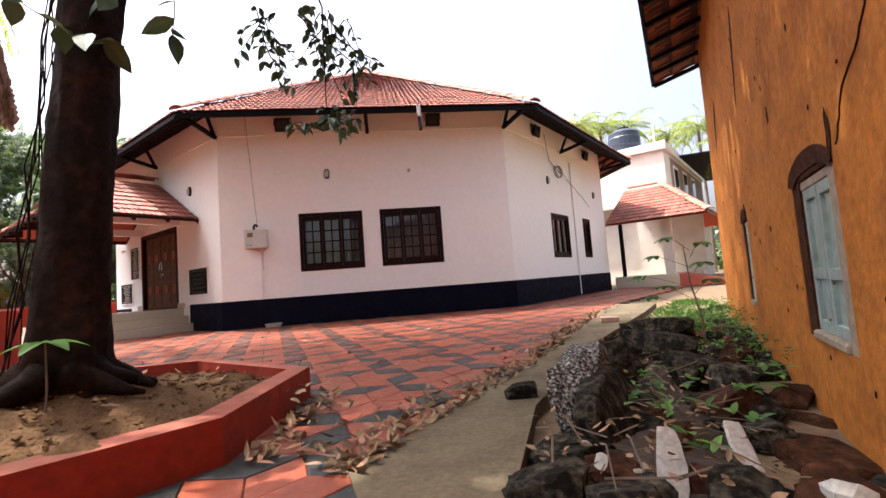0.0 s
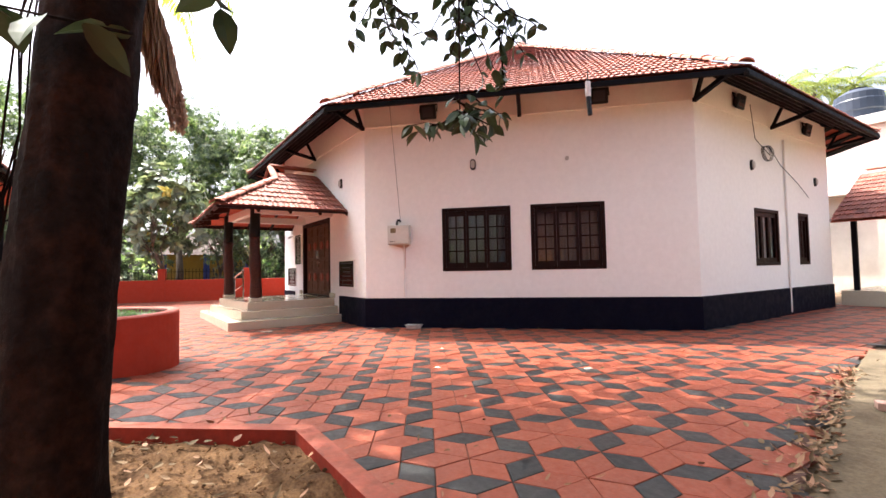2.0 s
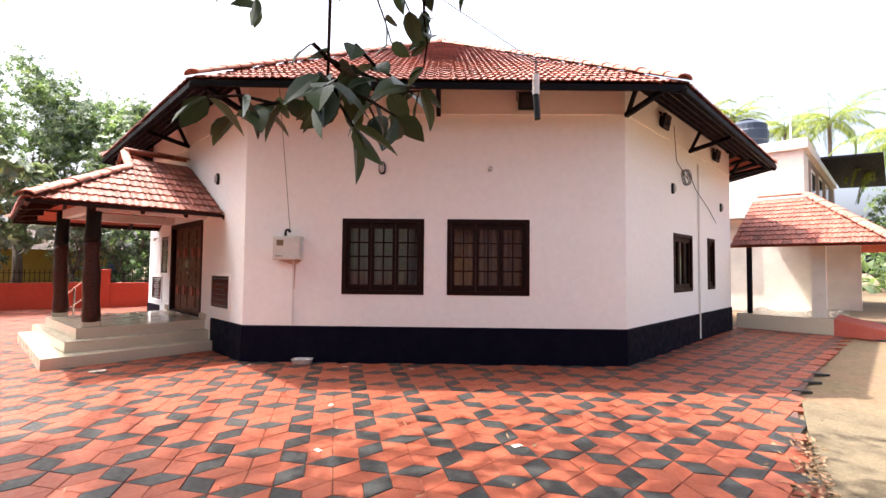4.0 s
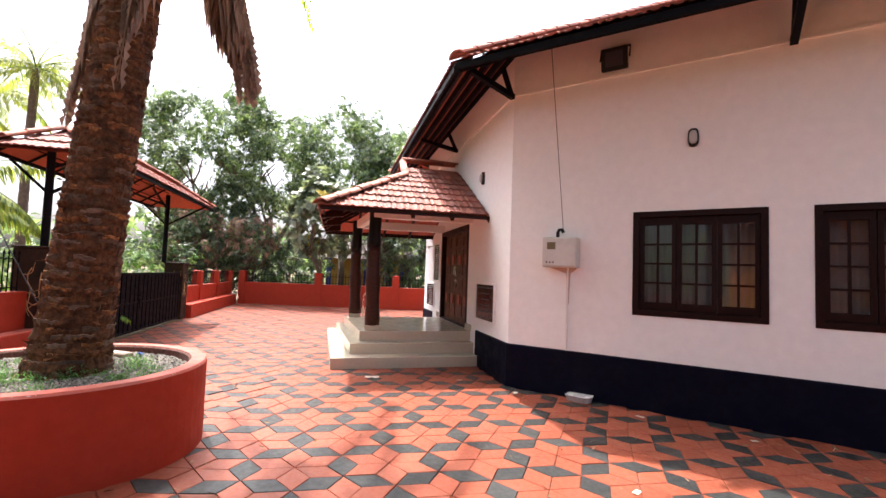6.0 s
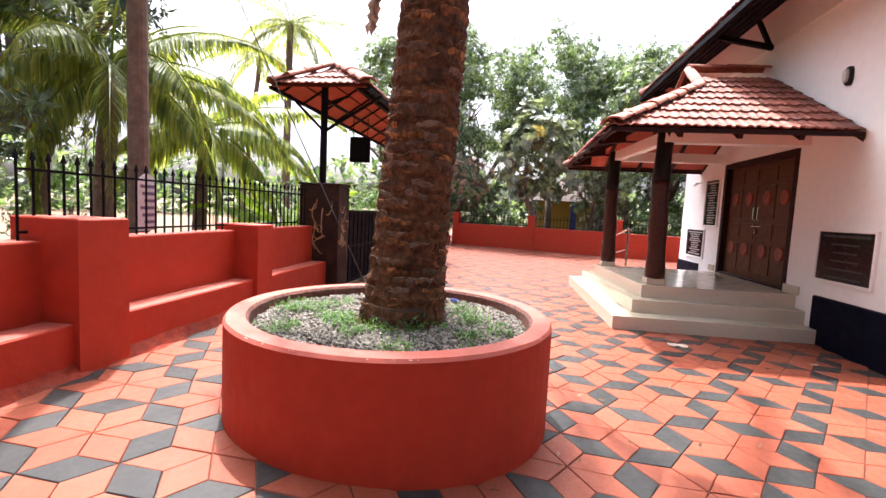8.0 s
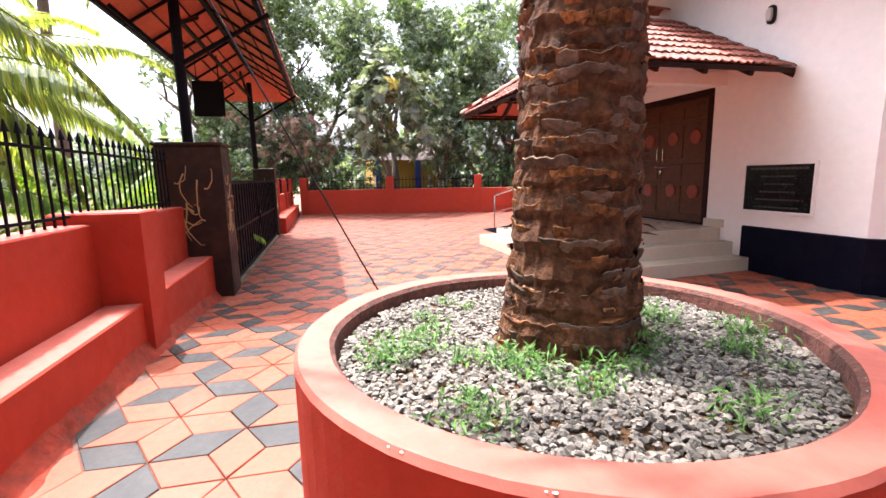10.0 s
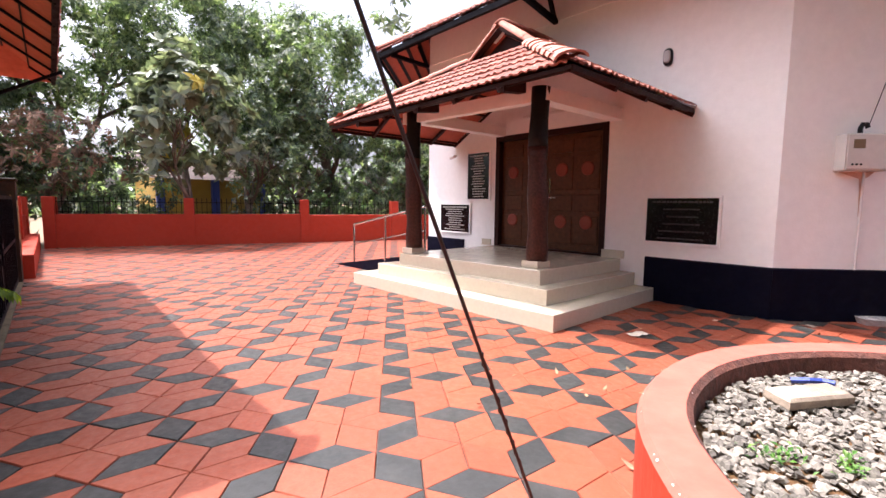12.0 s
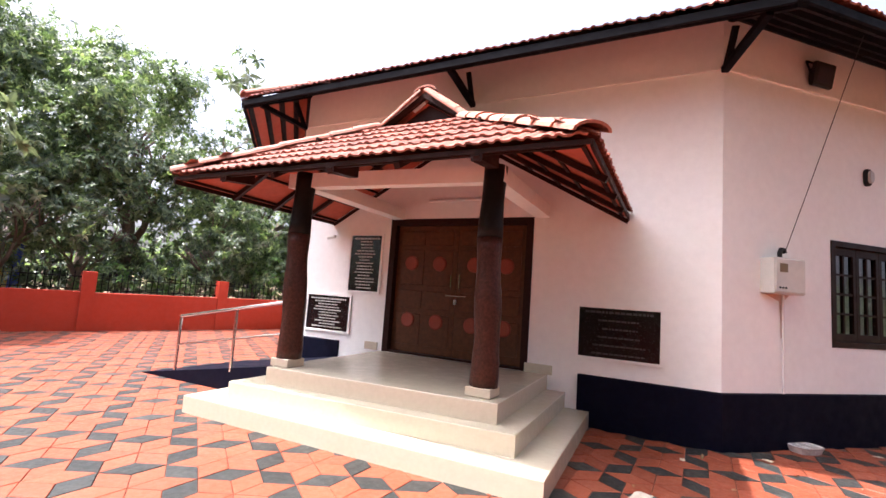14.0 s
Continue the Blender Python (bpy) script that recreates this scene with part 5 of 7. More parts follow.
def leafy_tree(base, height, spread, r, leaves, leaf=0.17, mats=(LEAF,), name="mango_tree", label="", trunk_r=0.2, clear=1.2, bark=BARK, clumps=34, squash=0.75, second=0.0, clump=0.30, whorl=7, broad=False):
    """A branching trunk with a crown of leaf clumps."""
    base = Vector(base)
    t = empty(name, base, label, "tree")
    wood = Shape()
    tips = []

    def grow(p, d, length, rad, depth):
        q = p + d * length
        mid = p.lerp(q, 0.5) + Vector((r.gauss(0, 0.05), r.gauss(0, 0.05), 0)) * length
        wood.tube([p, mid, q], [rad, rad * 0.85, rad * 0.7], 7 if depth < 2 else 5)
        if depth >= 3:
            tips.append(q)
            return
        for i in range(3 if depth else 4):
            a = r.uniform(0, 6.2832)
            tilt = r.uniform(0.35, 0.85)
            nd = (d + Vector((math.cos(a), math.sin(a), r.uniform(-0.1, 0.35))) * tilt).normalized()
            grow(q, nd, length * r.uniform(0.6, 0.85), rad * 0.6, depth + 1)

    grow(Vector((0, 0, -0.1)), Vector((r.gauss(0, 0.06), r.gauss(0, 0.06), 1)).normalized(), max(clear, height * 0.25), trunk_r, 0)
    cen = Vector((0, 0, height - spread * squash))
    part("trunk", wood, bark, t, smooth=True)
    centres = []
    for i in range(clumps):
        v = Vector((r.gauss(0, 1), r.gauss(0, 1), r.gauss(0, 1) + 0.15)).normalized()
        v = v * r.uniform(0.55, 0.92)
        c = cen + Vector((v.x * spread, v.y * spread, v.z * spread * squash))
        if c.z > clear * 0.5:
            centres.append((c, spread * clump * r.uniform(0.65, 1.25)))
    crown = [Shape() for _ in mats]
    per = max(1, leaves // len(centres))
    for c, sz in centres:
        out = (c - cen).normalized()
        for i in range(max(1, per // whorl)):
            o = (Vector((r.gauss(0, 1), r.gauss(0, 1), r.gauss(0.25, 0.8))).normalized() + out * 0.25) * (sz * (0.35 + 0.75 * r.random()))
            p = c + o
            axis = (o.normalized() + Vector((r.gauss(0, 0.4), r.gauss(0, 0.4), r.uniform(-0.1, 0.7)))).normalized()
            e1 = axis.orthogonal().normalized()
            e2 = axis.cross(e1)
            k = 1 if len(mats) > 1 and r.random() < second else 0
            turn = r.uniform(0, 6.28)
            for q in range(whorl):
                an = turn + 2.4 * q
                w = axis * r.uniform(0.1, 0.7) + (e1 * math.cos(an) + e2 * math.sin(an)) + Vector((0, 0, -0.35))
                size = leaf * r.uniform(0.65, 1.25)
                if broad:
                    oval_leaf(crown[k], p, w, axis, size, size * 0.5, r.uniform(0.1, 0.4))
                else:
                    leaf_blade(crown[k], p, w, axis, size, size * 0.34 * r.uniform(0.8, 1.2), 0.15, 0.35)
    for sh2, mt in zip(crown, mats):
        if sh2.v:
            part("crown", sh2, mt, t)
    return t


# ---- planted bed with the dark tree ----
bed = empty("tree_bed", (0, 0, 0), "low red kerb round a dry soil bed", "planter", kind="structure")
outer = [(-2.44, 1.13), (-3.13, 2.07), (-4.52, 2.06), (-5.75, 0.55), (-5.2, -0.75), (-2.55, -0.55)]
bc = Vector((-3.9, 0.75))
inner = []
for i in range(len(outer)):
    a, b, c = (Vector(outer[(i + k) % len(outer)]) for k in (-1, 0, 1))
    n1 = Vector((-(b - a).y, (b - a).x)).normalized()
    n2 = Vector((-(c - b).y, (c - b).x)).normalized()
    nn = (n1 + n2).normalized()
    inner.append(b + nn * 0.13 / max(nn.dot(n1), 0.3))
s = Shape()
n = len(outer)
s.v = [(p[0], p[1], -0.04) for p in outer] + [(p[0], p[1], 0.19) for p in outer] + [(p[0], p[1], 0.195) for p in inner] + [(p[0], p[1], 0.0) for p in inner]
for k in range(3):
    for i in range(n):
        s.f.append((k * n + i, k * n + (i + 1) % n, (k + 1) * n + (i + 1) % n, (k + 1) * n + i))
        s.m.append(1 if k == 1 else 0)
part("kerb", s, [material("soiled_red_kerb_paint", (0.25, 0.026, 0.012), 0.75, spec=0.25, grain=0.15, grain_scale=18, stain=0.6, stain_scale=4, stain_colour=(0.13, 0.028, 0.017), bump=0.4, bump_scale=22), material("dusty_red_kerb_top", (0.30, 0.085, 0.055), 0.8, spec=0.25, grain=0.15, grain_scale=16, stain=0.8, stain_scale=5, stain_colour=(0.16, 0.075, 0.048), bump=0.4, bump_scale=25)], bed)
s = Shape()
TX, TY = -3.24, 0.78
N = 90
for j in range(N + 1):
    for i in range(N + 1):
        x, y = -5.8 + 3.5 * i / N, -0.8 + 2.95 * j / N
        d = math.hypot(x - TX, y - TY)
        s.v.append((x, y, 0.10 + 0.22 * math.exp(-(d / 0.7) ** 2) + 0.04 * noise.noise((x * 3, y * 3, 0)) + 0.03 * noise.noise((x * 8, y * 8, 4)) + 0.018 * noise.noise((x * 19, y * 19, 8))))


def in_poly(x, y, poly):
    hit = False
    for i in range(len(poly)):
        (a, b), (c, d) = poly[i][:2], poly[i - 1][:2]
        if (b > y) != (d > y) and x < (c - a) * (y - b) / (d - b) + a:
            hit = not hit
    return hit


wide = [tuple(Vector(p) + (Vector(p) - bc).normalized() * -0.02) for p in outer]
for j in range(N):
    for i in range(N):
        q = [j * (N + 1) + i, j * (N + 1) + i + 1, (j + 1) * (N + 1) + i + 1, (j + 1) * (N + 1) + i]
        if all(in_poly(s.v[k][0], s.v[k][1], wide) for k in q):
            s.f.append(tuple(q))
            s.m.append(0)
part("soil", s, SOIL, bed, smooth=True)

rs = random.Random(43)
cl = Shape()
for i in range(3800):
    x, y = rs.uniform(-5.6, -2.5), rs.uniform(-0.6, 2.0)
    if in_poly(x, y, [tuple(p) for p in inner]):
        d = math.hypot(x - TX, y - TY)
        vs, fs = stone_shape(rs, 0.004 + 0.016 * rs.random() ** 3)
        m = Matrix.Translation((x, y, 0.115 + 0.22 * math.exp(-(d / 0.7) ** 2) + 0.04 * noise.noise((x * 3, y * 3, 0)) + 0.03 * noise.noise((x * 8, y * 8, 4))))
        cl.add([m @ Vector(v) for v in vs], fs)
part("clod", cl, SOIL, bed, "small clods of dry soil", kind="stuff")

# dark leaning tree with buttressed roots
tree = empty("dark_tree", (TX, TY, 0.15), "big dark-barked tree with flared roots in the soil bed", "tree")
s = Shape()
n = 44
lv = 90
H = 6.5
for j in range(lv + 1):
    f = j / lv
    zz = -0.12 + H * f
    cx, cy = -0.01 * max(zz, 0), 0.07 * max(zz, 0)
    rad = max(0.10, 0.147 - 0.004 * max(zz, 0))
    fl = math.exp(-max(zz, 0) / 0.22)
    for i in range(n):
        a = 2 * math.pi * i / n
        but = 1 + fl * (0.62 + 0.45 * math.sin(5 * a + 1.0) + 0.2 * math.sin(9 * a))
        k = rad * but * (1 + 0.09 * noise.noise((2 * math.cos(a), 2 * math.sin(a), zz * 2)) + 0.05 * noise.noise((4 * math.cos(a), 4 * math.sin(a), zz * 9)) + 0.05 * noise.noise((6 * math.cos(a), 6 * math.sin(a), zz * 0.9 + 5)) + 0.04 * noise.noise((7 * math.cos(a), 7 * math.sin(a), zz * 5)) + 0.05 * noise.noise((11 * math.cos(a), 11 * math.sin(a), zz * 14)))
        s.v.append((cx + k * math.cos(a), cy + k * math.sin(a), zz))
for j in range(lv):
    for i in range(n):
        s.f.append((j * n + i, j * n + (i + 1) % n, (j + 1) * n + (i + 1) % n, (j + 1) * n + i))
        s.m.append(0)
part("trunk", s, BARK_DARK, tree, smooth=True)
r = random.Random(41)
br = Shape()
cr = Shape()
for i in range(20):
    a = i * 2.4 + r.uniform(-0.2, 0.2)
    h0 = H - 1.0 + 0.045 * i
    p = Vector((-0.01 * h0, 0.07 * h0, h0))
    pts = [p]
    d = Vector((math.cos(a) - 0.45, math.sin(a) + 0.30, 0.55)).normalized()
    for k in range(6):
        p = p + d * (0.6 if i % 2 else 1.0)
        d = (d + Vector((r.gauss(0, 0.15), r.gauss(0, 0.15), -0.06))).normalized()
        pts.append(p)
        for q in range(85):
            o = p + Vector((r.gauss(0, 0.6), r.gauss(0, 0.6), abs(r.gauss(0, 0.5))))
            leaf_blade(cr, o, (r.gauss(0, 1), r.gauss(0, 1), -0.5), (0, 0, 1), r.uniform(0.18, 0.30), r.uniform(0.10, 0.15))
    br.tube(pts, [0.07, 0.06, 0.05, 0.04, 0.03, 0.02, 0.012], 6)
# long leafy branches added out of view to shade the strip and paving
for i in range(11):
    tgt = Vector((-8.8 + 3.6 * (i % 4) / 3, 0.8 + 3.8 * (i // 4) / 2, 7.6)) - Vector((TX, TY, 0.15)) + Vector((r.gauss(0, 0.3), r.gauss(0, 0.3), r.gauss(0, 0.2)))
    p0 = Vector((-0.06, 0.42, 6.0))
    pts = [p0.lerp(tgt, k / 7) + Vector((0, 0, 0.9 * math.sin(math.pi * k / 7))) for k in range(8)]
    br.tube(pts, [0.06, 0.055, 0.045, 0.04, 0.03, 0.025, 0.018, 0.01], 6)
    for p in pts[4:]:
        for q in range(75):
            ob2 = p + Vector((r.gauss(0, 0.65), r.gauss(0, 0.65), abs(r.gauss(0, 0.45))))
            leaf_blade(cr, ob2, (r.gauss(0, 1), r.gauss(0, 1), -0.3), (0, 0, 1), r.uniform(0.18, 0.30), r.uniform(0.10, 0.15))
part("branch", br, BARK_DARK, tree)
part("crown", cr, LEAF_DEEP, tree)
# hanging twigs with broad leaves
tw = Shape()
lf = Shape()


def oval_leaf(shape, base, way, up, length, width, droop):
    """A rounded leaf with a pointed tip, folded along its rib."""
    way, up = Vector(way).normalized(), Vector(up)
    sd = way.cross(up)
    sd = sd.normalized() if sd.length > 1e-4 else way.orthogonal().normalized()
    nn = sd.cross(way)
    vs = [Vector(base)]
    for f, k in ((0.18, 0.68), (0.42, 1.0), (0.68, 0.78), (0.87, 0.36)):
        c = Vector(base) + way * length * f - nn * droop * length * f * f
        vs += [c + sd * width * 0.5 * k + nn * 0.06 * length * k, c, c - sd * width * 0.5 * k + nn * 0.06 * length * k]
    vs.append(Vector(base) + way * length - nn * droop * length)
    fs = [(0, 2, 1), (0, 3, 2)]
    for i in range(3):
        a = 1 + 3 * i
        fs += [(a, a + 1, a + 4, a + 3), (a + 1, a + 2, a + 5, a + 4)]
    fs += [(10, 11, 13), (11, 12, 13)]
    shape.add(vs, fs)


def sprig(p, steps, way, n_leaves, size):
    p, way = Vector(p), Vector(way).normalized()
    pts = [p]
    for k in range(steps):
        p = p + way * 0.09
        way = (way + Vector((r.gauss(0, 0.22), r.gauss(0, 0.22), r.gauss(-0.05, 0.15)))).normalized()
        pts.append(p)
    tw.tube(pts, [0.006 - 0.004 * i / len(pts) for i in range(len(pts))], 5)
    for k in range(n_leaves):
        b = pts[min(len(pts) - 1, int(len(pts) * (k + 1) / n_leaves))]
        oval_leaf(lf, b, (r.gauss(0, 1), r.gauss(0, 1), -0.6), (r.gauss(0, 0.5), r.gauss(0, 0.5), 1), size * r.uniform(0.7, 1.2), size * 0.55, 0.2)


o = Vector((TX, TY, 0.15))
SPR = Vector((-3.50, 2.64, 2.16))
for i in range(30):
    f = r.random()
    sprig(SPR - o + Vector((-0.62, -0.40, 0.62)) + Vector((0.66, 0.80, 0.0)) * f ** 0.7 + Vector((0, 0, r.uniform(0.0, 0.55))), 5, (r.gauss(0.0, 0.5), r.gauss(0.1, 0.5), -0.7), 9, 0.10)
for i in range(9):
    sprig(SPR - o + Vector((0.06 * r.gauss(0, 1), 0.06 * r.gauss(0, 1), r.uniform(-0.05, 0.12))), 3, (r.gauss(0, 0.8), r.gauss(0, 0.8), -0.4), 8, 0.11)
tw.tube([Vector((0.0, 0.4, H - 0.6)), SPR - o + Vector((-0.2, -0.4, 2.2)), SPR - o + Vector((0.02, 0, 1.0)), SPR - o], [0.03, 0.02, 0.008, 0.004], 6)
for i in range(9):
    sprig((0.2 + r.uniform(-0.1, 0.1), r.choice((-0.3, 0.25)), 1.9 + 0.2 * i), 6, (r.uniform(-0.5, 0.8), r.choice((-0.6, 0.6)), -0.3), 8, 0.17)
part("twig", tw, BARK_DARK, tree)
part("leaf_sprays", lf, LEAF_DEEP, tree, "hanging sprays of oval leaves")
# climbing vines on the trunk
vn = Shape()
for i in range(10):
    a = r.uniform(2.2, 5.0)
    pts = []
    for k in range(12):
        zz = 0.25 + 0.33 * k
        rr = 0.175 + 0.06 * abs(math.sin(k * 1.3 + i)) - 0.008 * k
        pts.append((-0.01 * zz + rr * math.cos(a + 0.25 * math.sin(k * 0.8 + i)), 0.07 * zz + rr * math.sin(a + 0.25 * math.sin(k * 0.8 + i)), zz))
    vn.tube(pts, 0.004, 4)
part("vine", vn, BARK_DARK, tree)
for i in range(9):
    a = i * 0.7 + r.uniform(-0.2, 0.2)
    pts, p, w = [], Vector((0.12 * math.cos(a), 0.12 * math.sin(a), 0.26)), a
    for k in range(8):
        pts.append(p)
        w += r.gauss(0, 0.35)
        p = p + Vector((math.cos(w), math.sin(w), 0)) * 0.045
        gd = math.hypot(p.x, p.y)
        p.z = -0.05 + 0.23 * math.exp(-(gd / 0.7) ** 2) + 0.12 * math.exp(-gd / 0.22)
    rt = Shape()
    rt.tube(pts, [0.08, 0.075, 0.06, 0.05, 0.04, 0.03, 0.02, 0.010], 8)
    part("root", rt, BARK_DARK, tree, smooth=True)
sap = empty("seedling", (-2.98, 0.67, 0.12), "young broad-leaved seedling in the soil bed", "seedling")
pk = Shape()
pk.tube([(0.05, -0.02, 0.0), (0.02, 0.0, 0.25), (0, 0, 0.44)], [0.006, 0.005, 0.003], 6)
part("stem", pk, BARK, sap)
for i in range(6):
    a = i * 1.05 + 0.3
    pk = Shape()
    oval_leaf(pk, Vector((0, 0, 0.44)), (math.cos(a), math.sin(a), 0.1), (0, 0, 1), 0.15, 0.07, 0.35)
    part("leaf", pk, WEED, sap)

# ---- orange house ----
OF, ON = Vector((-1.90, 11.9, 0)), Vector((0.36, -1.0, 0))
od = (ON - OF)
OL = od.length
ou = od.normalized()
ov = Vector((ou.y, -ou.x, 0))
if ov.x > 0:
    ov = -ov
OM = Matrix(((ou.x, ov.x, 0, OF.x), (ou.y, ov.y, 0, OF.y), (0, 0, 1, 0), (0, 0, 0, 1)))
OZ = -0.25
OM = Matrix.Translation((-0.10, -0.03, 0)) @ OM
orange = empty("orange_house", OM, "old orange limewashed house with weathered plaster", "house")
OU0 = 4.5
ow1, ow2 = (9.05, 0.31, 9.72, 1.05), (7.05, 0.31, 7.36, 1.04)
wl = holed_wall(OL - OU0 + 1.5, 3.7, 0.35, [(a - OU0, b, c - OU0, d) for a, b, c, d in (ow1, ow2)])
wl.v = [(u + OU0, v, z if z > -0.04 else OZ - 0.2) for u, v, z in wl.v]
part("wall", wl, ORANGE, orange)
s = Shape()
s.box((OU0, -6.0, OZ - 0.2), (OU0 + 0.3, -0.35, 3.7))
s.box((OU0 + 0.3, -6.0, OZ - 0.2), (OL + 1.5, -5.7, 3.7))
s.box((OL + 1.2, -5.7, OZ - 0.2), (OL + 1.5, -0.35, 3.7))
part("end_wall", s, ORANGE, orange)
for a, b, c, d in (ow1, ow2):
    mid, half = (a + c) / 2, (c - a) / 2
    left, right = a + 0.12 * (c - a) / 0.67, c - 0.09 * (c - a) / 0.67
    # bare laterite jamb and arched head, coloured dark for the deep recess's shade too
    rv = Shape()
    rv.box((a, -0.06, b), (left, -0.004, d), bevel=0.008)
    n = 14
    vs = []
    for i in range(n + 1):
        t = math.pi * i / n
        vs += [(mid + (half + 0.02) * math.cos(t), 0.010, d - 0.03 + 0.11 * math.sin(t)), (mid + (half - 0.05) * math.cos(t), 0.004, d - 0.05 + 0.05 * math.sin(t))]
    rv.add(vs, [(2 * i, 2 * i + 2, 2 * i + 3, 2 * i + 1) for i in range(n)])
    rv.box((left, -0.06, d - 0.03), (c, -0.002, d), bevel=0.004)
    part("reveal", rv, LATERITE, orange, "bare laterite window surround with an arched head")
    jb = Shape()
    jb.box((right, -0.06, b), (c, -0.003, d - 0.03), bevel=0.006)
    part("jamb", jb, OLD_FRAME, orange)
    w = Shape()
    w.box((left, -0.05, d - 0.07), (right, -0.010, d - 0.03), bevel=0.005)
    fr = part("window_frame", w, OLD_FRAME, orange)
    w = Shape()
    w.box((left, -0.05, b), (right, 0.012, b + 0.04), bevel=0.008)
    part("window_sill", w, OLD_FRAME, orange)
    wide3 = (right - left) / 2
    for i in range(2):
        x0 = left + 0.003 + i * wide3
        x1 = x0 + wide3 - 0.008
        lf2 = Shape()
        lf2.box((x0, -0.05, b + 0.04), (x1, -0.030, d - 0.07), bevel=0.003)
        zm = b + 0.03 + (d - b) * 0.32
        for lo, hi in (((x0, b + 0.04), (x0 + 0.04, d - 0.07)), ((x1 - 0.04, b + 0.04), (x1, d - 0.07)), ((x0 + 0.04, d - 0.12), (x1 - 0.04, d - 0.07)), ((x0 + 0.04, zm), (x1 - 0.04, zm + 0.05)), ((x0 + 0.04, b + 0.04), (x1 - 0.04, b + 0.09))):
            lf2.box((lo[0], -0.031, lo[1]), (hi[0], -0.014, hi[1]), bevel=0.004)
        part("shutter", lf2, BLUE_WOOD, fr, "faded blue panelled shutter")
r = random.Random(51)


def scar(u, z, wid, hgt, lean=0.0):
    """A shallow hole where the plaster has fallen off."""
    sc = Shape()
    k = 16
    rim = [(wid * math.cos(6.2832 * t / k) * r.uniform(0.55, 1.15), hgt * math.sin(6.2832 * t / k) * r.uniform(0.75, 1.1)) for t in range(k)]
    vs = [(u + x + lean * q, 0.004, z + q) for x, q in rim] + [(u + 0.6 * x + lean * q, 0.0015, z + 0.75 * q) for x, q in rim]
    sc.add(vs, [(t, (t + 1) % k, k + (t + 1) % k, k + t) for t in range(k)] + [tuple(range(k, 2 * k))])
    part("plaster_scar", sc, LATERITE, orange)


scar(7.70, 2.25, 0.05, 0.36, 0.35)
scar(5.75, 2.25, 0.09, 0.30, 0.5)
scar(9.72, 1.12, 0.028, 0.10)
scar(8.71, 1.48, 0.018, 0.05)
scar(7.30, 1.10, 0.05, 0.06)
for i in range(110):
    scar(r.uniform(OU0 + 0.3, OL - 0.4), r.uniform(0.1, 2.9), r.uniform(0.004, 0.013), r.uniform(0.004, 0.020))
ck = Shape()
p = [(10.25, 0.003, 1.75), (10.21, 0.003, 1.55), (10.19, 0.003, 1.36), (10.08, 0.003, 1.27), (9.92, 0.003, 1.21), (9.84, 0.003, 1.12), (9.77, 0.003, 1.04)]
fine = []
for (x0, y0, q0), (x1, y1, q1) in zip(p, p[1:]):
    fine += [(x0 + (x1 - x0) * t / 4 + r.gauss(0, 0.005), 0.002, q0 + (q1 - q0) * t / 4 + r.gauss(0, 0.005)) for t in range(4)]
ck.tube(fine, 0.0035, 4)
part("crack", ck, LATERITE, orange)
up = Vector((0, -3.2, 0.8))
orf = empty("orange_house_roof", OM, "old clay tile roof with dark rafters over the orange house", "roof", kind="structure")
ev = Vector((OU0 - 0.45, 0.60, 3.58))
lay(roof_frames(ev + Vector((0, 0, 0)), (1, 0, 0), up, 3.6, lambda s: (0, OL - OU0 + 2)), orf)
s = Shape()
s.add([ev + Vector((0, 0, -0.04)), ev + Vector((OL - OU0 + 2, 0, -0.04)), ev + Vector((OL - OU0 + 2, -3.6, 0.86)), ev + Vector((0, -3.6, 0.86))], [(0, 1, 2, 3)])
# underside much darker than the tiles above it
part("boarding", s, material("dark_brown_tile_underside", (0.045, 0.020, 0.022), 0.9, grain=0.3, grain_scale=12), orf)
s = Shape()
for i in range(22):
    x = i * 0.5
    s.rod(ev + Vector((x + 0.05, 0.0, -0.10)), ev + Vector((x + 0.05, -1.2, -0.10 + 0.30)), 0.035, n=4)
s.rod(ev + Vector((0, 0.01, -0.06)), ev + Vector((OL - OU0 + 2, 0.01, -0.06)), 0.035, n=4)
part("rafter", s, STEEL_DARK, orf)

# ---- concrete strip and rubble ----
left_edge = [(-1.30, 0.95), (-1.88, 1.32), (-2.01, 2.10), (-2.15, 3.3), (-2.32, 4.12), (-2.62, 5.40), (-3.0, 7.4), (-3.34, 9.53)]
right_edge = [(-0.85, 0.95), (-1.24, 1.47), (-1.58, 2.3), (-1.78, 3.3), (-1.97, 4.12), (-2.10, 5.40), (-2.3, 7.4), (-2.54, 9.24)]
s = Shape()
n = len(left_edge)
s.v = [(*p, -0.12) for p in left_edge] + [(*p, 0.012) for p in left_edge] + [(*p, 0.03) for p in right_edge] + [(*p, -0.22) for p in right_edge]
for k in range(3):
    for i in range(n - 1):
        s.f.append((k * n + i, (k + 1) * n + i, (k + 1) * n + i + 1, k * n + i + 1))
        s.m.append(0)
s.f += [(0, n, 2 * n, 3 * n), (n - 1, 4 * n - 1, 3 * n - 1, 2 * n - 1)]
s.m += [0, 0]
thing("concrete_strip", s, CONCRETE, "old stained concrete strip beside the paving", "pavement", kind="structure")


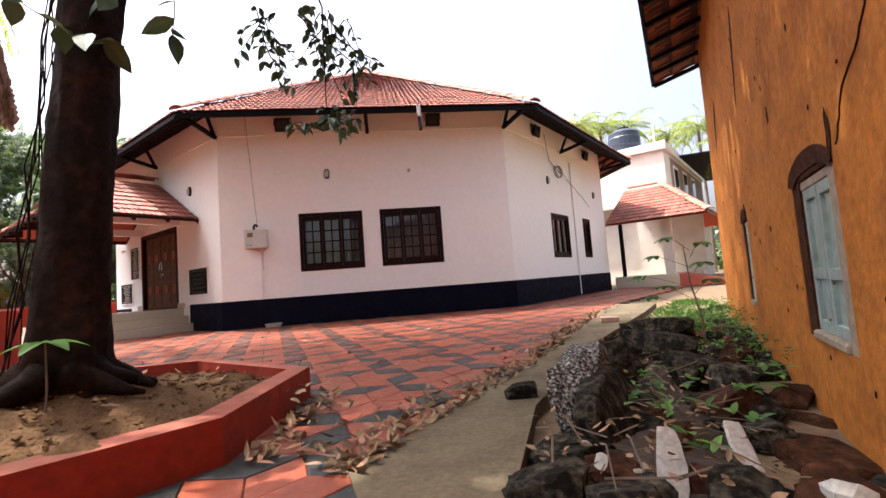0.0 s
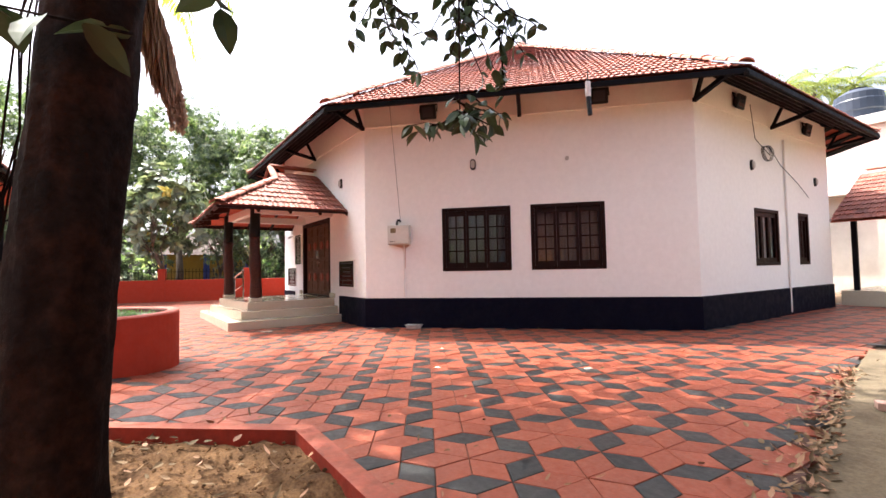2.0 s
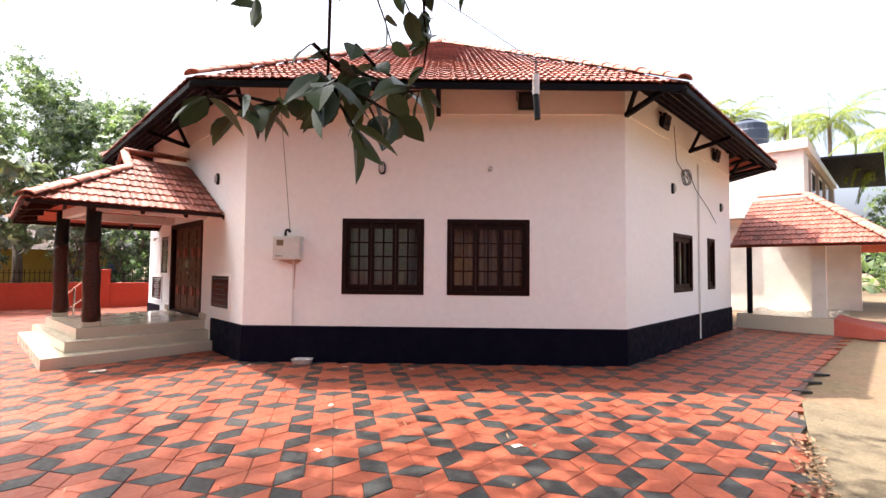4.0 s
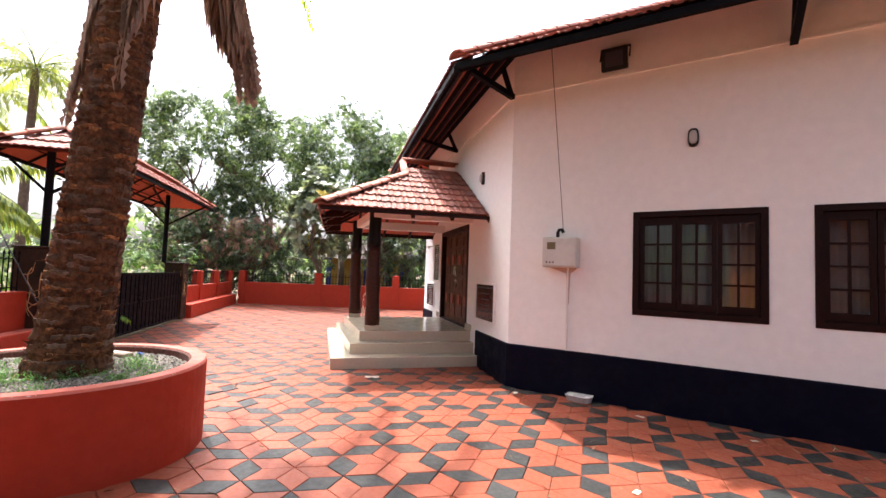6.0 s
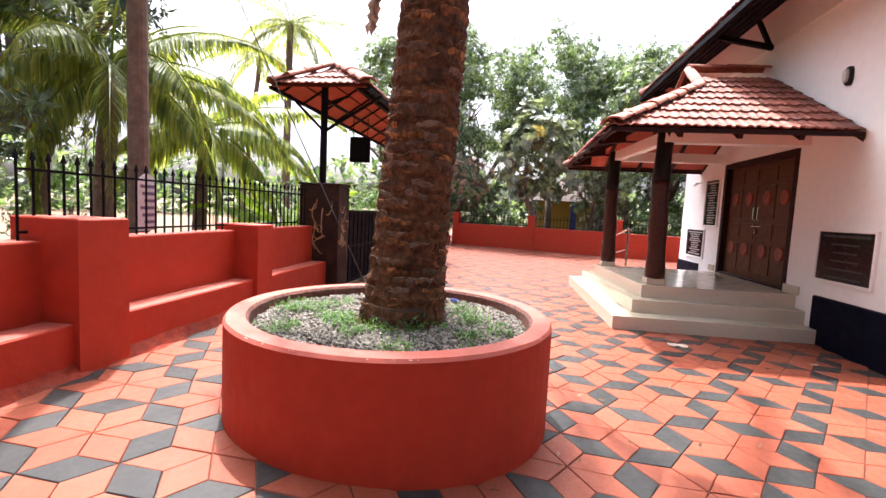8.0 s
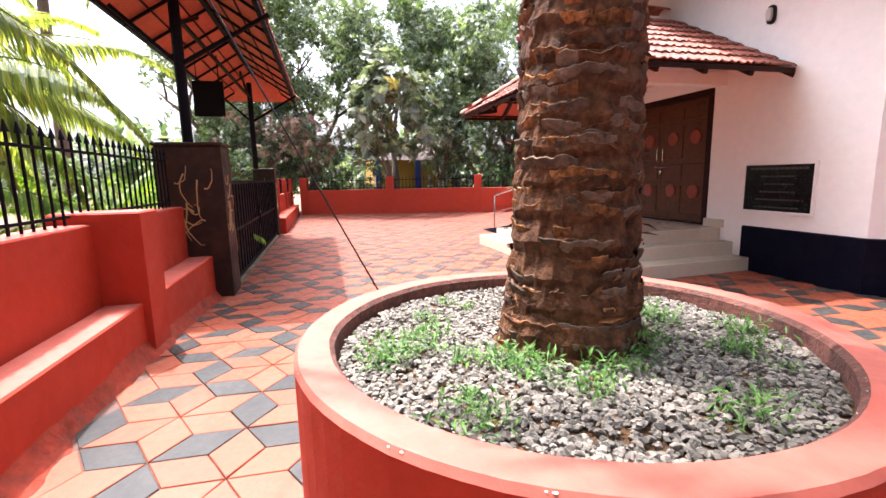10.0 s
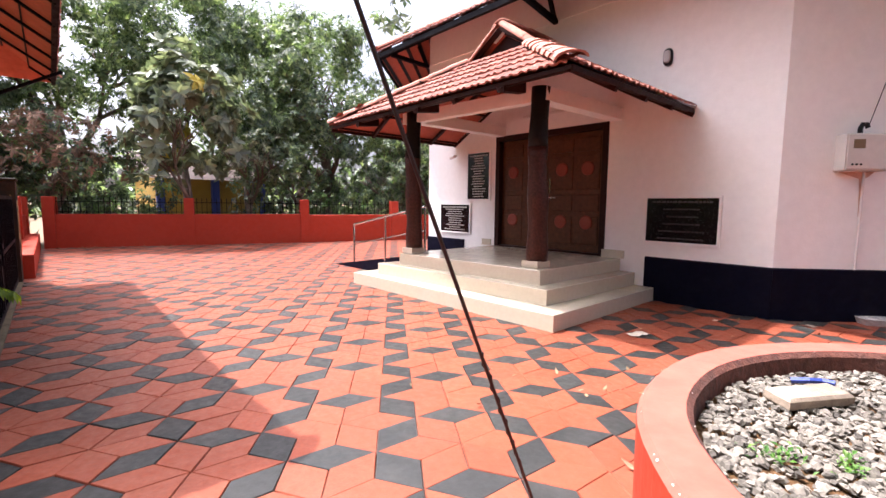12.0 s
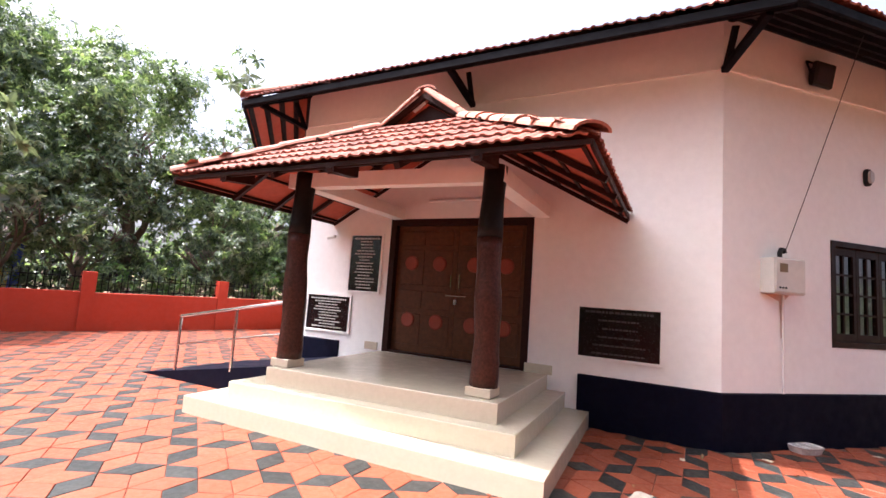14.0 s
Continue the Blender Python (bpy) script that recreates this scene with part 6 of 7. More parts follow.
def rock(name, c, size, r, label, mat=ROCK, group="rubble stones"):
    """A broken angular stone."""
    s = Shape()
    bm = bmesh.new()
    bmesh.ops.create_icosphere(bm, subdivisions=3 if max(size) > 0.09 else 2, radius=1.0)
    seed = r.uniform(0, 99)
    cuts = [(Vector((r.gauss(0, 1), r.gauss(0, 1), r.gauss(0, 1))).normalized(), r.uniform(0.6, 0.95)) for _ in range(6)]
    for v in bm.verts:
        d = v.co.normalized()
        k = 1 / max(abs(d.x), abs(d.y), abs(d.z)) ** 0.9
        p = d * k * 0.9
        for nn, dist in cuts:
            p = p - nn * max(0.0, p.dot(nn) - dist)
        p = p * (1 + 0.06 * noise.noise(d * 3 + Vector((seed, 0, 0))) + 0.08 * noise.noise(d * 8 + Vector((0, seed, 0))) + 0.05 * noise.noise(d * 21 + Vector((seed, seed, 0))))
        v.co = Vector((p.x * size[0], p.y * size[1], p.z * size[2]))
    me = bpy.data.meshes.new(name)
    bm.to_mesh(me)
    bm.free()
    me.materials.append(mat)
    ob = tagged(new(name, me), label, "stone", group)
    ob.matrix_basis = Matrix.Translation(c) @ Euler((r.uniform(-0.3, 0.3), r.uniform(-0.3, 0.3), r.uniform(0, 6))).to_matrix().to_4x4()
    return ob


def edge_x(y):
    """The strip's far-side edge."""
    for (a, b), (c, d) in zip(right_edge, right_edge[1:]):
        if b <= y <= d:
            return a + (c - a) * (y - b) / (d - b)
    return right_edge[0][0] if y < 1 else right_edge[-1][0]


r = random.Random(61)
BLOCK = material("black_moss_block", (0.018, 0.016, 0.014), 0.95, spec=0.1, grain=0.6, grain_scale=45, stain=1.0, stain_scale=65, stain_colour=(0.62, 0.60, 0.56), bump=1.0, bump_scale=60)
ROTTEN = material("rotten_red_brown_debris", (0.040, 0.016, 0.009), 0.95, spec=0.1, grain=0.5, grain_scale=30, stain=0.8, stain_scale=9, stain_colour=(0.10, 0.045, 0.022), bump=1.0, bump_scale=40)
b = rock("rubble_stone", (-1.32, 2.34, 0.08), (0.11, 0.34, 0.24), r, "large upright black stone block crusted with white lichen", BLOCK)
b.rotation_euler = (0.12, -0.12, 0.10)
rock("rubble_stone", (-1.17, 2.28, 0.02), (0.10, 0.40, 0.24), r, "large black mossy stone block").rotation_euler = (0.1, -0.2, 0.14)
rock("rubble_stone", (-1.40, 2.98, 0.12), (0.16, 0.13, 0.15), r, "black mossy stone block")
rock("rubble_stone", (-1.74, 2.44, 0.065), (0.10, 0.07, 0.055), r, "small black stone lying on the concrete strip")
rock("rubble_stone", (-1.32, 3.75, 0.10), (0.30, 0.17, 0.13), r, "long flat black stone block on the rubble heap").rotation_euler = (0, 0.1, 0.1)
rock("rubble_stone", (-1.58, 4.9, 0.08), (0.36, 0.20, 0.14), r, "long flat black stone block on the rubble heap").rotation_euler = (0, 0, 0.1)
rock("rubble_stone", (-0.78, 2.95, 0.04), (0.12, 0.12, 0.12), r, "square black stone block on the rubble heap").rotation_euler = (0.1, 0, 0.3)
rock("rubble_stone", (-1.0, 3.15, 0.05), (0.16, 0.13, 0.12), r, "black mossy stone block on the rubble heap")
rock("rubble_stone", (-0.62, 2.45, -0.02), (0.20, 0.10, 0.08), r, "dark rotten timber-like stone on the rubble")
rock("rubble_stone", (-1.16, 1.62, -0.10), (0.13, 0.22, 0.14), r, "black stone block beside the concrete strip")
# black stones added to stand in for the deep shadow along the strip
for x, y, k in ((-1.02, 1.30, 0.13), (-1.16, 1.52, 0.15), (-0.86, 1.24, 0.12), (-1.30, 1.90, 0.13), (-0.95, 1.55, 0.12)):
    rock("rubble_stone", (x, y, -0.05), (k, k * 1.1, k * 0.9), r, "black stone added in place of the dark shadow beside the concrete strip")
for i in range(210):
    y = 1.0 + 5.5 * r.random() ** 1.25
    wide2 = max(0.2, (0.10 - 0.176 * y) - edge_x(y) - 0.12)
    x = edge_x(y) + 0.12 + r.random() * wide2
    k = r.uniform(0.05, 0.15)
    rock("rubble_stone", (x, y, -0.13 + r.uniform(0.0, 0.13)), (k, k * r.uniform(0.6, 1.2), k * r.uniform(0.45, 0.8)), r, *(("black mossy broken stone in the rubble heap", ROCK) if i % 3 else ("rotten red-brown clod in the rubble heap", ROTTEN)))
for i in range(14):
    y = r.uniform(1.5, 3.6)
    k = r.uniform(0.008, 0.018)
    rock("stone_chip", (edge_x(y) + r.uniform(0.15, 0.85), y, 0.04 + r.uniform(-0.02, 0.07)), (k, k * 1.3, k * 0.5), r, "small pale stone chip on the rubble", GRAVEL, "stone chips")
SHARD = material("pale_plaster_shard", (0.40, 0.39, 0.36), 0.9, grain=0.25, grain_scale=50, stain=0.5, stain_scale=20, bump=0.5)
for c, sz, rot in (((-0.66, 1.90, 0.10), (0.040, 0.10, 0.010), (0.6, 0.2, 0.5)), ((-0.42, 1.70, 0.05), (0.055, 0.05, 0.075), (0, 0, 0.4)), ((-0.84, 1.76, 0.06), (0.050, 0.014, 0.12), (-0.4, 0.1, 0.3)), ((-1.03, 1.66, 0.07), (0.022, 0.03, 0.006), (0.9, 0.2, 0.1))):
    rock("plaster_shard", c, sz, r, "pale broken plaster shard on the rubble", SHARD, "plaster shards").rotation_euler = rot
s = Shape()
s.box((-0.11, -0.055, 0), (0.11, 0.055, 0.07), bevel=0.008)
b = thing("brick", s, material("pale_brick", (0.46, 0.30, 0.24), 0.9, grain=0.1, grain_scale=30, stain=0.4, stain_scale=12), "single pale brick lying on the concrete strip", "brick")
b.matrix_basis = pose(-2.42, 6.17, 0.02, 0, 0, 25)
heap = Shape()
HN = 60
for j in range(HN + 1):
    y = 0.9 + 9.9 * j / HN
    for i in range(13):
        x0, x1 = edge_x(y) - 0.02, 0.18 - 0.176 * y + 0.1
        f = i / 12
        heap.v.append((x0 + (x1 - x0) * f, y, -0.12 + 0.17 * math.sin(math.pi * min(1, f * 1.15)) * max(0.12, 1 - 0.13 * abs(y - 2.2)) + 0.07 * noise.noise((x0 * 3 + f * 4, y * 3.5, 0)) - 0.08 * f))
for j in range(HN):
    for i in range(12):
        heap.f.append((j * 13 + i, j * 13 + i + 1, j * 13 + 14 + i, j * 13 + 13 + i))
        heap.m.append(0)
thing("rubble_bed", heap, material("dark_rubble_soil", (0.045, 0.030, 0.020), 0.95, grain=0.5, grain_scale=40, stain=0.5, stain_scale=8, stain_colour=(0.10, 0.055, 0.03), bump=1.0, bump_scale=35), "dark debris-strewn soil under the rubble", "soil", kind="structure")
sticks = Shape()
for i in range(95):
    y = r.uniform(1.3, 4.2)
    x = edge_x(y) + r.uniform(0.1, 0.8)
    a = r.uniform(0, 3.14)
    l = r.uniform(0.06, 0.26)
    p = Vector((x, y, 0.05 + r.uniform(0, 0.06)))
    sticks.rod(p, p + Vector((l * math.cos(a), l * math.sin(a), r.uniform(-0.04, 0.05))), r.uniform(0.0015, 0.004), n=5)
thing("dry_sticks", sticks, BARK, "dry broken sticks on the rubble", "sticks", kind="stuff")
litter = Shape()
r = random.Random(71)


def fallen(x, y, z, k=1.0):
    w = r.uniform(0, 6.28)
    oval_leaf(litter, Vector((x, y, z + rise(x, y) + r.uniform(0.006, 0.022))), (math.cos(w), math.sin(w), r.uniform(-0.1, 0.3)), (r.gauss(0, 0.4), r.gauss(0, 0.4), 1), k * r.uniform(0.04, 0.095), k * r.uniform(0.018, 0.038), r.uniform(-0.6, 0.25))


for i in range(900):
    y = 1.3 + 6.5 * r.random() ** 1.4
    for (a, b), (c, d) in zip(left_edge, left_edge[1:]):
        if b <= y <= d:
            x = a + (c - a) * (y - b) / (d - b)
    fallen(x - abs(r.gauss(0, 0.16)) + 0.06, y, 0.0)
for i in range(260):
    fallen(r.uniform(-12, -2.2), r.uniform(0.5, 9.5), 0.0, 0.8)
for i in range(150):
    t = r.random()
    fallen(-2.36 - 0.7 * t + abs(r.gauss(0, 0.1)), 1.16 + 0.94 * t + abs(r.gauss(0, 0.06)), 0.0)
for i in range(260):
    fallen(r.uniform(-5.2, -2.6), r.uniform(-0.4, 1.9), 0.13)
for i in range(560):
    y = r.uniform(1.5, 5)
    fallen(edge_x(y) + r.uniform(0.05, 0.9), y, 0.05 + r.uniform(-0.05, 0.07), 0.6)
for i in range(170):
    t = r.random()
    fallen(-26.0 + 2.05 * t + r.uniform(0.15, 0.5), -1.3 + 6.5 * t, 0.0)
thing("fallen_leaves", litter, DRY_LEAF, "dry brown fallen leaves scattered on the paving", "leaves", kind="stuff")
# weeds by the orange wall
wd = Shape()
st = Shape()
for i in range(1300):
    y = 3.2 + 4.1 * r.random() ** 0.7
    x = 0.06 - 0.176 * y - r.uniform(0.03, 0.12 + 0.10 * y) * r.random()
    zz = r.random() ** 1.5 * 0.35
    leaf_blade(wd, Vector((x, y, -0.12 + zz)), (r.gauss(0, 1), r.gauss(0, 1), 0.5), (0, 0, 1), r.uniform(0.03, 0.075), r.uniform(0.02, 0.035))
for i in range(5500):
    y = 4.3 + 6.5 * r.random()
    x0, x1 = edge_x(min(y, 9.2)) + 0.08, 0.06 - 0.176 * y
    x = x0 + (x1 - x0) * r.random()
    leaf_blade(wd, Vector((x, y, -0.10 + 0.05 * noise.noise((x * 2, y * 2, 0)))), (r.gauss(0, 0.6), r.gauss(0, 0.6), 1), (0, 1, 0), r.uniform(0.04, 0.13), r.uniform(0.012, 0.03))
for i in range(34):
    c = Vector((r.uniform(-1.25, -0.55), r.uniform(1.7, 3.3), 0.09))
    for q in range(4):
        oval_leaf(wd, c + Vector((r.gauss(0, 0.02), r.gauss(0, 0.02), 0)), (r.gauss(0, 1), r.gauss(0, 1), 0.5), (0, 0, 1), r.uniform(0.04, 0.08), r.uniform(0.025, 0.04), 0.3)
thing("weeds", wd, WEED, "bright green weeds at the foot of the orange wall", "weeds", kind="stuff")
sp = empty("sapling", (-1.08, 4.28, -0.1), "thin sapling with lobed green leaves in the rubble", "sapling")
st.tube([(0, 0, 0), (0.0, 0.0, 0.35), (-0.06, 0.0, 0.65), (-0.08, 0.0, 0.95)], [0.011, 0.009, 0.006, 0.003], 6)
lf3 = Shape()
for zz, dx, dy in ((0.42, 0.16, -0.06), (0.50, -0.30, 0.02), (0.58, -0.22, 0.12), (0.62, 0.12, 0.10), (0.68, -0.36, -0.04), (0.76, 0.10, -0.10), (0.84, -0.26, 0.02), (0.92, 0.08, 0.04), (0.98, -0.12, -0.03)):
    tip = Vector((-0.05 + dx, dy, zz + 0.04))
    bs = Shape()
    bs.tube([(-0.04, 0, zz - 0.08), (-0.05 + dx * 0.6, dy * 0.6, zz), tip], [0.003, 0.0025, 0.002], 4)
    part("branch", bs, BARK, sp)
    for q in range(5):
        a = math.atan2(dy, dx) + (q - 2) * 0.75
        oval_leaf(lf3, tip, (math.cos(a), math.sin(a), -0.12), (0, 0, 1), r.uniform(0.10, 0.14), 0.065, 0.25)
part("stem", st, BARK, sp)
part("leaves", lf3, WEED, sp)

# ---- stay wire ----
s = Shape()
wb = Vector((-10.09, 0.057, 0.05))
wv = Vector((0.034, -0.445, 0.895))
s.tube([wb + wv * t for t in (0, 0.5, 1, 2, 4, 7.5)], 0.006, 6)
s.tube([wb + wv * t + Vector((0.007 * math.cos(t * 60), 0.008 * math.sin(t * 60), 0)) for t in [0.05 * i for i in range(20)]], 0.004, 5)
thing("stay_wire", s, RUBBER, "twisted black stay wire anchored in the paving", "wire")
s = Shape()
s.rod((-9.86, -2.74, -0.05), (-9.84, -2.74, 7.6), 0.105, 0.085, n=14)
thing("utility_pole", s, BARK, "tall wooden utility pole behind the boundary wall", "pole")
s = Shape()
n = 12
for k, (a, b, z) in enumerate(((0.15, 0.10, 0.0), (0.17, 0.12, 0.06), (0.18, 0.13, 0.075), (0.17, 0.12, 0.082))):
    s.v += [(a * math.copysign(abs(math.cos(6.2832 * i / n)) ** 0.5, math.cos(6.2832 * i / n)), b * math.copysign(abs(math.sin(6.2832 * i / n)) ** 0.5, math.sin(6.2832 * i / n)), z) for i in range(n)]
for k in range(3):
    for i in range(n):
        s.f.append((k * n + i, k * n + (i + 1) % n, (k + 1) * n + (i + 1) % n, (k + 1) * n + i))
        s.m.append(0)
s.f.append(tuple(range(3 * n, 4 * n)))
s.m.append(0)
tub = thing("plastic_tub", s, material("cloudy_plastic", (0.55, 0.52, 0.50), 0.25, stain=0.5, stain_scale=18, stain_colour=(0.30, 0.20, 0.16)), "cloudy plastic food tub lying by the plinth", "tub")
tub.matrix_basis = pose(-9.74, 5.92, 0.0, 0, 0, 40)
PAPER = material("crumpled_paper", (0.62, 0.56, 0.46), 0.9, grain=0.1)
for x, y, k in ((-11.31, 3.29, 0.11), (-10.2, 5.2, 0.05), (-9.0, 6.3, 0.05), (-8.1, 7.0, 0.04), (-11.0, 4.6, 0.04), (-7.3, 5.0, 0.04), (-5.0, 5.6, 0.05), (-6.2, 4.2, 0.04)):
    s = Shape()
    for j in range(5):
        for i in range(5):
            s.v.append((k * (i - 2) / 2, k * 0.6 * (j - 2) / 2, 0.012 + 0.25 * k * abs(noise.noise((i * 0.9 + x, j * 0.9 + y, 0)))))
    s.f = [(5 * j + i, 5 * j + i + 1, 5 * j + i + 6, 5 * j + i + 5) for j in range(4) for i in range(4)]
    s.m = [0] * 16
    thing("paper_scrap", s, PAPER, "crumpled pale scrap of paper on the paving", "litter", "paper scraps").matrix_basis = pose(x, y, -0.006, 0, 0, 57 * x)
s = Shape()
s.box((-0.13, -0.05, 0), (0.13, 0.05, 0.045), bevel=0.01)
thing("wood_offcut", s, OLD_FRAME, "pale wooden offcut lying on the gravel", "wood").matrix_basis = pose(-9.42, 0.58, PH - 0.075, 4, 0, 60)
s = Shape()
s.tube([(0, 0, 0), (0.05, 0.01, 0.012), (0.08, 0.05, 0.008), (0.12, 0.05, 0.01)], 0.012, 6)
thing("plastic_wrapper", s, BLUE_TRIM, "blue plastic wrapper on the gravel", "litter").matrix_basis = pose(-9.5, 0.74, PH - 0.06)

nb = empty("notice", pose(-9.84, -2.63, 1.42, 0, 0, 8), "weathered white notice with rows of writing tied to the pole", "notice")
s = Shape()
n = 12
rim = [(-0.16, -0.30), (0.16, -0.30)] + [(0.16 * math.cos(math.pi * i / n), 0.16 + 0.14 * math.sin(math.pi * i / n)) for i in range(n + 1)]
s.add([(x, 0.0, z) for x, z in rim] + [(x, 0.008, z) for x, z in rim], [tuple(range(len(rim))), tuple(range(2 * len(rim) - 1, len(rim) - 1, -1))] + [(i, len(rim) + i, len(rim) + (i + 1) % len(rim), (i + 1) % len(rim)) for i in range(len(rim))])
part("board", s, material("weathered_white_notice", (0.50, 0.48, 0.50), 0.7, stain=0.5, stain_scale=9, stain_colour=(0.28, 0.24, 0.24)), nb)
s = Shape()
for i in range(6):
    s.box((-0.11, 0.008, 0.15 - 0.075 * i), (0.11 - 0.03 * (i % 3), 0.0105, 0.185 - 0.075 * i))
part("lettering", s, material("faded_purple_ink", (0.10, 0.08, 0.14), 0.7), nb, "bars of writing too small to read", kind="stuff")

# hanging tube lamp on the overhead wire
wa = Vector((-4.4, 5.0, 3.3))
hl2 = empty("hanging_tube_lamp", wa, "white tube lamp with dark lower end hanging from an overhead wire", "lamp")
s = Shape()
s.rod((0, 0, -0.10), (0, 0, -0.26), 0.028, n=10)
part("tube", s, PVC, hl2)
s = Shape()
s.rod((0, 0, -0.26), (0.015, 0, -0.46), 0.024, n=10)
part("holder", s, BLACK_PLASTIC, hl2)
s = Shape()
s.rod((0, 0, -0.10), (0, 0, 0.02), 0.006, n=6)
part("hook", s, RUBBER, hl2)
s = Shape()
hook = side(1) @ Vector((5.9, 0.9, 4.62))
pole_top = Vector((-8.0, -2.8, 7.2))
s.tube([hook, hook.lerp(wa, 0.5) + Vector((0, 0, 0.12)), wa, wa.lerp(pole_top, 0.5) + Vector((0, 0, -0.15)), pole_top], 0.003, 5)
thing("overhead_wire", s, RUBBER, "thin black overhead wire strung to the eave", "wire")
# ---- east porch and white annexe ----
ann = empty("white_annexe", (0, 0, 0), "white two-storey annexe with flat roof behind the hall", "building")
for nm, lo, hi in (("lower_wall", (-8.5, 24.5, -0.05), (-4.7, 36, 3.8)), ("upper_wall", (-9.5, 24.0, 4.0), (-4.85, 36, 6.35)), ("floor_slab", (-9.5, 23.8, 3.8), (-4.0, 36.2, 4.0)), ("parapet", (-9.7, 23.85, 6.35), (-4.7, 36.1, 6.75))):
    s = Shape()
    s.box(lo, hi, bevel=0.02)
    part(nm, s, FAR_WALL, ann)
for x, y, z0, z1 in ((-4.85, 26.0, 4.35, 5.9), (-4.85, 28.6, 4.3, 6.0), (-4.85, 31.4, 4.3, 6.0)):
    s = Shape()
    s.box((x - 0.05, y, z0), (x + 0.03, y + 1.3, z1))
    win = part("window", s, PVC, ann)
    s = Shape()
    s.box((x, y + 0.15, z0 + 0.15), (x + 0.04, y + 1.15, z1 - 0.15))
    part("pane", s, GLASS_DARK, win)
s = Shape()
s.box((-4.86, 25.4, 4.1), (-4.83, 35.5, 6.2))
part("cladding", s, material("brown_cladding", (0.22, 0.16, 0.14), 0.8, grain=0.1), ann)
for y in (25.4, 28.0, 30.2):
    s = Shape()
    s.box((-4.72, y, 0.4), (-4.66, y + 0.9, 2.5))
    part("door", s, WOOD_WINDOW, ann)
s = Shape()
s.box((-4.9, 26.5, 6.1), (-3.0, 36, 6.18), pose(0, 0, 0, 0, 3, 0))
part("awning", s, STEEL_DARK, ann)
tk = empty("water_tank", (-7.0, 25.6, 6.75), "black plastic roof water tank", "tank")
s = Shape()
s.tube([(0, 0, 0), (0, 0, 0.1), (0, 0, 0.5), (0, 0, 0.55), (0, 0, 0.95), (0, 0, 1.0), (0, 0, 1.25), (0, 0, 1.45)], [0.78, 0.8, 0.8, 0.83, 0.83, 0.8, 0.78, 0.45], 24)
part("body", s, material("tank_plastic", (0.02, 0.03, 0.05), 0.45), tk)
s = Shape()
s.tube([(0, 0, 1.45), (0, 0, 1.55)], [0.3, 0.3], 16)
part("lid", s, BLACK_PLASTIC, tk)
s = Shape()
s.rod((-5.3, 24.6, 6.7), (-5.3, 24.6, 8.4), 0.03)
s.rod((-5.7, 24.6, 8.2), (-4.9, 24.6, 8.2), 0.02)
thing("vent_pipe", s, PVC, "white pipe standing on the flat roof", "pipe")

er = empty("east_porch_roof", (0, 0, 0), "red clay tile roof of the side porch", "roof", kind="structure")
EX0, EX1, EY0, EY1, EZ, ERZ = CX + AP, -2.4, 17.0, 23.4, 2.36, 4.05
em = (EY0 + EY1) / 2
eh = em - EY0
up = Vector((0, eh, ERZ - EZ))
L2 = up.length
lay(roof_frames((EX0, EY0, EZ), (1, 0, 0), up, L2, lambda s: (0, (EX1 - EX0) - 2.0 * s / L2)), er)
up2 = Vector((-2.0, 0, ERZ - EZ))
L3 = up2.length
lay(roof_frames((EX1, EY0, EZ), (0, 1, 0), up2, L3, lambda s: (eh * s / L3, 2 * eh - eh * s / L3)), er)
caps((EX1, EY0, EZ + 0.03), (EX1 - 2.0, em, ERZ + 0.03), (0.3, -0.4, 1), er)
caps((EX1 - 2.0, em, ERZ + 0.03), (EX0, em, ERZ + 0.03), (0, 0, 1), er)
s = Shape()
o = Vector((0, 0, -0.05))
s.add([Vector((EX0, EY0, EZ)) + o, Vector((EX1, EY0, EZ)) + o, Vector((EX1 - 2, em, ERZ)) + o, Vector((EX0, em, ERZ)) + o, Vector((EX1, EY1, EZ)) + o, Vector((EX0, EY1, EZ)) + o], [(0, 1, 2, 3), (1, 4, 2), (3, 2, 4, 5)])
part("boarding", s, CLAY_UNDER, er)
ep = empty("east_porch", (0, 0, 0), "cream side porch with a pillar and red and yellow ramp", "porch", kind="structure")
for nm, lo, hi, mt in (("platform", (EX0, 17.6, -0.05), (-3.6, 23.2, 0.42), STEP_STONE), ("pillar", (-4.05, 17.75, 0.42), (-3.75, 18.05, 2.6), FAR_WALL), ("back_wall", (EX0, 21.5, 0.42), (-3.2, 21.75, 3.0), FAR_WALL), ("beam", (EX0, 17.75, 2.4), (-2.8, 17.95, 2.62), FAR_WALL), ("dark_post", (-5.55, 17.85, 0.42), (-5.43, 17.97, 2.4), STEEL_DARK)):
    s = Shape()
    s.box(lo, hi, bevel=0.01)
    part(nm, s, mt, ep)
s = Shape()
s.add([(-3.6, 17.6, 0.42), (-3.6, 19.4, 0.42), (-1.6, 19.4, 0.0), (-1.6, 17.6, 0.0), (-3.6, 17.6, -0.05), (-3.6, 19.4, -0.05)], [(0, 3, 2, 1), (0, 4, 3), (1, 2, 5)])
part("ramp", s, RED_TOP, ep)

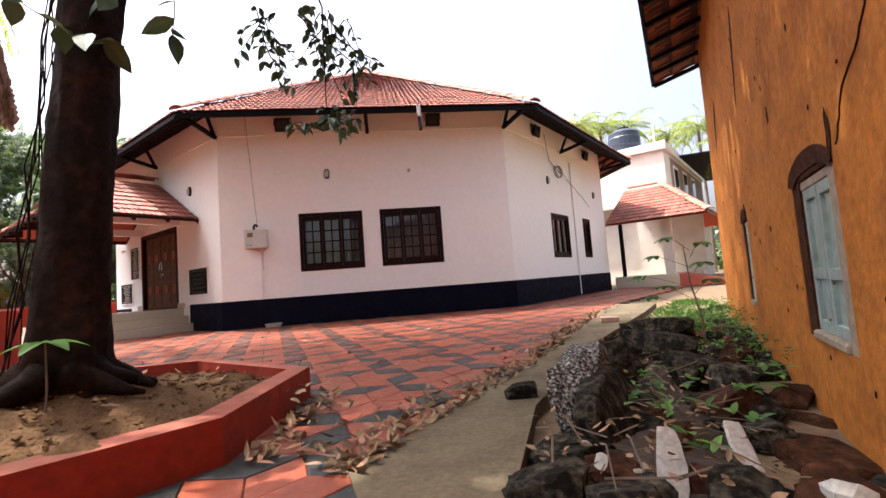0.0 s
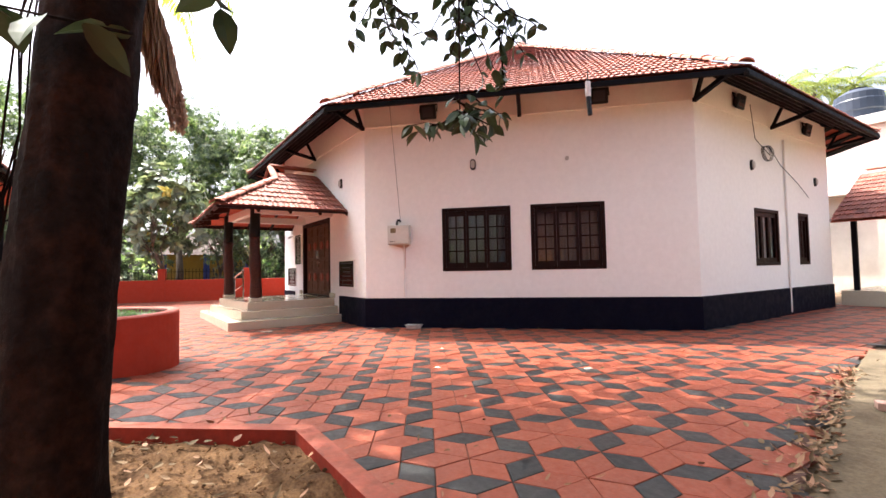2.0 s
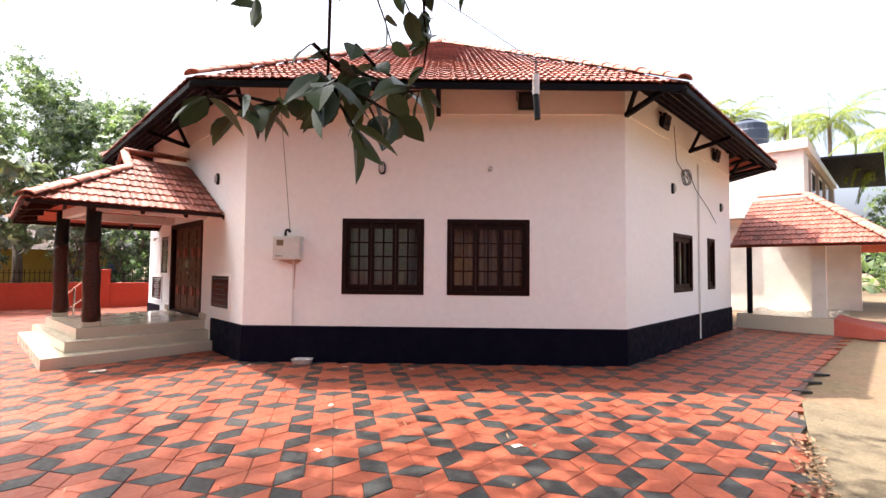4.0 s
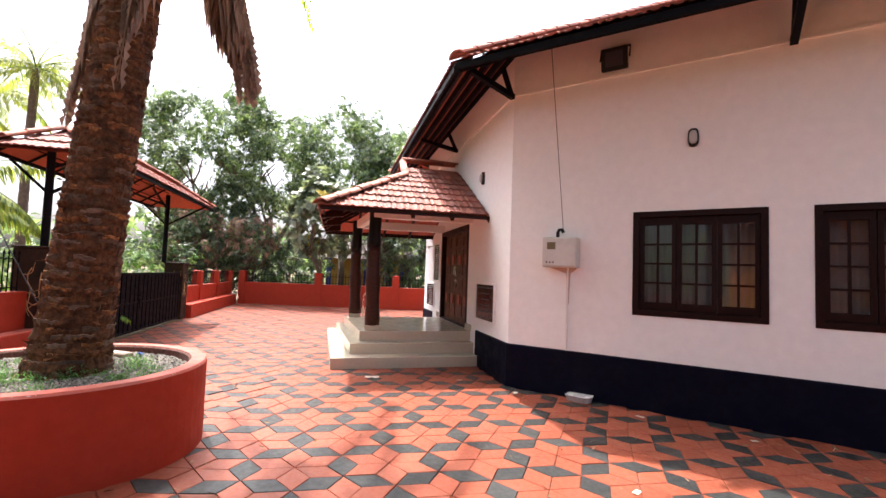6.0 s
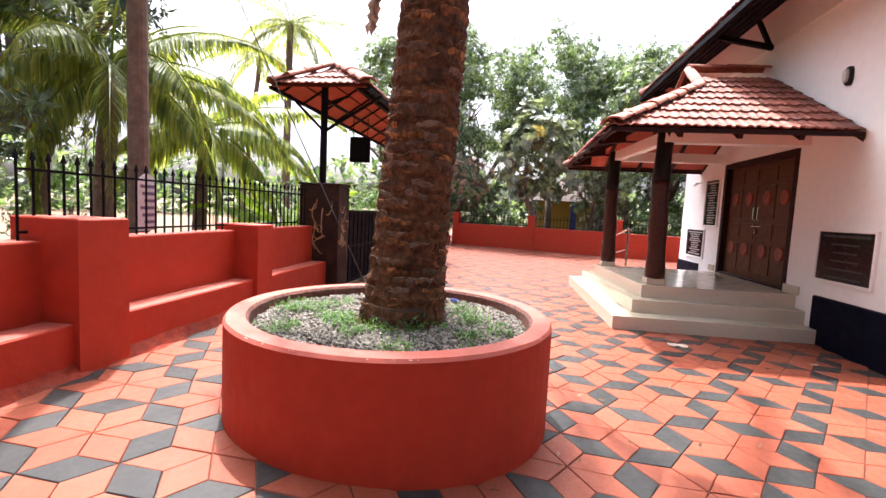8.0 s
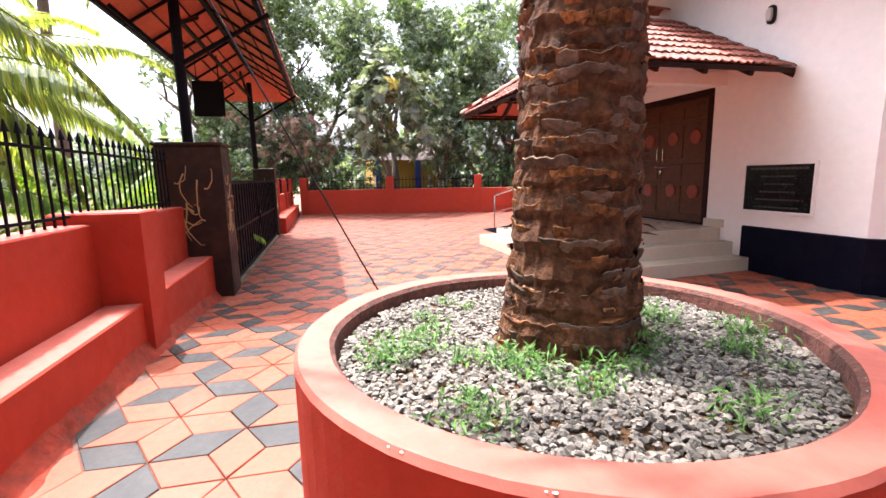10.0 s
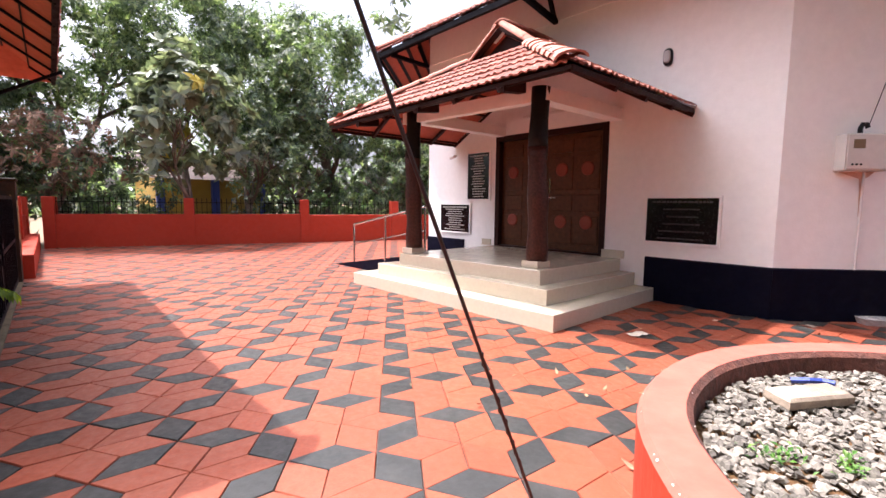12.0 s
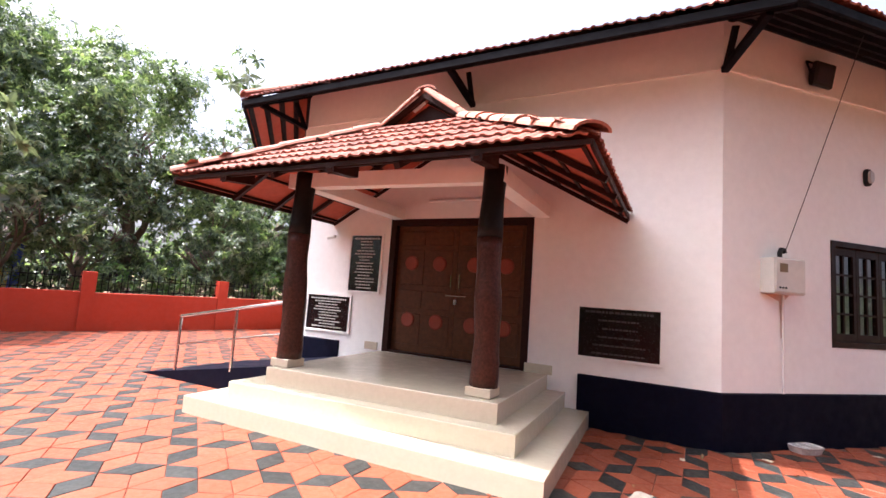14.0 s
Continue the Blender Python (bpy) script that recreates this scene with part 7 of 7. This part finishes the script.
# ---- trees and palms beyond ----
r = random.Random(81)
M1 = "dense green mango tree with rounded crown beyond the boundary wall"
for x, y, top, rad, squash, n in ((-29.6, -0.9, 11.4, 2.7, 1.45, 11000), (-30.2, 2.9, 11.2, 2.5, 1.5, 10000), (-29.3, -4.6, 10.2, 2.6, 1.4, 9000), (-31.2, 6.0, 10.6, 2.5, 1.5, 9000), (-28.4, 8.4, 10.3, 2.7, 1.45, 12000), (-27.6, 13.2, 8.6, 2.7, 1.3, 9000), (-34.5, 9.5, 12.0, 3.2, 1.3, 7000), (-27, 18, 9.0, 3.4, 1.1, 6000)):
    leafy_tree((x, y, -0.05), top, rad * 1.15, r, int(n * 1.75), leaf=0.215, label=M1, trunk_r=0.22, clear=1.6, clumps=54, squash=squash / 1.15, clump=0.31)
# lower growth between wall and mangoes
for x, y, top, rad, squash, n in ((-27.6, 4.6, 5.6, 1.5, 1.3, 3600), (-27.0, 6.4, 5.0, 1.5, 1.2, 3400), (-25.4, 9.8, 4.6, 1.5, 1.2, 3400), (-26.6, 11.2, 6.2, 1.7, 1.4, 4000), (-28.4, -2.4, 5.0, 1.6, 1.2, 3400), (-27.4, -4.2, 4.6, 1.5, 1.2, 3000), (-24.6, 13.6, 4.4, 1.6, 1.1, 3000)):
    leafy_tree((x, y, -0.05), top, rad, r, int(n * 1.5), leaf=0.20, mats=(LEAF, LEAF_PALE), name="young_tree", label="leafy young green tree behind the far wall", trunk_r=0.10, clear=0.9, clumps=30, squash=squash, second=0.2, clump=0.36)
leafy_tree((-25.3, 2.0, -0.05), 6.0, 1.6, r, 2300, leaf=0.36, mats=(LEAF_PALE, LEAF_YELLOW), name="teak_tree", label="young pale broad-leaved tree with some yellow leaves", trunk_r=0.08, clear=1.4, clumps=26, squash=1.3, second=0.02, clump=0.36, whorl=8, broad=True)
leafy_tree((-27.4, 10.8, -0.05), 11.2, 1.1, r, 240, leaf=0.42, mats=(LEAF_PALE, LEAF), name="slender_tree", label="slender tree with a thin open crown of large leaves", trunk_r=0.07, clear=2.2, clumps=12, squash=1.2, second=0.3, clump=0.45)
for x, y in ((-26.9, -1.2), (-26.6, -3.2)):
    leafy_tree((x, y, -0.05), 4.0, 1.4, r, 1900, leaf=0.20, mats=(LEAF_BROWN, LEAF), name="dry_tree", label="half dry tree with brown hanging leaves behind the wall", trunk_r=0.1, clear=0.8, clumps=20, squash=0.95, second=0.35, clump=0.36)
for x, y, h, n in ((-27.2, 0.4, 1.7, 1300), (-26.0, 7.2, 1.9, 1300), (-25.2, 8.6, 2.4, 1500), (-24.2, 11.6, 2.4, 1500), (-23.6, 14.4, 2.4, 1500), (-22.0, -4.4, 2.2, 1500), (-24.4, -4.0, 2.6, 1700), (-17.8, -4.6, 2.0, 1400), (-14.5, -8.5, 2.2, 1600)):
    leafy_tree((x, y, -0.05), h, h * 0.6, r, n, leaf=0.17, mats=(LEAF, WEED), name="shrub", label="leafy green shrub behind the boundary wall", trunk_r=0.05, clear=0.3, clumps=16, second=0.25, clump=0.4)
for x, y, h in ((-27.2, -4.8, 3.0), (-28.2, -3.2, 3.4), (-28.4, -1.4, 3.2), (-29.0, 0.6, 3.4), (-29.5, 6.8, 3.4), (-28.0, 9.4, 3.2), (-26.8, 12.6, 3.4), (-25.6, 15.4, 3.4)):
    leafy_tree((x, y, -0.05), h, h * 0.6, r, 2200, leaf=0.22, mats=(LEAF_DEEP, LEAF), name="shrub", label="dark dense shrub under the trees", trunk_r=0.05, clear=0.3, clumps=22, second=0.2, clump=0.42)
# shaded thicket behind the railing
for x, y, top, rad, n in ((-12.7, -7.2, 9.0, 2.3, 8000), (-9.2, -6.2, 8.2, 2.5, 8000), (-13.6, -10.5, 7.6, 2.6, 7000), (-6.4, -6.2, 7.6, 2.6, 6500), (-3.6, -6.4, 6.8, 2.5, 5000)):
    leafy_tree((x, y, -0.05), top, rad, r, n, leaf=0.22, mats=(LEAF_DEEP, LEAF), name="thicket_tree", label="dark shady tree behind the railing", trunk_r=0.16, clear=1.0, clumps=46, squash=1.25, second=0.25, clump=0.34)
palm_tree((-21.6, -7.3, -0.05), 7.9, (0.3, 0.2), r, 2.5, 20, 0.15)
palm_tree((-27.5, -13.0, -0.05), 9.0, (-0.4, 0.8), r, 3.2)
palm_tree((-12.1, -5.5, -0.05), 3.6, (-0.1, 0.1), r, 3.1, 22, 0.17, "coconut palm with arching fronds behind the railing", (1.2, 2.0), 84)
palm_tree((-15.6, -6.4, -0.05), 3.2, (0.1, 0.3), r, 3.4, 20, 0.17, "coconut palm with arching fronds behind the railing", (1.2, 2.0), 84)
palm_tree((-16.2, -4.4, -0.05), 0.7, (0.1, 0.1), r, 2.7, 20, 0.15, "young coconut palm with low bright fronds behind the railing", (0.8, 1.4), 84, FROND_BRIGHT)
palm_tree((-2.2, 31.0, -0.05), 7.5, (0.4, 0.0), r, 3.8)
palm_tree((-13.0, 35.0, -0.05), 12.3, (0.2, 0.0), r, 2.6, 20)
palm_tree((-13.2, 41.6, -0.05), 13.8, (0.2, 0.0), r, 3.0, 20)
palm_tree((-11.0, 42.2, -0.05), 13.4, (0.0, 0.0), r, 3.0, 20)
palm_tree((-5.4, 42.5, -0.05), 12.0, (0.0, 0.0), r, 3.4, 20)
palm_tree((-8.2, 45.0, -0.05), 12.6, (0.0, 0.0), r, 3.2, 20)
leafy_tree((-1.5, 36, -0.05), 6.5, 3.0, r, 3500, leaf=0.28, label="green trees behind the annexe", trunk_r=0.2)

wood = Shape()
for i in range(15000):
    a = r.uniform(0, 6.2832)
    d = r.uniform(46, 60)
    hz = r.random() ** 1.4 * (6.5 + 3.0 * noise.noise((math.cos(a) * 6, math.sin(a) * 6, 0)) + 1.5 * noise.noise((math.cos(a) * 17, math.sin(a) * 17, 0)))
    leaf_blade(wood, Vector((-12 + d * math.cos(a), 5 + d * math.sin(a), hz)), (r.gauss(0, 1), r.gauss(0, 1), r.gauss(0, 1)), (0, 0, 1), r.uniform(0.8, 1.7), r.uniform(0.5, 0.9))
thing("far_woods", wood, LEAF, "belt of dense green woods in the distance", "woods", kind="stuff")

# yellow house far behind the wall
yh = empty("yellow_house", (-35.6, 4.2, -0.05), "low yellow house with blue posts beyond the trees", "house")
s = Shape()
s.box((-3, -2.0, 0), (3, 2.6, 2.5))
part("wall", s, YELLOW_WALL, yh)
for y in (-1.9, 0.3, 2.5):
    s = Shape()
    s.box((3.4, y - 0.15, 0), (3.7, y + 0.15, 2.4))
    part("post", s, BLUE_TRIM, yh)
s = Shape()
s.add([(3.9, -2.6, 2.4), (3.9, 3.2, 2.4), (0, 3.2, 3.8), (0, -2.6, 3.8), (-3.9, -2.6, 2.4), (-3.9, 3.2, 2.4)], [(0, 1, 2, 3), (3, 2, 5, 4)])
part("roof", s, material("dim_old_tile_roof", (0.045, 0.026, 0.020), 0.9, grain=0.3, grain_scale=6), yh)

# ---- paving: rhombic cement tiles, one in three black ----
TO = Vector((-8.18, 2.005))
# the laid pattern is a little narrower across than along
LAY = Matrix(((0.032, 0.638), (0.769, 0.352))) @ Matrix(((0.0, 1.5), (math.sqrt(3), math.sqrt(3) / 2))).inverted()
TH = 0.034


def rhomb_mesh(angle):
    """A rhombic tile with its long diagonal at that angle, slightly chamfered."""
    s = Shape()
    l, w = 0.5, 0.5 / math.sqrt(3)
    rot = Matrix.Rotation(math.radians(angle), 2)
    for k, z in ((0.976, -TH), (0.976, -0.004), (0.946, 0.0)):
        for x, y in ((l, 0), (0, w), (-l, 0), (0, -w)):
            p = LAY @ (rot @ Vector((x * k, y * k)))
            s.v.append((p.x, p.y, z))
    for q in range(2):
        for i in range(4):
            s.f.append((4 * q + i, 4 * q + (i + 1) % 4, 4 * q + 4 + (i + 1) % 4, 4 * q + 4 + i))
            s.m.append(0)
    s.f.append((8, 9, 10, 11))
    s.m.append(0)
    return s


def drift(x):
    """The courses swing slightly towards the tree bed."""
    return 0.069 * max(0.0, x + 8.5)


pav = empty("pavement", (0, 0, 0), "courtyard paving of red and black rhombic cement tiles", "pavement", kind="structure")
shapes = {a: rhomb_mesh(a) for a in (0, 60, 120)}
meshes = {(a, c): shapes[a].mesh("paving_tile", TILE_GREY if c else TILE_RED) for a in shapes for c in (0, 1)}
A1, A2 = Vector((1, 0)), Vector((0.5, math.sqrt(3) / 2))
region = [(-26.1, -1.6), (-19.2, -1.85), (-12.9, -1.9), (-1.2, -1.95), (-1.2, 0.9), (-1.85, 1.32), (-2.05, 2.10), (-2.2, 3.3), (-2.38, 4.12), (-2.68, 5.40), (-3.05, 7.4), (-3.4, 9.53), (-3.4, 17.5), (-1.4, 17.5), (-1.4, 22), (-6.0, 22), (-6.0, 9.9), (-10.5, 5.35), (-17.3, 5.35), (-20.6, 8.6), (-22.1, 14), (-24.1, 5.2)]
hall = [(side(k) @ Vector((0, 0.02, 0)))[:2] for k in range(8)]
field = Shape()
near = []
for i in range(-90, 91):
    for j in range(-80, 81):
        for a, off in ((0, A1 / 2), (60, A2 / 2), (120, (A2 - A1) / 2)):
            c = A1 * i + A2 * j + off
            p = TO + LAY @ (c - A1 / 2)
            yy = p.y + drift(p.x)
            if not (-26.5 < p.x < -1 and -2.2 < yy < 22.5) or not in_poly(p.x, yy, region):
                continue
            if in_poly(p.x, yy, hall) or in_poly(p.x, yy, outer) or (Vector((p.x, yy)) - PC).length < PRAD - 0.1:
                continue
            if a == 0:
                dark = (i - j) % 3 == 0
            elif a == 60:
                dark = (i - j) % 3 == 1
            else:
                dark = (i - j) % 3 == 0
            zz = rnd.uniform(-0.0025, 0.0025)
            if -14.2 < p.x < -9.8 and -0.6 < p.y < 2.5 and len(near) < 300:
                near.append((p, a, dark, zz))
            else:
                rx, ry = rnd.uniform(-0.006, 0.006), rnd.uniform(-0.006, 0.006)
                n0 = len(field.v)
                field.v.extend((p.x + v[0], p.y + v[1] + drift(p.x + v[0]), v[2] + zz + rx * v[0] + ry * v[1] + rise(p.x + v[0], p.y + v[1] + drift(p.x + v[0]))) for v in shapes[a].v)
                field.f.extend(tuple(q + n0 for q in f2) for f2 in shapes[a].f)
                field.m.extend([1 if dark else 0] * len(shapes[a].f))
part("tile_field", field, [TILE_RED_J, TILE_GREY_J], pav, "red and black rhombic cement tiles", kind="stuff")
s = Shape()
s.add([(*p, -0.012) for p in region], [tuple(range(len(region)))])
part("joint_bed", s, JOINT, pav)
s = Shape()
BX, BYN = 38, 22
s.v = [(-13.2 + 7.6 * i / BX, -1.95 + 4.15 * j / BYN, rise(-13.2 + 7.6 * i / BX, -1.95 + 4.15 * j / BYN) - 0.011) for j in range(BYN + 1) for i in range(BX + 1)]
for j in range(BYN):
    for i in range(BX):
        s.f.append((j * (BX + 1) + i, j * (BX + 1) + i + 1, (j + 1) * (BX + 1) + i + 1, (j + 1) * (BX + 1) + i))
        s.m.append(0)
part("joint_bed", s, JOINT, pav)
for p, a, dark, zz in near:
    ob = new("paving_tile", meshes[(a, int(dark))])
    ob.parent = pav
    sx, sy = (rise(p.x + 0.2, p.y) - rise(p.x - 0.2, p.y)) / 0.4, (rise(p.x, p.y + 0.2) - rise(p.x, p.y - 0.2)) / 0.4
    ob.matrix_basis = Matrix(((1, 0, 0, p.x), (0, 1, 0, p.y), (sx, sy, 1, zz + rise(p.x, p.y)), (0, 0, 0, 1)))
